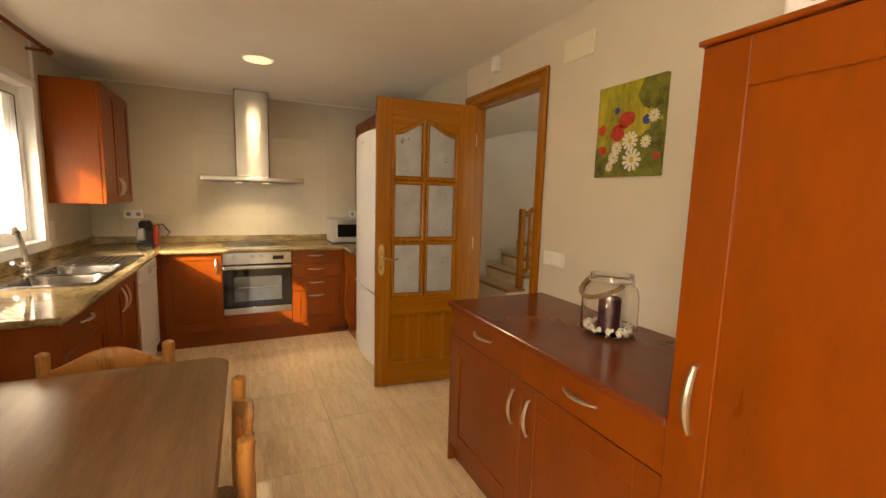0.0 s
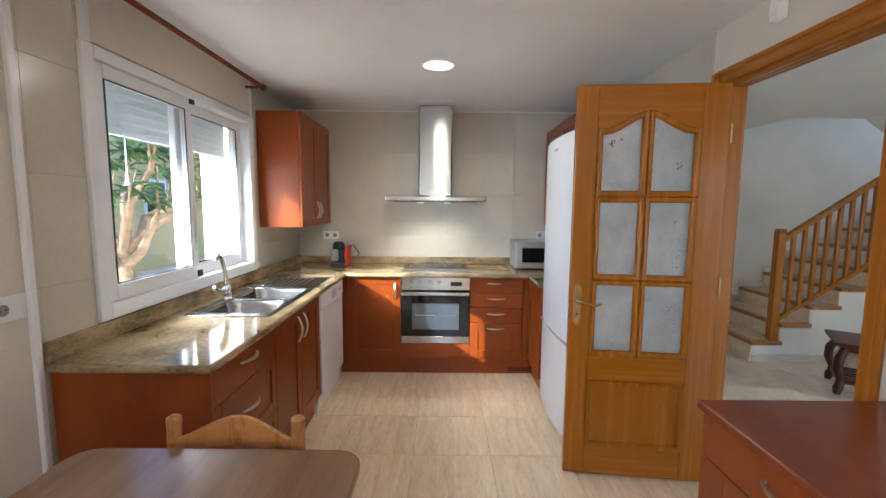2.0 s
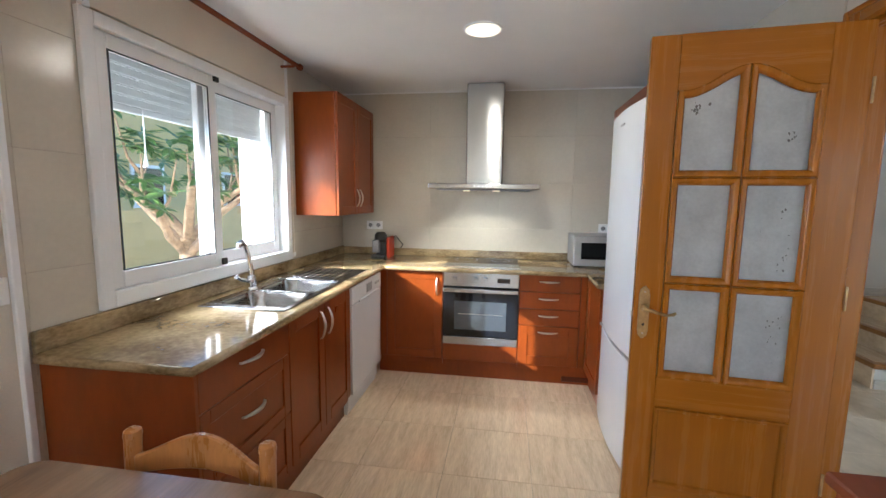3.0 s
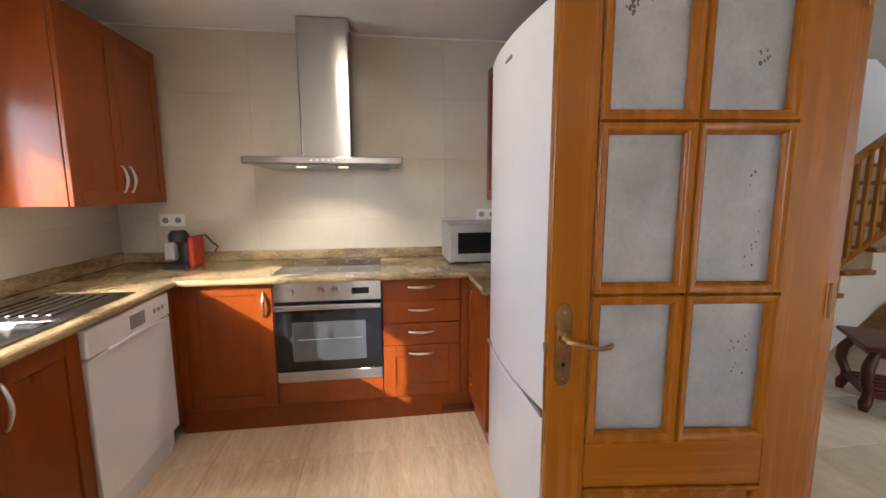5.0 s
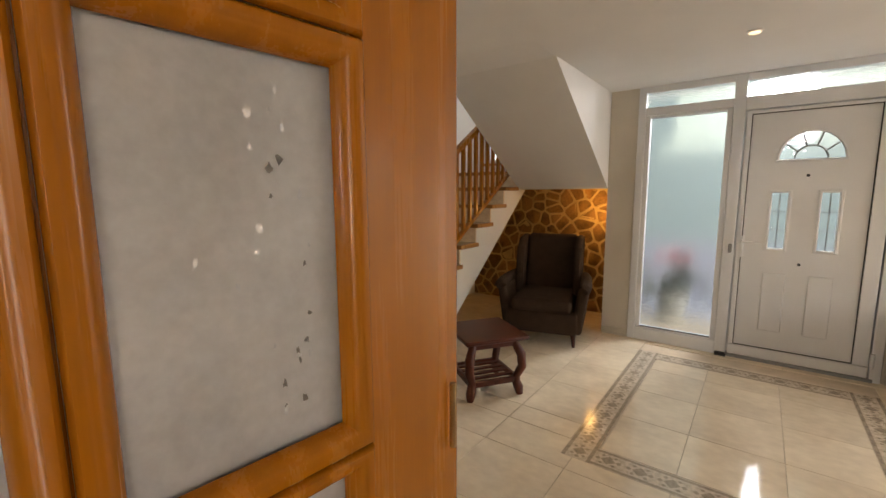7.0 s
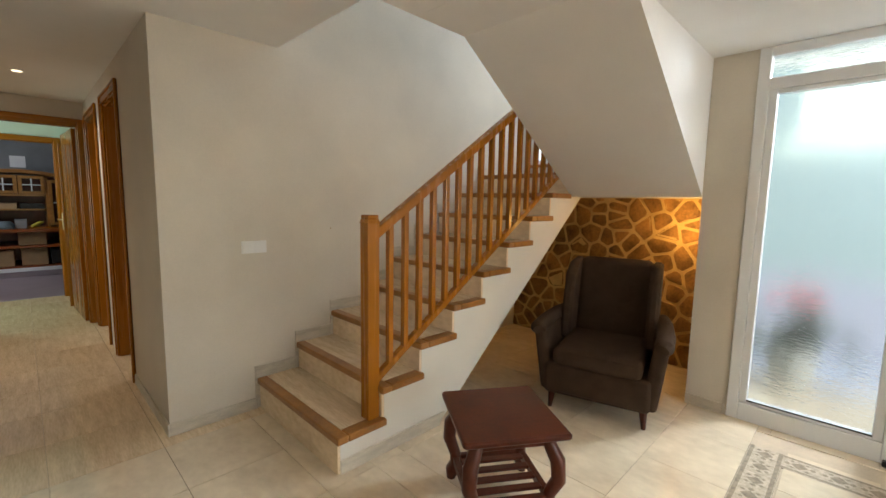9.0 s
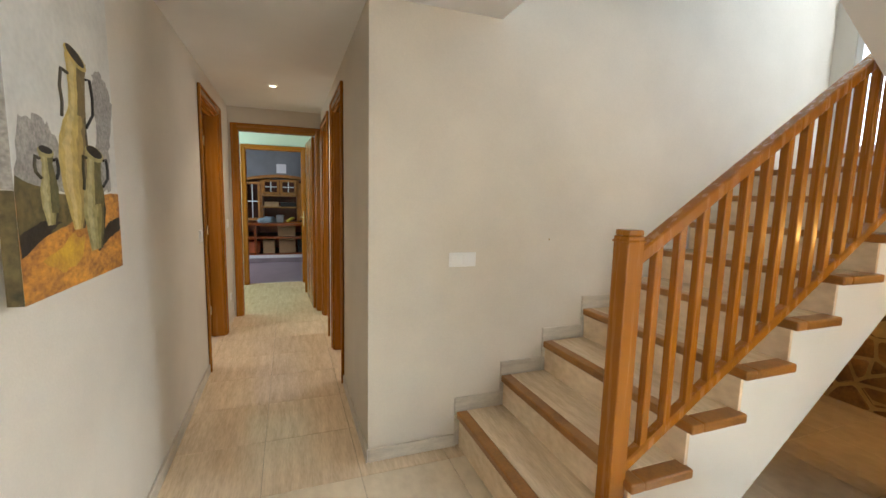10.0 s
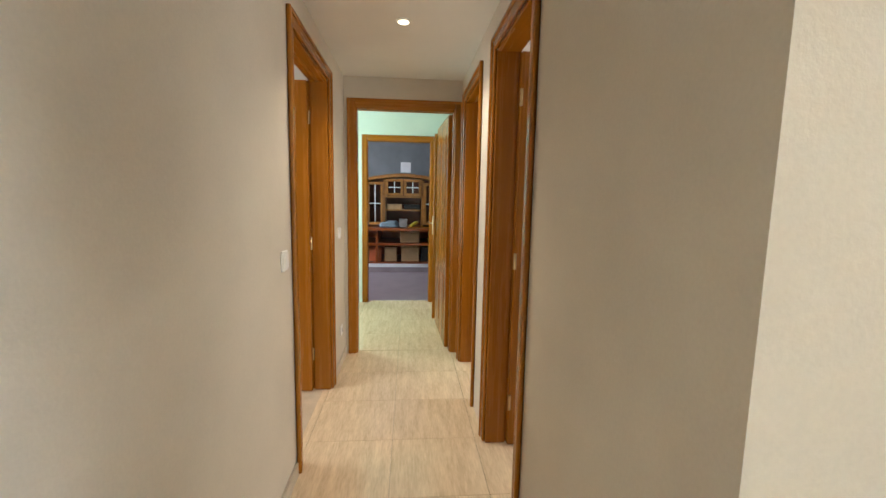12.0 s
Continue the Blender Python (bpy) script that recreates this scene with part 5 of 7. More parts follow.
part("landing_underside", boxes((5.862, 6.548, 4.672, Y0S + 0.010, 1.385, 1.55)), STRINGER, stair)
part("flank_skirting", prism([(X1 + 0.02, 0.0), (4.42, 0.0), (4.47, 0.07), (X1 + 0.02, 0.07)], "y", Y0S + 0.002, Y0S + 0.012), SKIRT, stair)
for k in range(9):
    x, z = X1 + RUN * k, Z1 + RISE * k
    end = x + RUN + 0.018 if k < 8 else 6.548
    part("tread", boxes((x + 0.05, end, Y0S + 0.055, Y1S - 0.012, z - 0.03, z), bevel=0.002), FLOOR_TILE, stair)
    part("riser", boxes((x + 0.004, x + 0.02, Y0S + 0.012, Y1S - 0.012, z - (RISE if k else Z1), z - 0.036), bevel=0.001), FLOOR_TILE, stair)
    part("nosing", boxes((x - 0.012, x + 0.05, Y0S - 0.02, Y1S - 0.012, z - 0.036, z + 0.002), bevel=0.008, seg=3), OAK_DARK, stair, "oak stair nosing")
    part("side_nosing", boxes((x + 0.05, min(end, 5.9), Y0S - 0.02, Y0S + 0.055, z - 0.036, z + 0.002), bevel=0.008, seg=3), OAK_DARK, stair)
    part("wall_skirting", boxes((x - 0.012, x + RUN - 0.0125, Y1S - 0.010, Y1S + 0.001, z + 0.002 if k else 0.07, z + 0.075), (x - 0.012, x + 0.05, Y1S - 0.010, Y1S + 0.001, z - RISE + 0.077, z + 0.0015) if k else (x - 0.02, x - 0.0125, Y1S - 0.010, Y1S + 0.001, 0.0, z + 0.075), bevel=0.0), SKIRT, stair)

rail = thing("stair_railing", "varnished oak stair railing with square balusters", "railing")
RY = 5.655
SL = RISE / RUN
nw = part("newel_post", boxes((3.925, 3.995, RY - 0.035, RY + 0.035, Z1 + 0.002, 1.235), bevel=0.005, seg=2), OAK, rail, "square oak newel post")
part("newel_cap", boxes((3.921, 3.999, RY - 0.039, RY + 0.039, 1.212, 1.222), (3.928, 3.992, RY - 0.032, RY + 0.032, 1.235, 1.255), bevel=0.005, seg=2), OAK, nw)


def sloped(x0, z0, x1, slope, w, h):
    return prism([(x0, z0), (x1, z0 + slope * (x1 - x0)), (x1, z0 + slope * (x1 - x0) + h), (x0, z0 + h)], "y", RY - w / 2, RY + w / 2, 0.006)


HR0, BR0 = 1.135, 0.375
part("handrail", sloped(3.995, HR0, 5.86, 0.668, 0.055, 0.055), OAK, rail, "rounded oak handrail")
part("bottom_rail", sloped(3.995, BR0, 5.84, SL, 0.045, 0.045), OAK, rail)
for k in range(17):
    x = 4.085 + 0.103 * k
    part("baluster", boxes((x - 0.016, x + 0.016, RY - 0.016, RY + 0.016, BR0 + 0.03 + SL * (x - 3.995), HR0 + 0.01 + 0.668 * (x - 3.995)), bevel=0.003), OAK, rail)

# second flight above, seen from below
structure("stair_soffit", prism([(5.86, 1.383), (6.548, 1.56), (6.548, 2.54), (4.2, 2.54), (4.2, CH - 0.001), (4.55, CH - 0.001)], "y", 4.672, 5.588), CEIL, "smooth painted underside of the upper flight", "ceiling")
lw = thing("window_2", "bright landing window with white frame", "window", kind="structure")
part("window_frame", boxes((6.56, 6.64, 5.68, 5.72, 1.72, 3.9), (6.56, 6.64, 6.38, 6.42, 1.72, 3.9), (6.56, 6.64, 5.72, 6.38, 1.72, 1.77), (6.56, 6.64, 5.72, 6.38, 3.85, 3.9), bevel=0.003), PVC, lw)
part("pane", boxes((6.60, 6.606, 5.72, 6.38, 1.77, 3.85)), CLEAR, lw).visible_shadow = False
part("window_sill", boxes((6.50, 6.60, 5.62, 6.46, 1.69, 1.72), bevel=0.004), OAK_DARK, lw)

# ---- stone alcove under the stairs ----
sw = structure("wall_stone", boxes((6.50, 6.548, 4.672, SY - 0.002, 0.0, 1.384)), MORTAR, "ochre rubble stone wall with pale joints", "wall")
al = thing("alcove_lamp", "small warm lit spotlight under the landing", "wall lamp")
part("bracket", boxes((6.23, 6.27, 4.672, 4.69, 1.20, 1.24), bevel=0.003), BLACK, al)
part("shade", lathe([(0.018, 0.0), (0.03, -0.05), (0.028, -0.05), (0.015, -0.003)], 14, (6.25, 4.72, 1.25)), BLACK, al)

# ---- front door ----
fd = thing("door_1", "white front door with fanlight and frosted side panel", "door", kind="structure")
F0, F1 = FX - 0.012, FX + 0.06
part("outer_frame", boxes((F0, F1, 4.375, 4.434, 0, CH - 0.001), (F0, F1, 2.76, 2.82, 0, CH - 0.001), (F0, F1, 3.665, 3.745, 0, CH - 0.001), (F0, F1, 3.745, 4.375, 2.185, CH - 0.001), (F0, F1, 2.82, 3.665, 2.185, CH - 0.001), (F0, F1, 3.745, 4.375, 2.0, 2.065), (F0, F1, 2.82, 3.665, 1.965, 2.065), (F0, F1, 3.745, 4.375, 0, 0.11), bevel=0.005, seg=2), PVC, fd, "white door frame")
part("side_frame", boxes((F0 + 0.012, F1, 4.335, 4.374, 0.111, 1.999), (F0 + 0.012, F1, 3.746, 3.785, 0.111, 1.999), (F0 + 0.012, F1, 3.785, 4.335, 0.111, 0.128), (F0 + 0.012, F1, 3.785, 4.335, 1.975, 1.999), bevel=0.004), PVC, fd)
for nm, r in (("side_pane", (3.78, 4.34, 0.12, 1.985)), ("transom_pane", (3.745, 4.375, 2.065, 2.185)), ("transom_pane", (2.82, 3.665, 2.065, 2.185))):
    part(nm, boxes((FX + 0.018, FX + 0.024, *r)), PATTERNED, fd, "patterned frosted glass").visible_shadow = False
part("seal", boxes((F0 + 0.010, F0 + 0.014, 3.785, 4.335, 0.126, 0.134)), BLACK, fd)
# leaf with openings for its lights
DA, DB, DZ0, DZ1 = 2.83, 3.655, 0.03, 1.955
L1, L2 = (3.36, 3.456), (3.075, 3.172)
LZ0, LZ1 = 0.912, 1.335
FC, FR, FZ = 3.255, 0.19, 1.572
G0, G1 = FX, FX + 0.045
lf = part("leaf", boxes((G0, G1, DA, L2[0], DZ0, FZ), (G0, G1, L2[1], L1[0], DZ0, FZ), (G0, G1, L1[1], DB, DZ0, FZ), (G0, G1, L2[0], L2[1], DZ0, LZ0), (G0, G1, L1[0], L1[1], DZ0, LZ0), (G0, G1, L2[0], L2[1], LZ1, FZ), (G0, G1, L1[0], L1[1], LZ1, FZ), (G0, G1, DA, FC - FR, FZ, DZ1), (G0, G1, FC + FR, DB, FZ, DZ1)), PVC, fd, "white door leaf")
for a, b, c, d in ((3.623, 3.654, 0.112, 1.954), (2.831, 2.912, 0.112, 1.954), (2.912, 3.623, 1.933, 1.954)):
    part("leaf_border", boxes((FX - 0.012, FX + 0.001, a, b, c, d), bevel=0.003, seg=2), PVC, lf)
for a, b, c, d in ((3.616, 3.6225, 0.112, 1.932), (2.9125, 2.919, 0.112, 1.932), (2.919, 3.616, 1.926, 1.932), (2.919, 3.616, 0.111, 0.118)):
    part("leaf_seal", boxes((FX - 0.006, FX + 0.001, a, b, c, d)), BLACK, lf, "black rubber seal")
arc = [(FC + FR * math.cos(math.pi * k / 20), FZ + 0.21 * math.sin(math.pi * k / 20)) for k in range(21)]
part("leaf_head", prism([(FC + FR, DZ1)] + arc + [(FC - FR, DZ1)], "x", G0, G1), PVC, lf)
part("fanlight", prism(arc, "x", FX + 0.02, FX + 0.025), PATTERNED, lf, "half round leaded fanlight").visible_shadow = False
bm = bmesh.new()
for tpath in ([(FX + 0.012, y, z) for y, z in [(FC + 0.095 * math.cos(math.pi * k / 12), FZ + 0.105 * math.sin(math.pi * k / 12)) for k in range(13)]], *[[(FX + 0.012, FC + 0.095 * math.cos(a), FZ + 0.105 * math.sin(a)), (FX + 0.012, FC + FR * math.cos(a), FZ + 0.21 * math.sin(a))] for a in (math.pi / 5, 2 * math.pi / 5, 3 * math.pi / 5, 4 * math.pi / 5)]):
    t = tube(tpath, 0.006, 6)
    me = bpy.data.meshes.new("lead")
    t.to_mesh(me)
    t.free()
    bm.from_mesh(me)
    bpy.data.meshes.remove(me)
part("leading", bm, GREYPLASTIC, lf)
part("fanlight_rim", tube([(FX - 0.003, y, z) for y, z in arc], 0.009, 8), PVC, lf)
part("fanlight_sill", tube([(FX - 0.003, FC - FR - 0.01, FZ), (FX - 0.003, FC + FR + 0.01, FZ)], 0.009, 8), PVC, lf)
for a, b in (L1, L2):
    part("light_pane", boxes((FX + 0.02, FX + 0.025, a, b, LZ0, LZ1)), PATTERNED, lf, "small leaded glass light").visible_shadow = False
    part("light_rim", boxes((FX - 0.008, FX + 0.004, a - 0.02, a, LZ0 - 0.02, LZ1 + 0.02), (FX - 0.008, FX + 0.004, b, b + 0.02, LZ0 - 0.02, LZ1 + 0.02), (FX - 0.008, FX + 0.004, a, b, LZ0 - 0.02, LZ0), (FX - 0.008, FX + 0.004, a, b, LZ1, LZ1 + 0.02), bevel=0.004), PVC, lf)
    bars = [(FX + 0.008, FX + 0.014, (a + b) / 2 - 0.003, (a + b) / 2 + 0.003, LZ0, LZ1)] + [(FX + 0.008, FX + 0.014, a, b, LZ0 + (LZ1 - LZ0) * k / 3 - 0.003, LZ0 + (LZ1 - LZ0) * k / 3 + 0.003) for k in (1, 2)]
    part("leading", boxes(*bars), GREYPLASTIC, lf)
for a, b in ((3.33, 3.47), (3.06, 3.20)):
    part("moulded_panel", boxes((FX - 0.007, FX + 0.002, a, b, 0.26, 0.72), bevel=0.006, seg=2), PVC, lf)
part("weather_bar", boxes((FX - 0.02, FX + 0.002, DA, DB, 0.03, 0.11), bevel=0.004), PVC, lf)
for z in (1.46, 0.80):
    part("stud", tube([(FX - 0.004, 3.26 - (0.8 - z) * 0.0, z), (FX + 0.001, 3.26, z)], 0.011, 10), BLACK, lf)
hp = part("handle", boxes((FX - 0.012, FX, 3.605, 3.635, 0.83, 1.0), bevel=0.004), PVC, lf, "white lever handle")
part("lever", tube([(FX - 0.012, 3.62, 0.955), (FX - 0.055, 3.62, 0.955), (FX - 0.06, 3.50, 0.955)], 0.009, 8), PVC, hp)
part("lock", boxes((FX - 0.03, FX - 0.012, 3.68, 3.705, 0.86, 0.93), bevel=0.004), GREYPLASTIC, fd)
for z in (0.16, 1.80):
    part("hinge", tube([(FX - 0.02, 2.815, z - 0.05), (FX - 0.02, 2.815, z + 0.05)], 0.014, 10), PVC, lf)
part("door_stop", boxes((FX + 0.046, FX + 0.06, 3.635, 3.664, 0.026, 1.964), (FX + 0.046, FX + 0.06, 2.821, 2.85, 0.026, 1.964), (FX + 0.046, FX + 0.06, 2.85, 3.635, 1.94, 1.964), (FX + 0.046, FX + 0.06, 2.85, 3.635, 0.026, 0.05)), PVC, fd)
part("threshold", boxes((F0 - 0.01, F1, 2.80, 3.70, 0.0, 0.025), bevel=0.004), GREYPLASTIC, fd)
part("floor_stop", boxes((FX - 0.05, FX - 0.012, 3.66, 3.74, 0.0, 0.03), bevel=0.005), BLACK, fd)
# what stands outside behind the patterned glass
structure("porch", boxes((6.06, 7.4, 2.0, 4.54, -0.1, -0.02)), mat("porch_paving", (0.52, 0.55, 0.60), 0.6, var=0.08, scale=5, bump=0.05), "plain porch floor", "ground")
# two added glowing sheets, pale green above and lavender below, imitate daylight outside
structure("backdrop", boxes((7.4, 7.45, 0.6, 6.4, 0.75, 3.2)), BACKLIGHT, "upper glowing sheet standing in for daylight beyond the front door", "backdrop")
structure("backdrop_low", boxes((7.4, 7.45, 0.6, 6.4, -0.1, 0.749)), BACKLIGHT_LOW, "lower glowing sheet standing in for daylight beyond the front door", "backdrop")
pl = thing("potted_plant", "flowering shrub in a pot behind frosted glass", "plant")
part("pot", lathe([(0.12, 0), (0.17, 0.28), (0.18, 0.3), (0.15, 0.3)], 18, (6.85, 4.22, -0.02)), HOUSE_WHITE, pl)
rng = random.Random(8)


def leaves(centre, spread, count, size, seed):
    """Many small pointed leaves scattered through a crown of uneven clumps."""
    r = random.Random(seed)
    bm = bmesh.new()
    clumps = [Vector((r.gauss(0, 0.45) * spread[0], r.gauss(0, 0.45) * spread[1], r.gauss(0, 0.45) * spread[2])) for _ in range(26)]
    for _ in range(count):
        c = r.choice(clumps) + Vector((r.gauss(0, 0.14) * spread[0], r.gauss(0, 0.14) * spread[1], r.gauss(0, 0.14) * spread[2])) + Vector(centre)
        m = Matrix.Translation(c) @ Euler((r.uniform(-0.9, 0.9), r.uniform(-0.9, 0.9), r.uniform(0, 6.28))).to_matrix().to_4x4()
        s = size * r.uniform(0.6, 1.3)
        vs = [bm.verts.new(m @ Vector(p)) for p in ((-s, 0, 0), (-0.3 * s, 0.26 * s, 0.05 * s), (0.5 * s, 0.22 * s, 0.04 * s), (s, 0, -0.1 * s), (0.5 * s, -0.22 * s, 0.04 * s), (-0.3 * s, -0.26 * s, 0.05 * s))]
        bm.faces.new(vs)
    return bm


part("foliage", leaves((6.83, 4.22, 0.42), (0.24, 0.34, 0.26), 600, 0.045, 2), SHRUB, pl)
part("flowers", leaves((6.80, 4.20, 0.66), (0.18, 0.26, 0.12), 240, 0.03, 4), FLOWER_RED, pl)
part("stem", tube([(6.85, 4.22, 0.27), (6.85, 4.22, 0.5)], 0.015, 8), BARK, pl)

# ---- armchair ----
def cushion(x0, x1, y0, y1, z0, z1, r=0.04, seg=4):
    return boxes((x0, x1, y0, y1, z0, z1), bevel=r, seg=seg)


ac = thing("armchair", "dark brown fabric wing armchair on tapered legs", "armchair")
# own frame: it looks towards -x, seat front near x = -0.36
part("seat_base", cushion(-0.35, 0.33, -0.31, 0.31, 0.125, 0.345, 0.03), FABRIC, ac, smooth=True)
cu = part("seat_cushion", cushion(-0.38, 0.20, -0.26, 0.26, 0.335, 0.46, 0.045, 5), FABRIC, ac, "thick brown seat cushion", True)
part("piping", tube([(-0.372, y, 0.44) for y in (-0.22, 0, 0.22)], 0.005, 6), FABRIC, cu)
bm = boxes((0.16, 0.30, -0.25, 0.25, 0.34, 1.0), bevel=0.05, seg=5)
for v in bm.verts:
    v.co.x += 0.20 * (v.co.z - 0.34)
    v.co.z += 0.012 * (1 - (v.co.y / 0.25) ** 2) * (v.co.z > 0.9)
part("backrest", bm, FABRIC, ac, smooth=True)
for s in (-1, 1):
    a, b = sorted((s * 0.26, s * 0.345))
    bm = boxes((-0.32, 0.33, a, b, 0.13, 0.57), bevel=0.03, seg=4)
    for v in bm.verts:
        lift = max(0.0, (v.co.z - 0.30) / 0.27)
        v.co.y += s * 0.055 * lift * lift
        v.co.x -= 0.03 * lift * (v.co.x < 0)
    part("arm_panel", bm, FABRIC, ac, smooth=True)
    part("arm_roll", tube([(-0.362, s * 0.352, 0.562), (-0.345, s * 0.36, 0.572), (-0.15, s * 0.36, 0.582), (0.1, s * 0.345, 0.585), (0.28, s * 0.325, 0.58)], [0.036, 0.05, 0.052, 0.05, 0.042], 18), FABRIC, ac, "rolled armrest", True)
    wing = prism([(-0.02, 0.42), (0.30, 0.40), (0.43, 0.99), (0.36, 1.0), (0.20, 0.985), (0.08, 0.90), (0.03, 0.72)], "y", *sorted((s * 0.235, s * 0.305)), 0.02)
    part("wing", wing, FABRIC, ac, "padded side wing", True)
    part("leg", tube([(-0.27, s * 0.27, 0.14), (-0.285, s * 0.28, 0.0)], [0.026, 0.013], 12), DARKWOOD, ac, smooth=True)
    part("leg", tube([(0.26, s * 0.27, 0.14), (0.30, s * 0.28, 0.0)], [0.026, 0.013], 12), DARKWOOD, ac, smooth=True)
ac.matrix_world = pose(5.47, 5.08, 0, 0, 0, 15) @ Matrix.Diagonal((1, 1, 0.93, 1))

# ---- low table ----
lt = thing("side_table", "dark carved wood side table with slatted shelf", "table")
part("tabletop", prism(rounded(-0.225, 0.225, -0.23, 0.23, 0.015, 3), "z", 0.388, 0.415, 0.007), DARKWOOD, lt, "polished reddish brown top")
part("apron", boxes((-0.17, 0.17, -0.165, -0.145, 0.335, 0.388), (-0.17, 0.17, 0.145, 0.165, 0.335, 0.388), (-0.17, -0.15, -0.145, 0.145, 0.335, 0.388), (0.15, 0.17, -0.145, 0.145, 0.335, 0.388), bevel=0.003), DARKWOOD, lt)
for sx in (-1, 1):
    for sy in (-1, 1):
        path = [(sx * 0.15, sy * 0.15, 0.36), (sx * 0.185, sy * 0.185, 0.28), (sx * 0.19, sy * 0.19, 0.20), (sx * 0.165, sy * 0.165, 0.13), (sx * 0.16, sy * 0.16, 0.09), (sx * 0.175, sy * 0.175, 0.045), (sx * 0.18, sy * 0.18, 0.0)]
        part("leg", tube(path, [0.026, 0.032, 0.03, 0.026, 0.03, 0.033, 0.022], 12), DARKWOOD, lt, "curved carved leg", True)
for s in (-1, 1):
    part("side_rail", boxes((-0.16, 0.16, s * 0.165 - 0.014, s * 0.165 + 0.014, 0.085, 0.125), bevel=0.004), DARKWOOD, lt)
    part("end_rail", boxes((s * 0.165 - 0.014, s * 0.165 + 0.014, -0.15, 0.15, 0.085, 0.125), bevel=0.004), DARKWOOD, lt)
for k in range(4):
    y = -0.105 + 0.07 * k
    part("shelf_slat", boxes((-0.151, 0.151, y - 0.018, y + 0.018, 0.112, 0.126), bevel=0.003), DARKWOOD, lt)
lt.matrix_world = pose(4.178, 4.978, 0, 0, 0, -34.3)

cs = thing("carved_chest", "dark carved wooden chest against the hall wall", "chest")
part("body", boxes((5.42, 5.80, 2.05, 2.655, 0.07, 0.48), bevel=0.006), DARKWOOD, cs)
part("lid", boxes((5.39, 5.82, 2.02, 2.685, 0.481, 0.525), bevel=0.012, seg=3), DARKWOOD, cs)
part("base", boxes((5.40, 5.81, 2.03, 2.675, 0.03, 0.069), bevel=0.012, seg=3), DARKWOOD, cs)
for k in range(5):
    part("carved_boss", lathe([(0.004, 0.012), (0.03, 0.008), (0.045, 0.0)], 12), DARKWOOD, cs).matrix_local = pose(5.47 + 0.07 * k, 2.655, 0.30, -90, 0, 0)
for fx in (5.44, 5.77):
    for fy in (2.07, 2.635):
        part("foot", lathe([(0.03, 0), (0.035, 0.015), (0.025, 0.03)], 12, (fx, fy, 0)), DARKWOOD, cs)

plate("light_switch", "white double light switch beside the staircase", (3.735, SY, 1.03), 0.15, 0.075, "y-", switches=2)
plate("light_switch", "white light switch beside a corridor door", (HX, 7.86, 1.04), 0.075, 0.085, "x+", switches=1)
plate("light_switch", "white light switch near the corridor end", (HX, 9.25, 1.04), 0.075, 0.085, "x+", switches=1)
plate("wall_socket", "white low wall socket near the corridor end", (HX, 9.30, 0.28), 0.075, 0.075, "x+", sockets=1)
solid("screw", tube([(4.26, SY - 0.004, 1.13), (4.26, SY, 1.13)], 0.005, 8), BRASS, "tiny brass screw in the plastered stair wall", "screw")

# ---- painting of jars ----
BACKDROP = mat("painted_white_wall", (0.66, 0.64, 0.58), 0.6, var=0.10, scale=6, fine=60, bump=0.2)
OCHRE = mat("painted_ochre_floor", (0.56, 0.25, 0.04), 0.55, var=0.5, scale=9, stretch=(1, 1, 2), fine=50, fineamt=0.5, bump=0.3, second=(0.22, 0.08, 0.025))
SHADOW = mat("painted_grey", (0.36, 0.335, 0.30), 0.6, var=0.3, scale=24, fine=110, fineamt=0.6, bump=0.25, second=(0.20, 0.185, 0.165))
TONES = [mat("painted_clay", c, 0.55, var=0.16, scale=26, fine=70, fineamt=0.45, bump=0.3) for c in ((0.61, 0.47, 0.20), (0.55, 0.40, 0.12), (0.40, 0.28, 0.09), (0.21, 0.15, 0.06), (0.07, 0.055, 0.03))]
GREEN_TONES = [mat("painted_green_clay", c, 0.55, var=0.2, scale=30, fine=70, fineamt=0.45, bump=0.3) for c in ((0.46, 0.40, 0.20), (0.38, 0.32, 0.13), (0.27, 0.23, 0.08), (0.15, 0.13, 0.05), (0.06, 0.05, 0.025))]
INK = mat("painted_dark", (0.035, 0.028, 0.02), 0.55, var=0.3, scale=25, bump=0.2)
PW, PH = 0.575, 0.96
pc = canvas("jar_painting", "tall canvas of clay jars on an ochre ground", (HX + 0.012, 6.275 - PW / 2, 1.088 + PH / 2), PW, PH, "x+", BACKDROP, 0.03)
Q = -0.0306
OLIVE = mat("painted_olive", (0.16, 0.12, 0.045), 0.55, var=0.5, scale=16, fine=50, bump=0.3, second=(0.03, 0.025, 0.01))
part("painted_edge", boxes((-PW / 2 - 0.001, -PW / 2 + 0.001, -0.0298, -0.0005, -PH / 2 + 0.001, -0.23)), OLIVE, pc)
part("painted_edge", boxes((-PW / 2 - 0.001, -PW / 2 + 0.001, -0.0298, -0.0005, -0.229, PH / 2 - 0.002)), SHADOW, pc)
part("hanger", boxes((-0.2, 0.2, 0.0, 0.012, 0.40, 0.44)), DARKWOOD, pc)


def wobble(pts, seed, amount=0.003):
    r = random.Random(seed)
    return [(x + r.uniform(-amount, amount), z + r.uniform(-amount, amount)) for x, z in pts]


def ragged(pts, seed, amount=0.006, steps=5):
    """An outline with brush-worn edges: each side broken into small uneven steps."""
    out = []
    for k, (x, z) in enumerate(pts):
        x2, z2 = pts[(k + 1) % len(pts)]
        out += [(x + (x2 - x) * f / steps, z + (z2 - z) * f / steps) for f in range(steps)]
    return wobble(out, seed, amount)


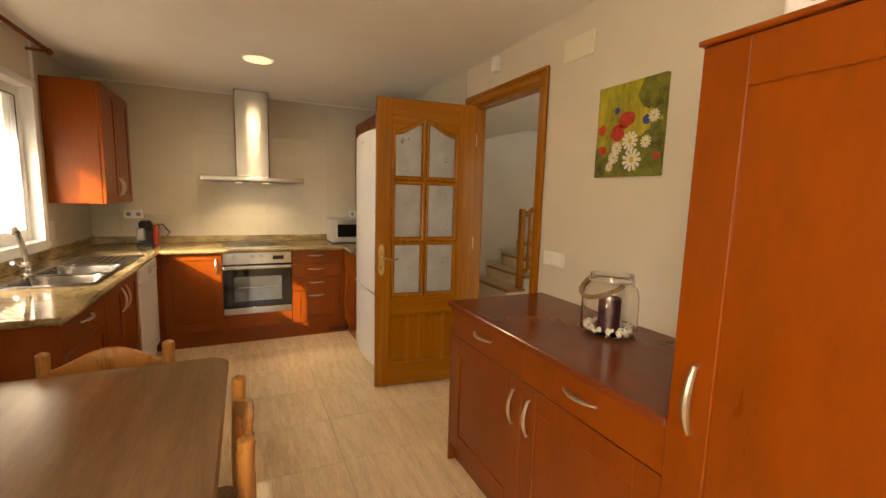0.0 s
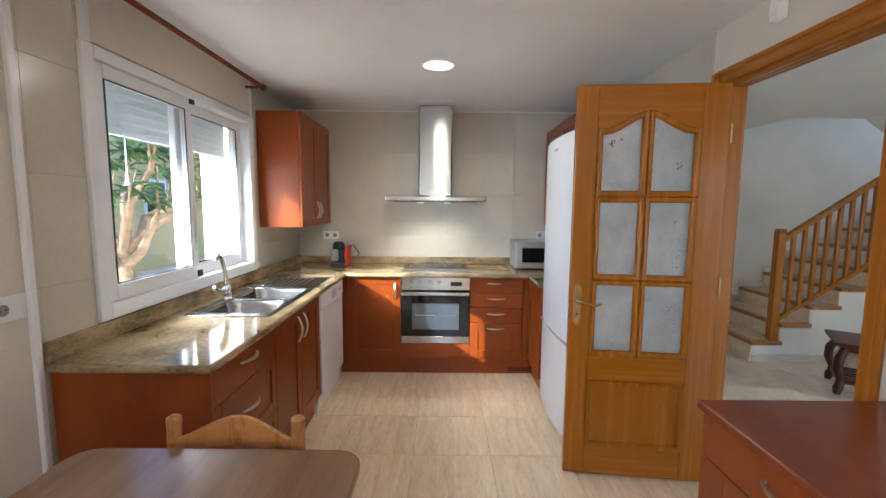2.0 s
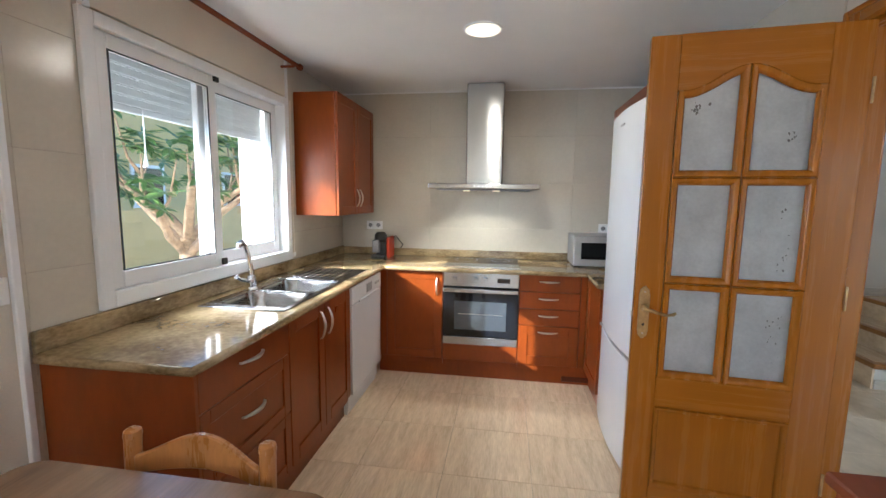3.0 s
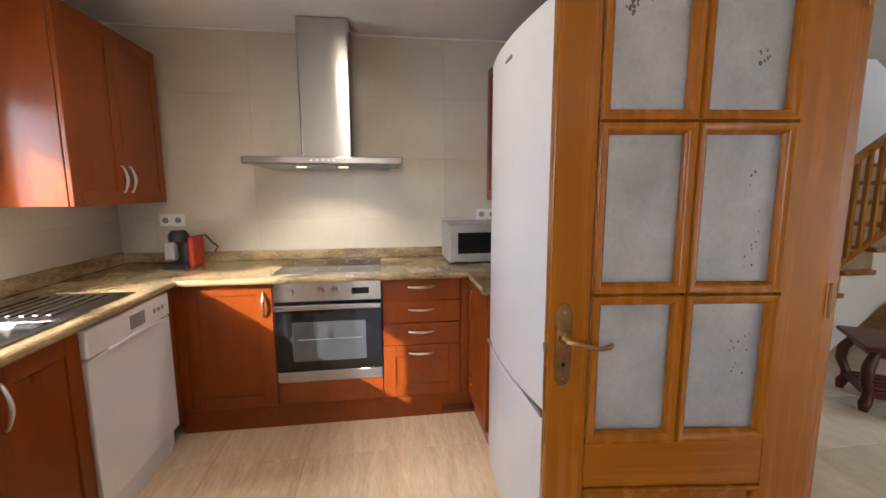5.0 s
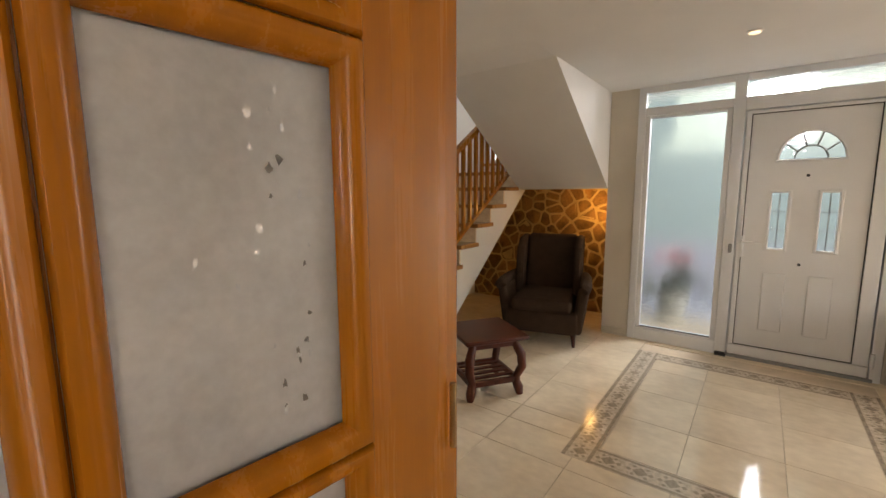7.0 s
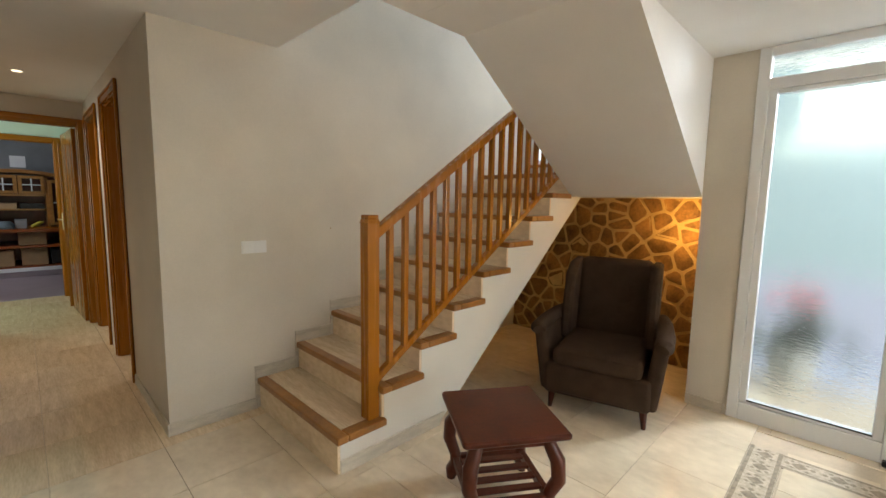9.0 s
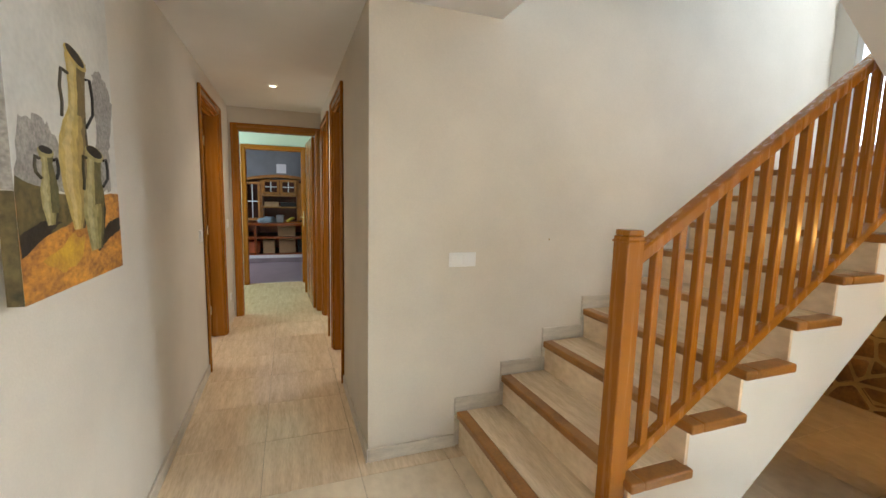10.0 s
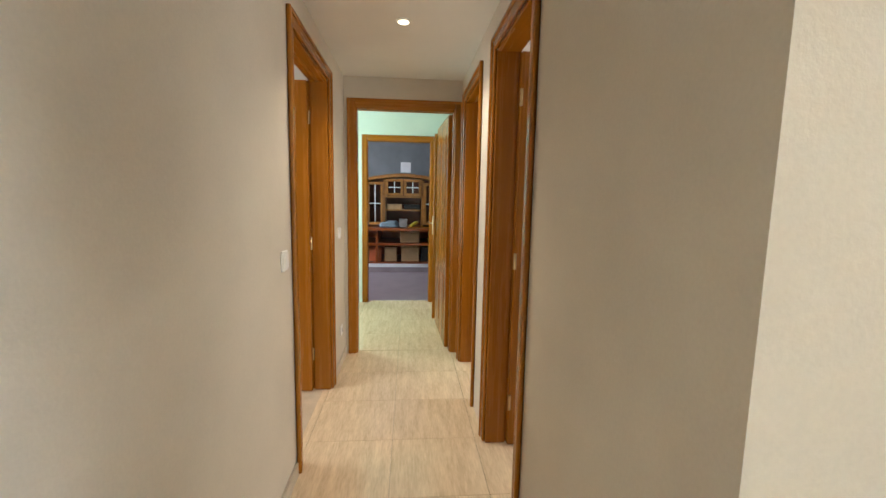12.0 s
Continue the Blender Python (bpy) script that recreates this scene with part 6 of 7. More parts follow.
e = PW / 2
part("painted_ground", blob([(-e, -PH / 2), (e, -PH / 2), (e, -0.237), (0.22, -0.235), (0.1, -0.245), (-0.1, -0.24), (-e, -0.23)], Q), OCHRE, pc)
part("painted_shade", blob(ragged([(-e + 0.003, -0.36), (-0.16, -0.33), (-0.02, -0.31), (0.03, -0.29), (0.02, -0.25), (-0.1, -0.235), (-e + 0.003, -0.20)], 5, 0.004), Q - 0.0003), OLIVE, pc)
part("painted_shade", blob(ragged([(0.10, -0.41), (0.2, -0.375), (e - 0.003, -0.355), (e - 0.003, -0.315), (0.2, -0.325), (0.12, -0.36)], 6, 0.003), Q - 0.0003), INK, pc)
part("painted_shade", blob(ragged([(-e + 0.003, -0.375), (-0.16, -0.33), (-0.10, -0.305), (-0.2, -0.30), (-e + 0.003, -0.325)], 7, 0.003), Q - 0.0005), INK, pc)
part("painted_glow", blob(ragged([(-0.2, -0.40), (-0.05, -0.34), (0.03, -0.36), (0.0, -0.41), (-0.1, -0.44)], 8, 0.008), Q - 0.0004), mat("painted_yellow", (0.55, 0.33, 0.03), 0.55, var=0.4, scale=14, bump=0.3, second=(0.38, 0.17, 0.03)), pc)
part("painted_shadow", blob(ragged([(0.15, -0.23), (0.225, -0.225), (0.235, -0.10), (0.268, -0.02), (0.28, 0.05), (0.25, 0.10), (0.20, 0.135), (0.15, 0.12), (0.135, 0.07), (0.145, -0.02), (0.14, -0.1)], 1, 0.007), Q - 0.0001), SHADOW, pc)
part("painted_shadow", blob(ragged([(-0.29, -0.22), (-0.07, -0.23), (-0.075, -0.12), (-0.12, -0.075), (-0.18, -0.06), (-0.25, -0.075)], 2, 0.008), Q - 0.0001), SHADOW, pc)


def jar(rows, tones, q, seed, tilt, handles):
    """A painted jar of rows (left, right, height): strokes from its lit side to its dark side, a mouth and handles."""
    cuts = (0.0, 0.14, 0.38, 0.60, 0.78, 0.90, 1.0)
    steps = []
    for (l0, r0, z0), (l1, r1, z1) in zip(rows, rows[1:]):
        steps += [(l0 + (l1 - l0) * f, r0 + (r1 - r0) * f, z0 + (z1 - z0) * f) for f in (0, 0.33, 0.67)]
    steps.append(rows[-1])
    r = random.Random(seed)
    lines = [[(l + (w - l) * (c + (r.uniform(-0.05, 0.05) if 0 < c < 1 else 0)) + r.uniform(-0.0012, 0.0012), z) for l, w, z in steps] for c in cuts]
    for k, tone in enumerate((1, 0, 1, 2, 3, 4)):
        part("painted_stroke", blob(lines[k] + lines[k + 1][::-1], q), tones[tone], pc)
    left, right, top = rows[-1]
    neck = [(l + (w - l) * 0.52, z) for l, w, z in steps if z > top - 0.16]
    part("painted_flank", blob(ragged(neck + [(w + 0.0005, z) for l, w, z in reversed(steps) if z > top - 0.16], seed, 0.0015, 2), q - 0.0002), tones[3], pc)
    mx, mw_ = (left + right) / 2, (right - left) / 2
    oval = [(math.cos(k * 0.3927), math.sin(k * 0.3927)) for k in range(16)]
    part("painted_rim", blob([(mx + 1.04 * mw_ * c, top + 0.36 * mw_ * d - tilt * mw_ * c) for c, d in oval], q - 0.0004), tones[1], pc)
    part("painted_mouth", blob([(mx + 0.86 * mw_ * c, top + 0.005 + 0.25 * mw_ * d - tilt * mw_ * c) for c, d in oval], q - 0.0006), INK, pc)
    for side, bulge, z0, z1 in handles:
        def edge(z):
            return min(((w if side > 0 else l) for l, w, h in steps if abs(h - z) < 0.03), key=lambda v: -side * v)
        path = [(edge(z0) - side * 0.004, z0), (edge(z0) + side * bulge * 0.7, z0 + 0.004), (edge(z0) + side * bulge, z0 - 0.35 * (z0 - z1)), (edge(z0) + side * bulge * 0.85, z0 - 0.7 * (z0 - z1)), (edge(z1) - side * 0.003, z1)]
        part("painted_handle", tube([(x, q - 0.0002, z) for x, z in path], 0.0042, 6), INK if side > 0 else tones[4], pc)


jar([(-0.038, 0.024, -0.332), (-0.05, 0.045, -0.30), (-0.08, 0.075, -0.22), (-0.092, 0.085, -0.15), (-0.08, 0.082, -0.09), (-0.055, 0.08, -0.05), (-0.02, 0.08, -0.01), (-0.012, 0.083, 0.03), (-0.012, 0.092, 0.09), (-0.02, 0.104, 0.13)], TONES, Q - 0.0008, 11, 0.22, ((-1, 0.045, 0.078, -0.04), (1, 0.035, 0.086, -0.05)))
jar([(-0.168, -0.126, -0.312), (-0.185, -0.11, -0.27), (-0.19, -0.106, -0.23), (-0.175, -0.115, -0.19), (-0.172, -0.125, -0.165), (-0.188, -0.116, -0.138)], GREEN_TONES, Q - 0.0008, 21, 0.05, ((-1, 0.018, -0.155, -0.2), (1, 0.016, -0.155, -0.2)))
jar([(0.054, 0.13, -0.40), (0.04, 0.15, -0.36), (0.02, 0.172, -0.285), (0.03, 0.165, -0.23), (0.055, 0.15, -0.19), (0.062, 0.155, -0.15), (0.055, 0.178, -0.12)], GREEN_TONES, Q - 0.0020, 31, 0.12, ((-1, 0.022, -0.135, -0.225), (1, 0.026, -0.135, -0.215)))

# ---- garage ----
structure("garage_step_edge", boxes((0.1, 5.1, 13.40, 13.418, 0.09, 0.15)), PVC, "white strip along the garage step", "trim")
structure("garage_step", boxes((0.1, 5.1, 13.42, 14.6, 0.0, 0.13), (0.1, 5.1, 13.40, 13.42, 0.0, 0.088)), GARAGE_FLOOR, "pale raised step along the garage wall", "floor")
hu = thing("dresser", "arched cherry wood dresser with glazed doors", "cabinet")
HY = 13.62
part("base_shelf", boxes((1.3, 4.3, HY - 0.12, 14.55, 0.131, 0.16), (1.3, 4.3, HY - 0.12, 14.55, 0.46, 0.50), (1.3, 4.3, HY - 0.16, 14.55, 0.72, 0.77), (1.3, 4.3, 14.52, 14.55, 0.16, 0.72)), CHERRY, hu)
for x in (1.3, 2.25, 3.22, 4.26):
    part("upright", boxes((x, x + 0.04, HY - 0.1, 14.5, 0.16, 0.46), (x, x + 0.04, HY - 0.1, 14.5, 0.50, 0.72)), CHERRY, hu)
part("back_panel", boxes((1.7, 3.7, 14.40, 14.43, 0.77, 1.66)), DARKWOOD, hu)
for x in (2.02, 2.36, 3.06, 3.40):
    part("post", boxes((x, x + 0.04, HY + 0.3, 14.40, 0.77, 1.62)), OAK_DARK, hu)
part("shelf", boxes((2.40, 3.06, HY + 0.3, 14.40, 1.06, 1.085), (2.40, 3.06, HY + 0.3, 14.40, 1.30, 1.33)), OAK_DARK, hu)
arch = [(2.0 + 1.46 * k / 16, 1.64 + 0.10 * math.sin(math.pi * k / 16)) for k in range(17)]
part("crown", prism(arch + [(x, z - 0.06) for x, z in reversed(arch)], "y", HY + 0.26, 14.40, 0.004), OAK_DARK, hu)
for a, b, z0, z1 in ((2.40, 2.725, 1.335, 1.64), (2.735, 3.06, 1.335, 1.64), (2.06, 2.36, 0.80, 1.58), (3.10, 3.40, 0.80, 1.58)):
    d = part("door", boxes((a, a + 0.05, HY + 0.275, HY + 0.3, z0, z1), (b - 0.05, b, HY + 0.275, HY + 0.3, z0, z1), (a + 0.05, b - 0.05, HY + 0.275, HY + 0.3, z0, z0 + 0.05), (a + 0.05, b - 0.05, HY + 0.275, HY + 0.3, z1 - 0.05, z1), bevel=0.004), OAK_DARK, hu)
    part("glazing_bar", boxes(((a + b) / 2 - 0.008, (a + b) / 2 + 0.008, HY + 0.28, HY + 0.295, z0 + 0.05, z1 - 0.05), (a + 0.05, b - 0.05, HY + 0.282, HY + 0.294, (z0 + z1) / 2 - 0.008, (z0 + z1) / 2 + 0.008)), PAPER, d)
solid("paper_sheet", boxes((2.66, 2.86, 14.592, 14.598, 1.80, 2.0)), PAPER, "white square notice on the dark garage wall", "notice")


def box_thing(name, label, cat, x0, x1, y0, y1, z0, z1, m_):
    ob = thing(name, label, cat)
    part("body", boxes((x0, x1, y0, y1, z0, z1), bevel=0.008), m_, ob)
    part("rim", boxes((x0 - 0.004, x1 + 0.004, y0 - 0.004, y1 + 0.004, z1, z1 + 0.02), bevel=0.003), m_, ob)


box_thing("storage_box", "orange plastic box on the lower dresser shelf", "box", 2.12, 2.34, 13.62, 13.9, 0.161, 0.38, ORANGE)
box_thing("cardboard_box", "brown cardboard box on the lower dresser shelf", "box", 2.40, 2.62, 13.60, 13.9, 0.161, 0.40, CARD)
box_thing("cardboard_box", "brown cardboard box on the dresser shelf", "box", 2.70, 3.02, 13.62, 13.9, 0.161, 0.42, CARD)
box_thing("cardboard_box", "tall brown cardboard box on the middle shelf", "box", 2.68, 3.02, 13.62, 13.9, 0.501, 0.68, CARD)
box_thing("storage_box", "black plastic box on the lower dresser shelf", "box", 3.06, 3.20, 13.62, 13.9, 0.161, 0.40, BLACK)
box_thing("cardboard_box", "flat cardboard box on the upper dresser shelf", "box", 2.42, 2.70, 13.96, 14.2, 1.086, 1.16, CARD)
box_thing("storage_box", "flat black box on the upper dresser shelf", "box", 2.74, 3.04, 13.96, 14.2, 1.086, 1.15, BLACK)
box_thing("storage_box", "small grey box on the dresser worktop", "box", 2.66, 2.80, 13.62, 13.8, 0.771, 0.90, GREYPLASTIC)
bm = bmesh.new()
bmesh.ops.create_icosphere(bm, subdivisions=3, radius=0.2)
for v in bm.verts:
    n_ = noise.noise(v.co * 9) * 0.06 + noise.noise(v.co * 22) * 0.025
    v.co = Vector((2.50 + v.co.x * (1 + n_ * 6) * 0.9, 13.66 + v.co.y * 0.6, max(0.772, 0.80 + v.co.z * 0.45 * (1 + n_ * 8))))
solid("crumpled_cloth", bm, CLOTH_BLUE, "crumpled grey blue cloth on the dresser", "cloth", smooth=True)
solid("yellow_bottle", tube([(2.86, 13.62, 0.80), (2.96, 13.66, 0.86), (3.0, 13.68, 0.87)], [0.028, 0.028, 0.012], 10), YELLOW, "yellow plastic bottle lying on the dresser", "bottle", smooth=True)
solid("wooden_pole", tube([(2.82, 13.52, 0.783), (3.4, 13.56, 0.783)], 0.011, 8), OAK, "thin wooden pole lying on the dresser", "pole")

# ---- garden outside the kitchen window ----
tr = thing("garden_tree", "small broad leaved tree with twisting limbs", "tree")
TX0, TY0 = -3.15, 6.95
trunk = [(TX0, TY0, -0.1), (TX0 + 0.04, TY0 - 0.03, 0.3), (TX0 - 0.02, TY0 + 0.02, 0.62), (TX0 + 0.02, TY0, 0.85)]
part("trunk", tube(trunk, [0.14, 0.11, 0.10, 0.09], 12), BARK, tr, smooth=True)
rng = random.Random(12)
tips = []
for k in range(8):
    a = k * 0.785 + rng.uniform(-0.25, 0.25)
    L = rng.uniform(0.75, 1.15)
    base = Vector(trunk[2 + k % 2])
    pts = [base]
    for f in (0.25, 0.5, 0.75, 1.0):
        pts.append(base + Vector((math.cos(a) * L * f + rng.uniform(-0.09, 0.09), math.sin(a) * L * f + rng.uniform(-0.09, 0.09), (0.75 + 0.5 * rng.random()) * f * L + 0.12 * f)))
    limb = part("limb", tube(pts, [0.065, 0.055, 0.042, 0.03, 0.014], 9), BARK, tr, smooth=True)
    for j in (2, 3, 4):
        b2 = a + rng.uniform(-1.3, 1.3)
        twig = [pts[j], pts[j] + Vector((math.cos(b2) * 0.22, math.sin(b2) * 0.22, 0.16)), pts[j] + Vector((math.cos(b2) * 0.42, math.sin(b2) * 0.42, 0.42 + 0.2 * rng.random()))]
        part("twig", tube(twig, [0.022, 0.016, 0.007], 6), BARK, limb, smooth=True)
        tips += twig[1:]


def rosettes(points, seed):
    """Whorls of long drooping leaves round the twig ends."""
    r = random.Random(seed)
    bm = bmesh.new()
    for p in points:
        for _ in range(3):
            c = p + Vector((r.gauss(0, 0.12), r.gauss(0, 0.12), r.gauss(0.05, 0.11)))
            for k in range(r.randint(7, 11)):
                s = r.uniform(0.07, 0.13)
                m = Matrix.Translation(c) @ Euler((r.uniform(-0.3, 0.3), r.uniform(-0.2, 0.9), k * 0.75 + r.uniform(-0.3, 0.3)), "ZYX").to_matrix().to_4x4()
                row = ((0.0, 0.0, 0.0), (0.5 * s, 0.24 * s, 0.05 * s), (1.3 * s, 0.30 * s, 0.0), (2.0 * s, 0.0, -0.25 * s), (1.3 * s, -0.30 * s, 0.0), (0.5 * s, -0.24 * s, 0.05 * s))
                bm.faces.new([bm.verts.new(m @ Vector(q)) for q in row])
    return bm


part("crown", rosettes(tips, 7), LEAF, tr)
hs = thing("neighbour_house", "pale yellow rendered house beyond the garden", "house")
part("wall", boxes((-10.5, -10.0, 3, 24, -0.1, 5.5)), HOUSE_YELLOW, hs)
part("roof", prism([(-13.5, 5.5), (-9.6, 5.5), (-11.5, 6.9)], "y", 2.7, 24.3), ORANGE, hs)
for wy in (5, 9, 13, 17):
    w_ = part("window", boxes((-10.0, -9.94, wy, wy + 1.2, 1.0, 2.3)), PVC, hs)
    part("pane", boxes((-9.94, -9.93, wy + 0.1, wy + 1.1, 1.1, 2.2)), BLACK_GLASS, w_)
structure("window_reveal", boxes((LX - 0.373, LX - 0.252, W1 + 0.002, 7.0, -0.098, 3.0)), HOUSE_WHITE, "sunlit white rendered window reveal outside", "wall")
structure("garden_fence", boxes((-6.1, -6.0, -3, 14, -0.1, 1.1)), HOUSE_YELLOW, "low cream garden wall", "wall")
structure("terrace", boxes((-5.9, -0.83, -3, 14, -0.099, -0.08)), PAVING, "pale paved terrace", "pavement")

# ---- tiles and stones, piece by piece ----
def piece(name, data, parent, at, turn=0.0):
    o = new(name, data)
    o.parent = parent
    o.location = at
    if turn:
        o.rotation_euler = (0, 0, turn)
    return o


tile_shapes = {}


def tile_mesh(w, d, h, material, axis="z"):
    """A bevelled tile, shared by all of one size; its face lies at 0 of the axis."""
    key = (round(w, 3), round(d, 3), material.name, axis)
    if key not in tile_shapes:
        r = {"z": (0, w, 0, d, -h, 0), "y": (0, w, 0, h, 0, d), "x": (0, h, 0, w, 0, d), "X": (-h, 0, 0, w, 0, d)}[axis]
        tile_shapes[key] = mesh("tile", boxes(r, bevel=0.0012 if axis == "z" else 0.0006), material)
    return tile_shapes[key]


def lay(x0, x1, y0, y1, xs, ys, size, material=FLOOR_TILE, gap=0.0022):
    """Floor tiles on a grid that passes through xs, ys, cut at the edges of the field."""
    i0, i1 = math.floor((x0 - xs) / size), math.ceil((x1 - xs) / size)
    j0, j1 = math.floor((y0 - ys) / size), math.ceil((y1 - ys) / size)
    for i in range(i0, i1):
        for j in range(j0, j1):
            a, b = max(x0, xs + i * size), min(x1, xs + (i + 1) * size)
            c, d = max(y0, ys + j * size), min(y1, ys + (j + 1) * size)
            if b - a > 0.02 and d - c > 0.02:
                piece("tile", tile_mesh(b - a - gap, d - c - gap, 0.006, material), floor, (a, c, 0.0))


lay(LX, 2.255, -1.0, WY, 0.665, 4.07, 0.45)
lay(2.255, 3.92, 1.0, 6.447, 2.30, 3.747, 0.45, HALL_TILE)
lay(2.255, 3.92, 6.447, 9.6, 2.30, 3.747, 0.45)
lay(3.92, 5.58, 4.26, SY, 2.30, 3.747, 0.45, HALL_TILE)
lay(5.58, 6.5, 4.26, SY, 2.30, 3.747, 0.45, HALL_TILE)
lay(3.92, 5.60, 2.95, 4.10, 3.92, 3.747, 0.42, HALL_TILE)
lay(5.76, 5.85, 0.0, 4.26, 5.76, 3.747, 0.45, HALL_TILE)
lay(2.255 + 1.665, 5.76, 0.0, 2.80, 2.30, 3.747, 0.45, HALL_TILE)
lay(1.3, 2.255, 9.64, 11.3, 2.30, 3.747, 0.45)
lay(2.255, 3.5, 9.6, 11.36, 2.30, 3.747, 0.45)

# decorative band in front of the door
band = thing("floor_border", "inlaid decorative mosaic border in the hall floor", "floor border", kind="structure")
BX0, BX1, BY0, BY1, BW = 3.76, 5.76, 2.80, 4.26, 0.155
short = tile_mesh(0.298, BW - 0.004, 0.006, BAND)
tall = tile_mesh(BW - 0.004, 0.298, 0.006, BAND)


def ornament(w, d):
    bm = bmesh.new()
    def diamond(cx, cy, r, s=1.0):
        bm.faces.new([bm.verts.new((cx + dx * r, cy + dy * r * s, 0.0007)) for dx, dy in ((1, 0), (0, 1), (-1, 0), (0, -1))])
    def bar(x0, x1, y0, y1):
        bm.faces.new([bm.verts.new(p) for p in ((x0, y0, 0.0007), (x1, y0, 0.0007), (x1, y1, 0.0007), (x0, y1, 0.0007))])
    bar(0, w, 0.004, 0.022) if w > d else bar(0.004, 0.022, 0, d)
    bar(0, w, d - 0.022, d - 0.004) if w > d else bar(w - 0.022, w - 0.004, 0, d)
    for f in (0.25, 0.75):
        cx, cy = (w * f, d / 2) if w > d else (w / 2, d * f)
        diamond(cx, cy, 0.036)
        for dx, dy in ((0.05, 0), (-0.05, 0)):
            diamond(cx + (dx if w > d else dy), cy + (dy if w > d else dx), 0.014)
        for s in (-1, 1):
            diamond(cx + 0.034 * s, cy + 0.03, 0.011)
            diamond(cx + 0.034 * s, cy - 0.03, 0.011)
    return mesh("ornament", bm, BAND_DARK)


orn_short, orn_tall = ornament(0.298, BW - 0.004), ornament(BW - 0.004, 0.298)
k = 0
while BX0 + 0.3 * (k + 1) <= BX1 + 0.001:
    for y in (BY0 + 0.002, BY1 - BW + 0.002):
        t = piece("border_tile", short, band, (BX0 + 0.3 * k, y, 0.001))
        piece("ornament", orn_short, t, (0, 0, 0))
    k += 1
k = 0
while BY0 + BW + 0.3 * (k + 1) <= BY1 - BW + 0.08:
    for x in (BX0 + 0.002, BX1 - 0.2 - BW + 0.002):
        t = piece("border_tile", tall, band, (x, BY0 + BW + 0.287 * k, 0.001))
        piece("ornament", orn_tall, t, (0, 0, 0))
    k += 1

# cream wall tiles
wall_hood_ob = bpy.data.objects["wall_hood"]
wall_window_ob = bpy.data.objects["wall_window"]
wall_hall_ob = bpy.data.objects["wall_hall"]


def tile_wall(parent, axis, face, u0, u1, z0, z1, us, w, holes=()):
    zs = 1.146 - 0.396 * 3
    for j in range(7):
        for i in range(-3, 12):
            a, b = max(u0, us + i * w), min(u1, us + (i + 1) * w)
            c, d = max(z0, zs + 0.396 * j), min(z1, zs + 0.396 * (j + 1))
            if b - a < 0.015 or d - c < 0.015:
                continue
            if any(a >= h[0] - 0.001 and b <= h[1] + 0.001 and c >= h[2] - 0.001 and d <= h[3] + 0.001 for h in holes):
                continue
            data = tile_mesh(b - a - 0.0007, d - c - 0.0007, 0.007, WALL_TILE, axis)
            at = {"y": (a, face, c), "x": (face, a, c), "X": (face, a, c)}[axis]
            piece("tile", data, parent, at)


tile_wall(wall_hood_ob, "y", WY, LX, WX - 0.008, 0.86, CK, 0.26, 0.62)
tile_wall(wall_window_ob, "X", LX, 3.18, W0, 0.0, CK, 2.60, 0.60)
tile_wall(wall_window_ob, "X", LX, W1, WY, 0.0, CK, W1, 0.60)
tile_wall(wall_window_ob, "X", LX, W0, W1, 0.0, WZ0, W0, 0.60)
tile_wall(wall_hall_ob, "x", WX - 0.007, 3.99, WY, 0.0, CK, 3.99, 0.62)


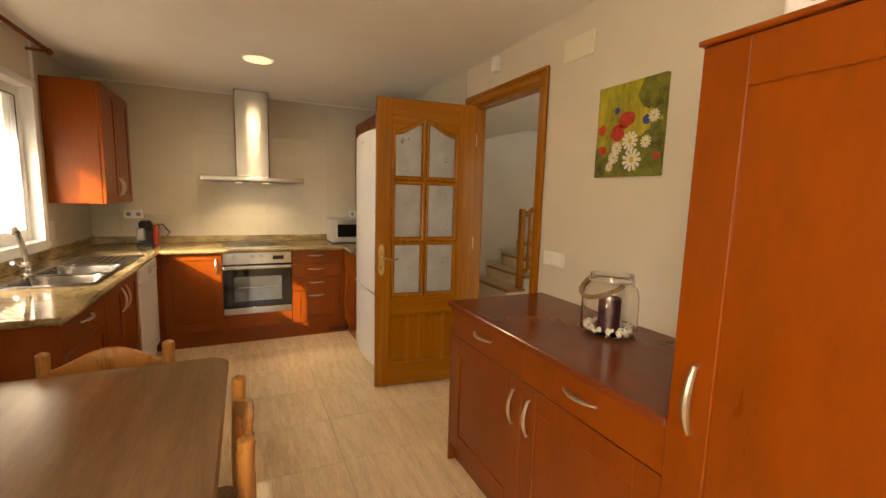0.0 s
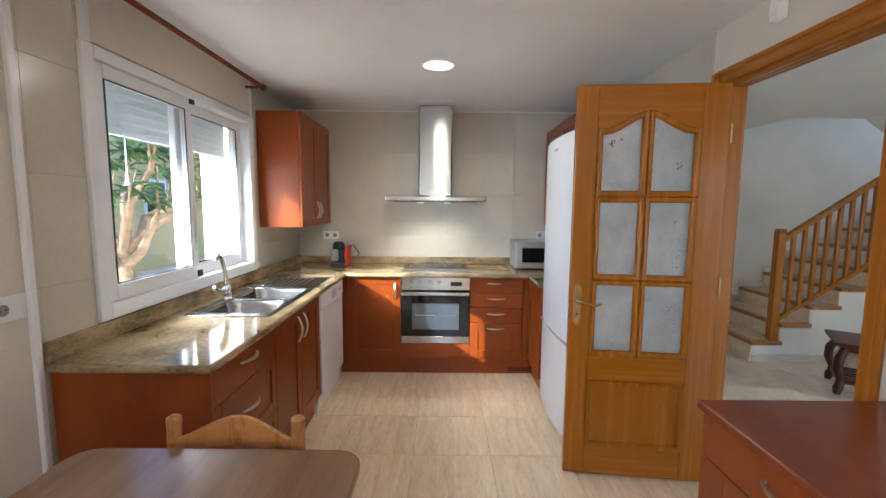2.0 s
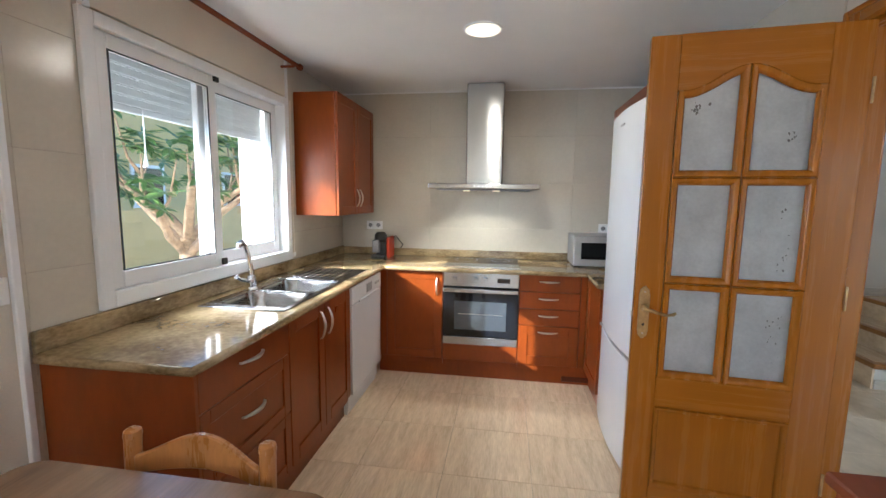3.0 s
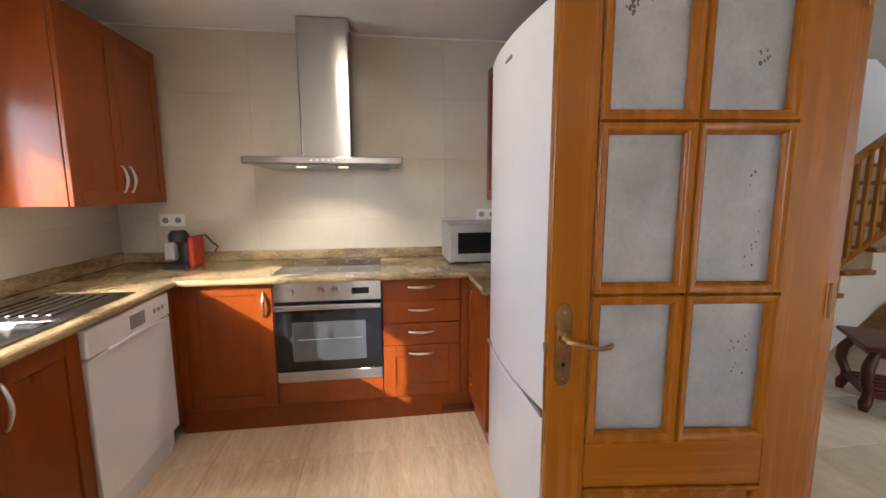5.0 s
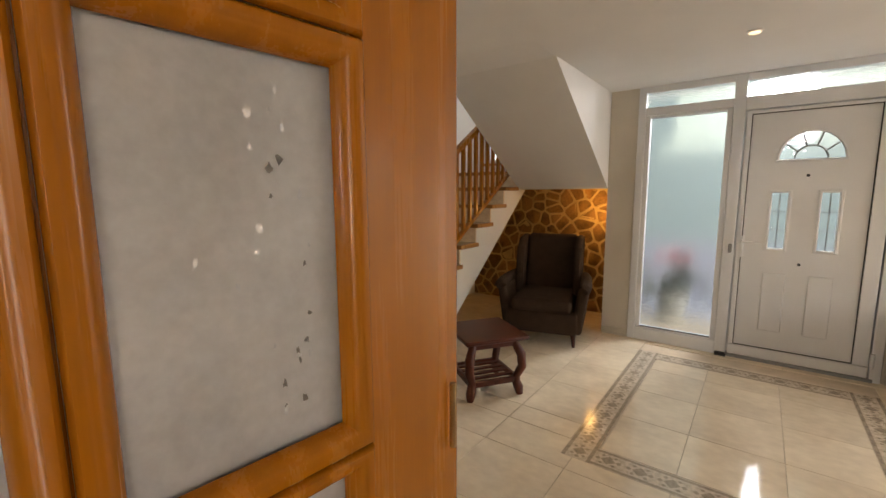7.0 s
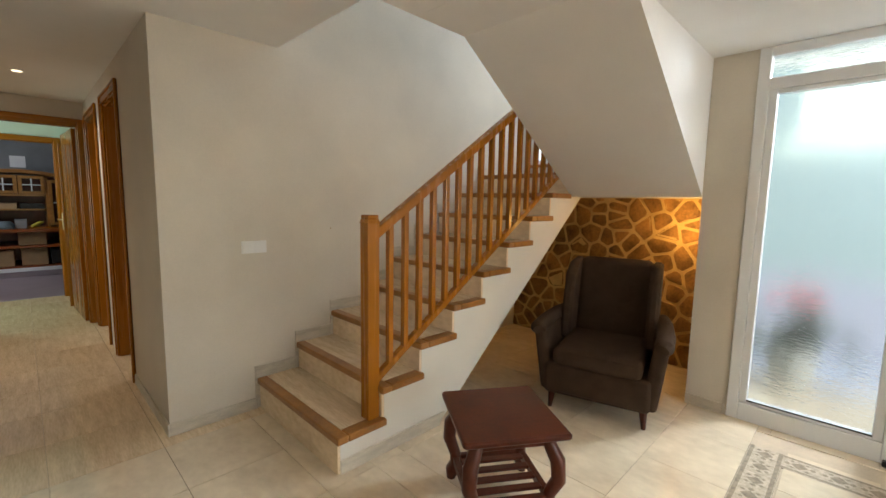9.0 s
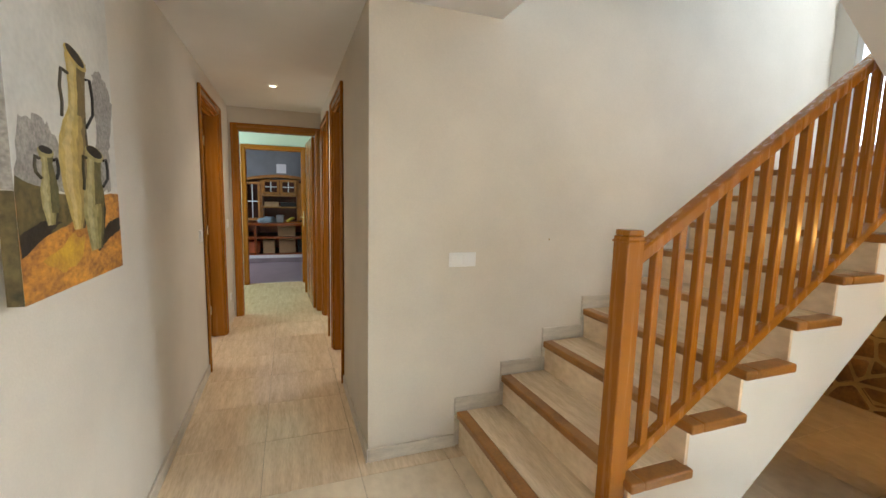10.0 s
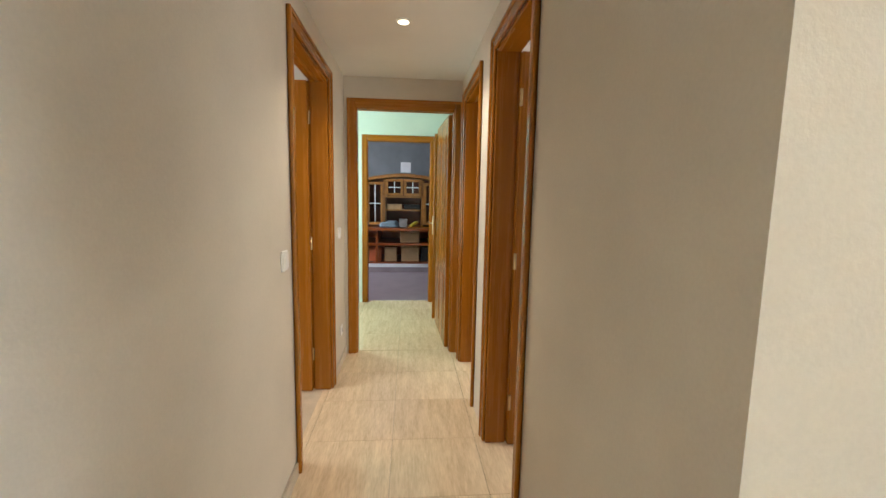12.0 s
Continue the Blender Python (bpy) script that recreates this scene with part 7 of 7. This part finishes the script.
# rubble stones: cells round scattered seeds, drawn in a little
def clip(poly, px, pz, nx, nz):
    out = []
    for k, (x, z) in enumerate(poly):
        x2, z2 = poly[(k + 1) % len(poly)]
        d, d2 = (x - px) * nx + (z - pz) * nz, (x2 - px) * nx + (z2 - pz) * nz
        if d <= 0:
            out.append((x, z))
        if d * d2 < 0:
            f = d / (d - d2)
            out.append((x + (x2 - x) * f, z + (z2 - z) * f))
    return out


rng = random.Random(21)
seeds = [(4.62 + 0.155 * i + rng.uniform(-0.09, 0.09) + 0.07 * (j % 2), 0.02 + 0.145 * j + rng.uniform(-0.07, 0.07)) for i in range(14) for j in range(11)]
for k, (sx, sz) in enumerate(seeds):
    poly = [(4.674, 0.004), (SY - 0.004, 0.004), (SY - 0.004, 1.382), (4.674, 1.382)]
    for j, (ox, oz) in enumerate(seeds):
        if j != k and abs(ox - sx) < 0.6 and abs(oz - sz) < 0.6:
            d = math.hypot(ox - sx, oz - sz)
            nx, nz = (ox - sx) / d, (oz - sz) / d
            poly = clip(poly, (sx + ox) / 2 - nx * 0.011, (sz + oz) / 2 - nz * 0.011, nx, nz)
            if len(poly) < 3:
                break
    if len(poly) < 3:
        continue
    cx, cz = sum(p[0] for p in poly) / len(poly), sum(p[1] for p in poly) / len(poly)
    if max(math.hypot(p[0] - cx, p[1] - cz) for p in poly) < 0.04:
        continue
    # corners worn round by cutting each one twice
    soft = []
    for i, p in enumerate(poly):
        q, r = poly[i - 1], poly[(i + 1) % len(poly)]
        soft += [(p[0] + (q[0] - p[0]) * 0.13, p[1] + (q[1] - p[1]) * 0.13), (p[0] + (r[0] - p[0]) * 0.13, p[1] + (r[1] - p[1]) * 0.13)]
    proud = rng.uniform(0.004, 0.011)
    bm = bmesh.new()
    back = [bm.verts.new((0.0, x - cx, z - cz)) for x, z in soft]
    edge = [bm.verts.new((-proud * 0.7, (x - cx) * 0.98, (z - cz) * 0.98)) for x, z in soft]
    face = [bm.verts.new((-proud + rng.uniform(-0.004, 0.004), (x - cx) * 0.90, (z - cz) * 0.90)) for x, z in soft]
    n = len(soft)
    for a, b in ((back, edge), (edge, face)):
        for i in range(n):
            bm.faces.new((a[i], a[(i + 1) % n], b[(i + 1) % n], b[i]))
    bm.faces.new(face)
    bmesh.ops.recalc_face_normals(bm, faces=bm.faces)
    piece("stone", mesh("stone", bm, STONE, True), sw, (6.502, cx, cz))
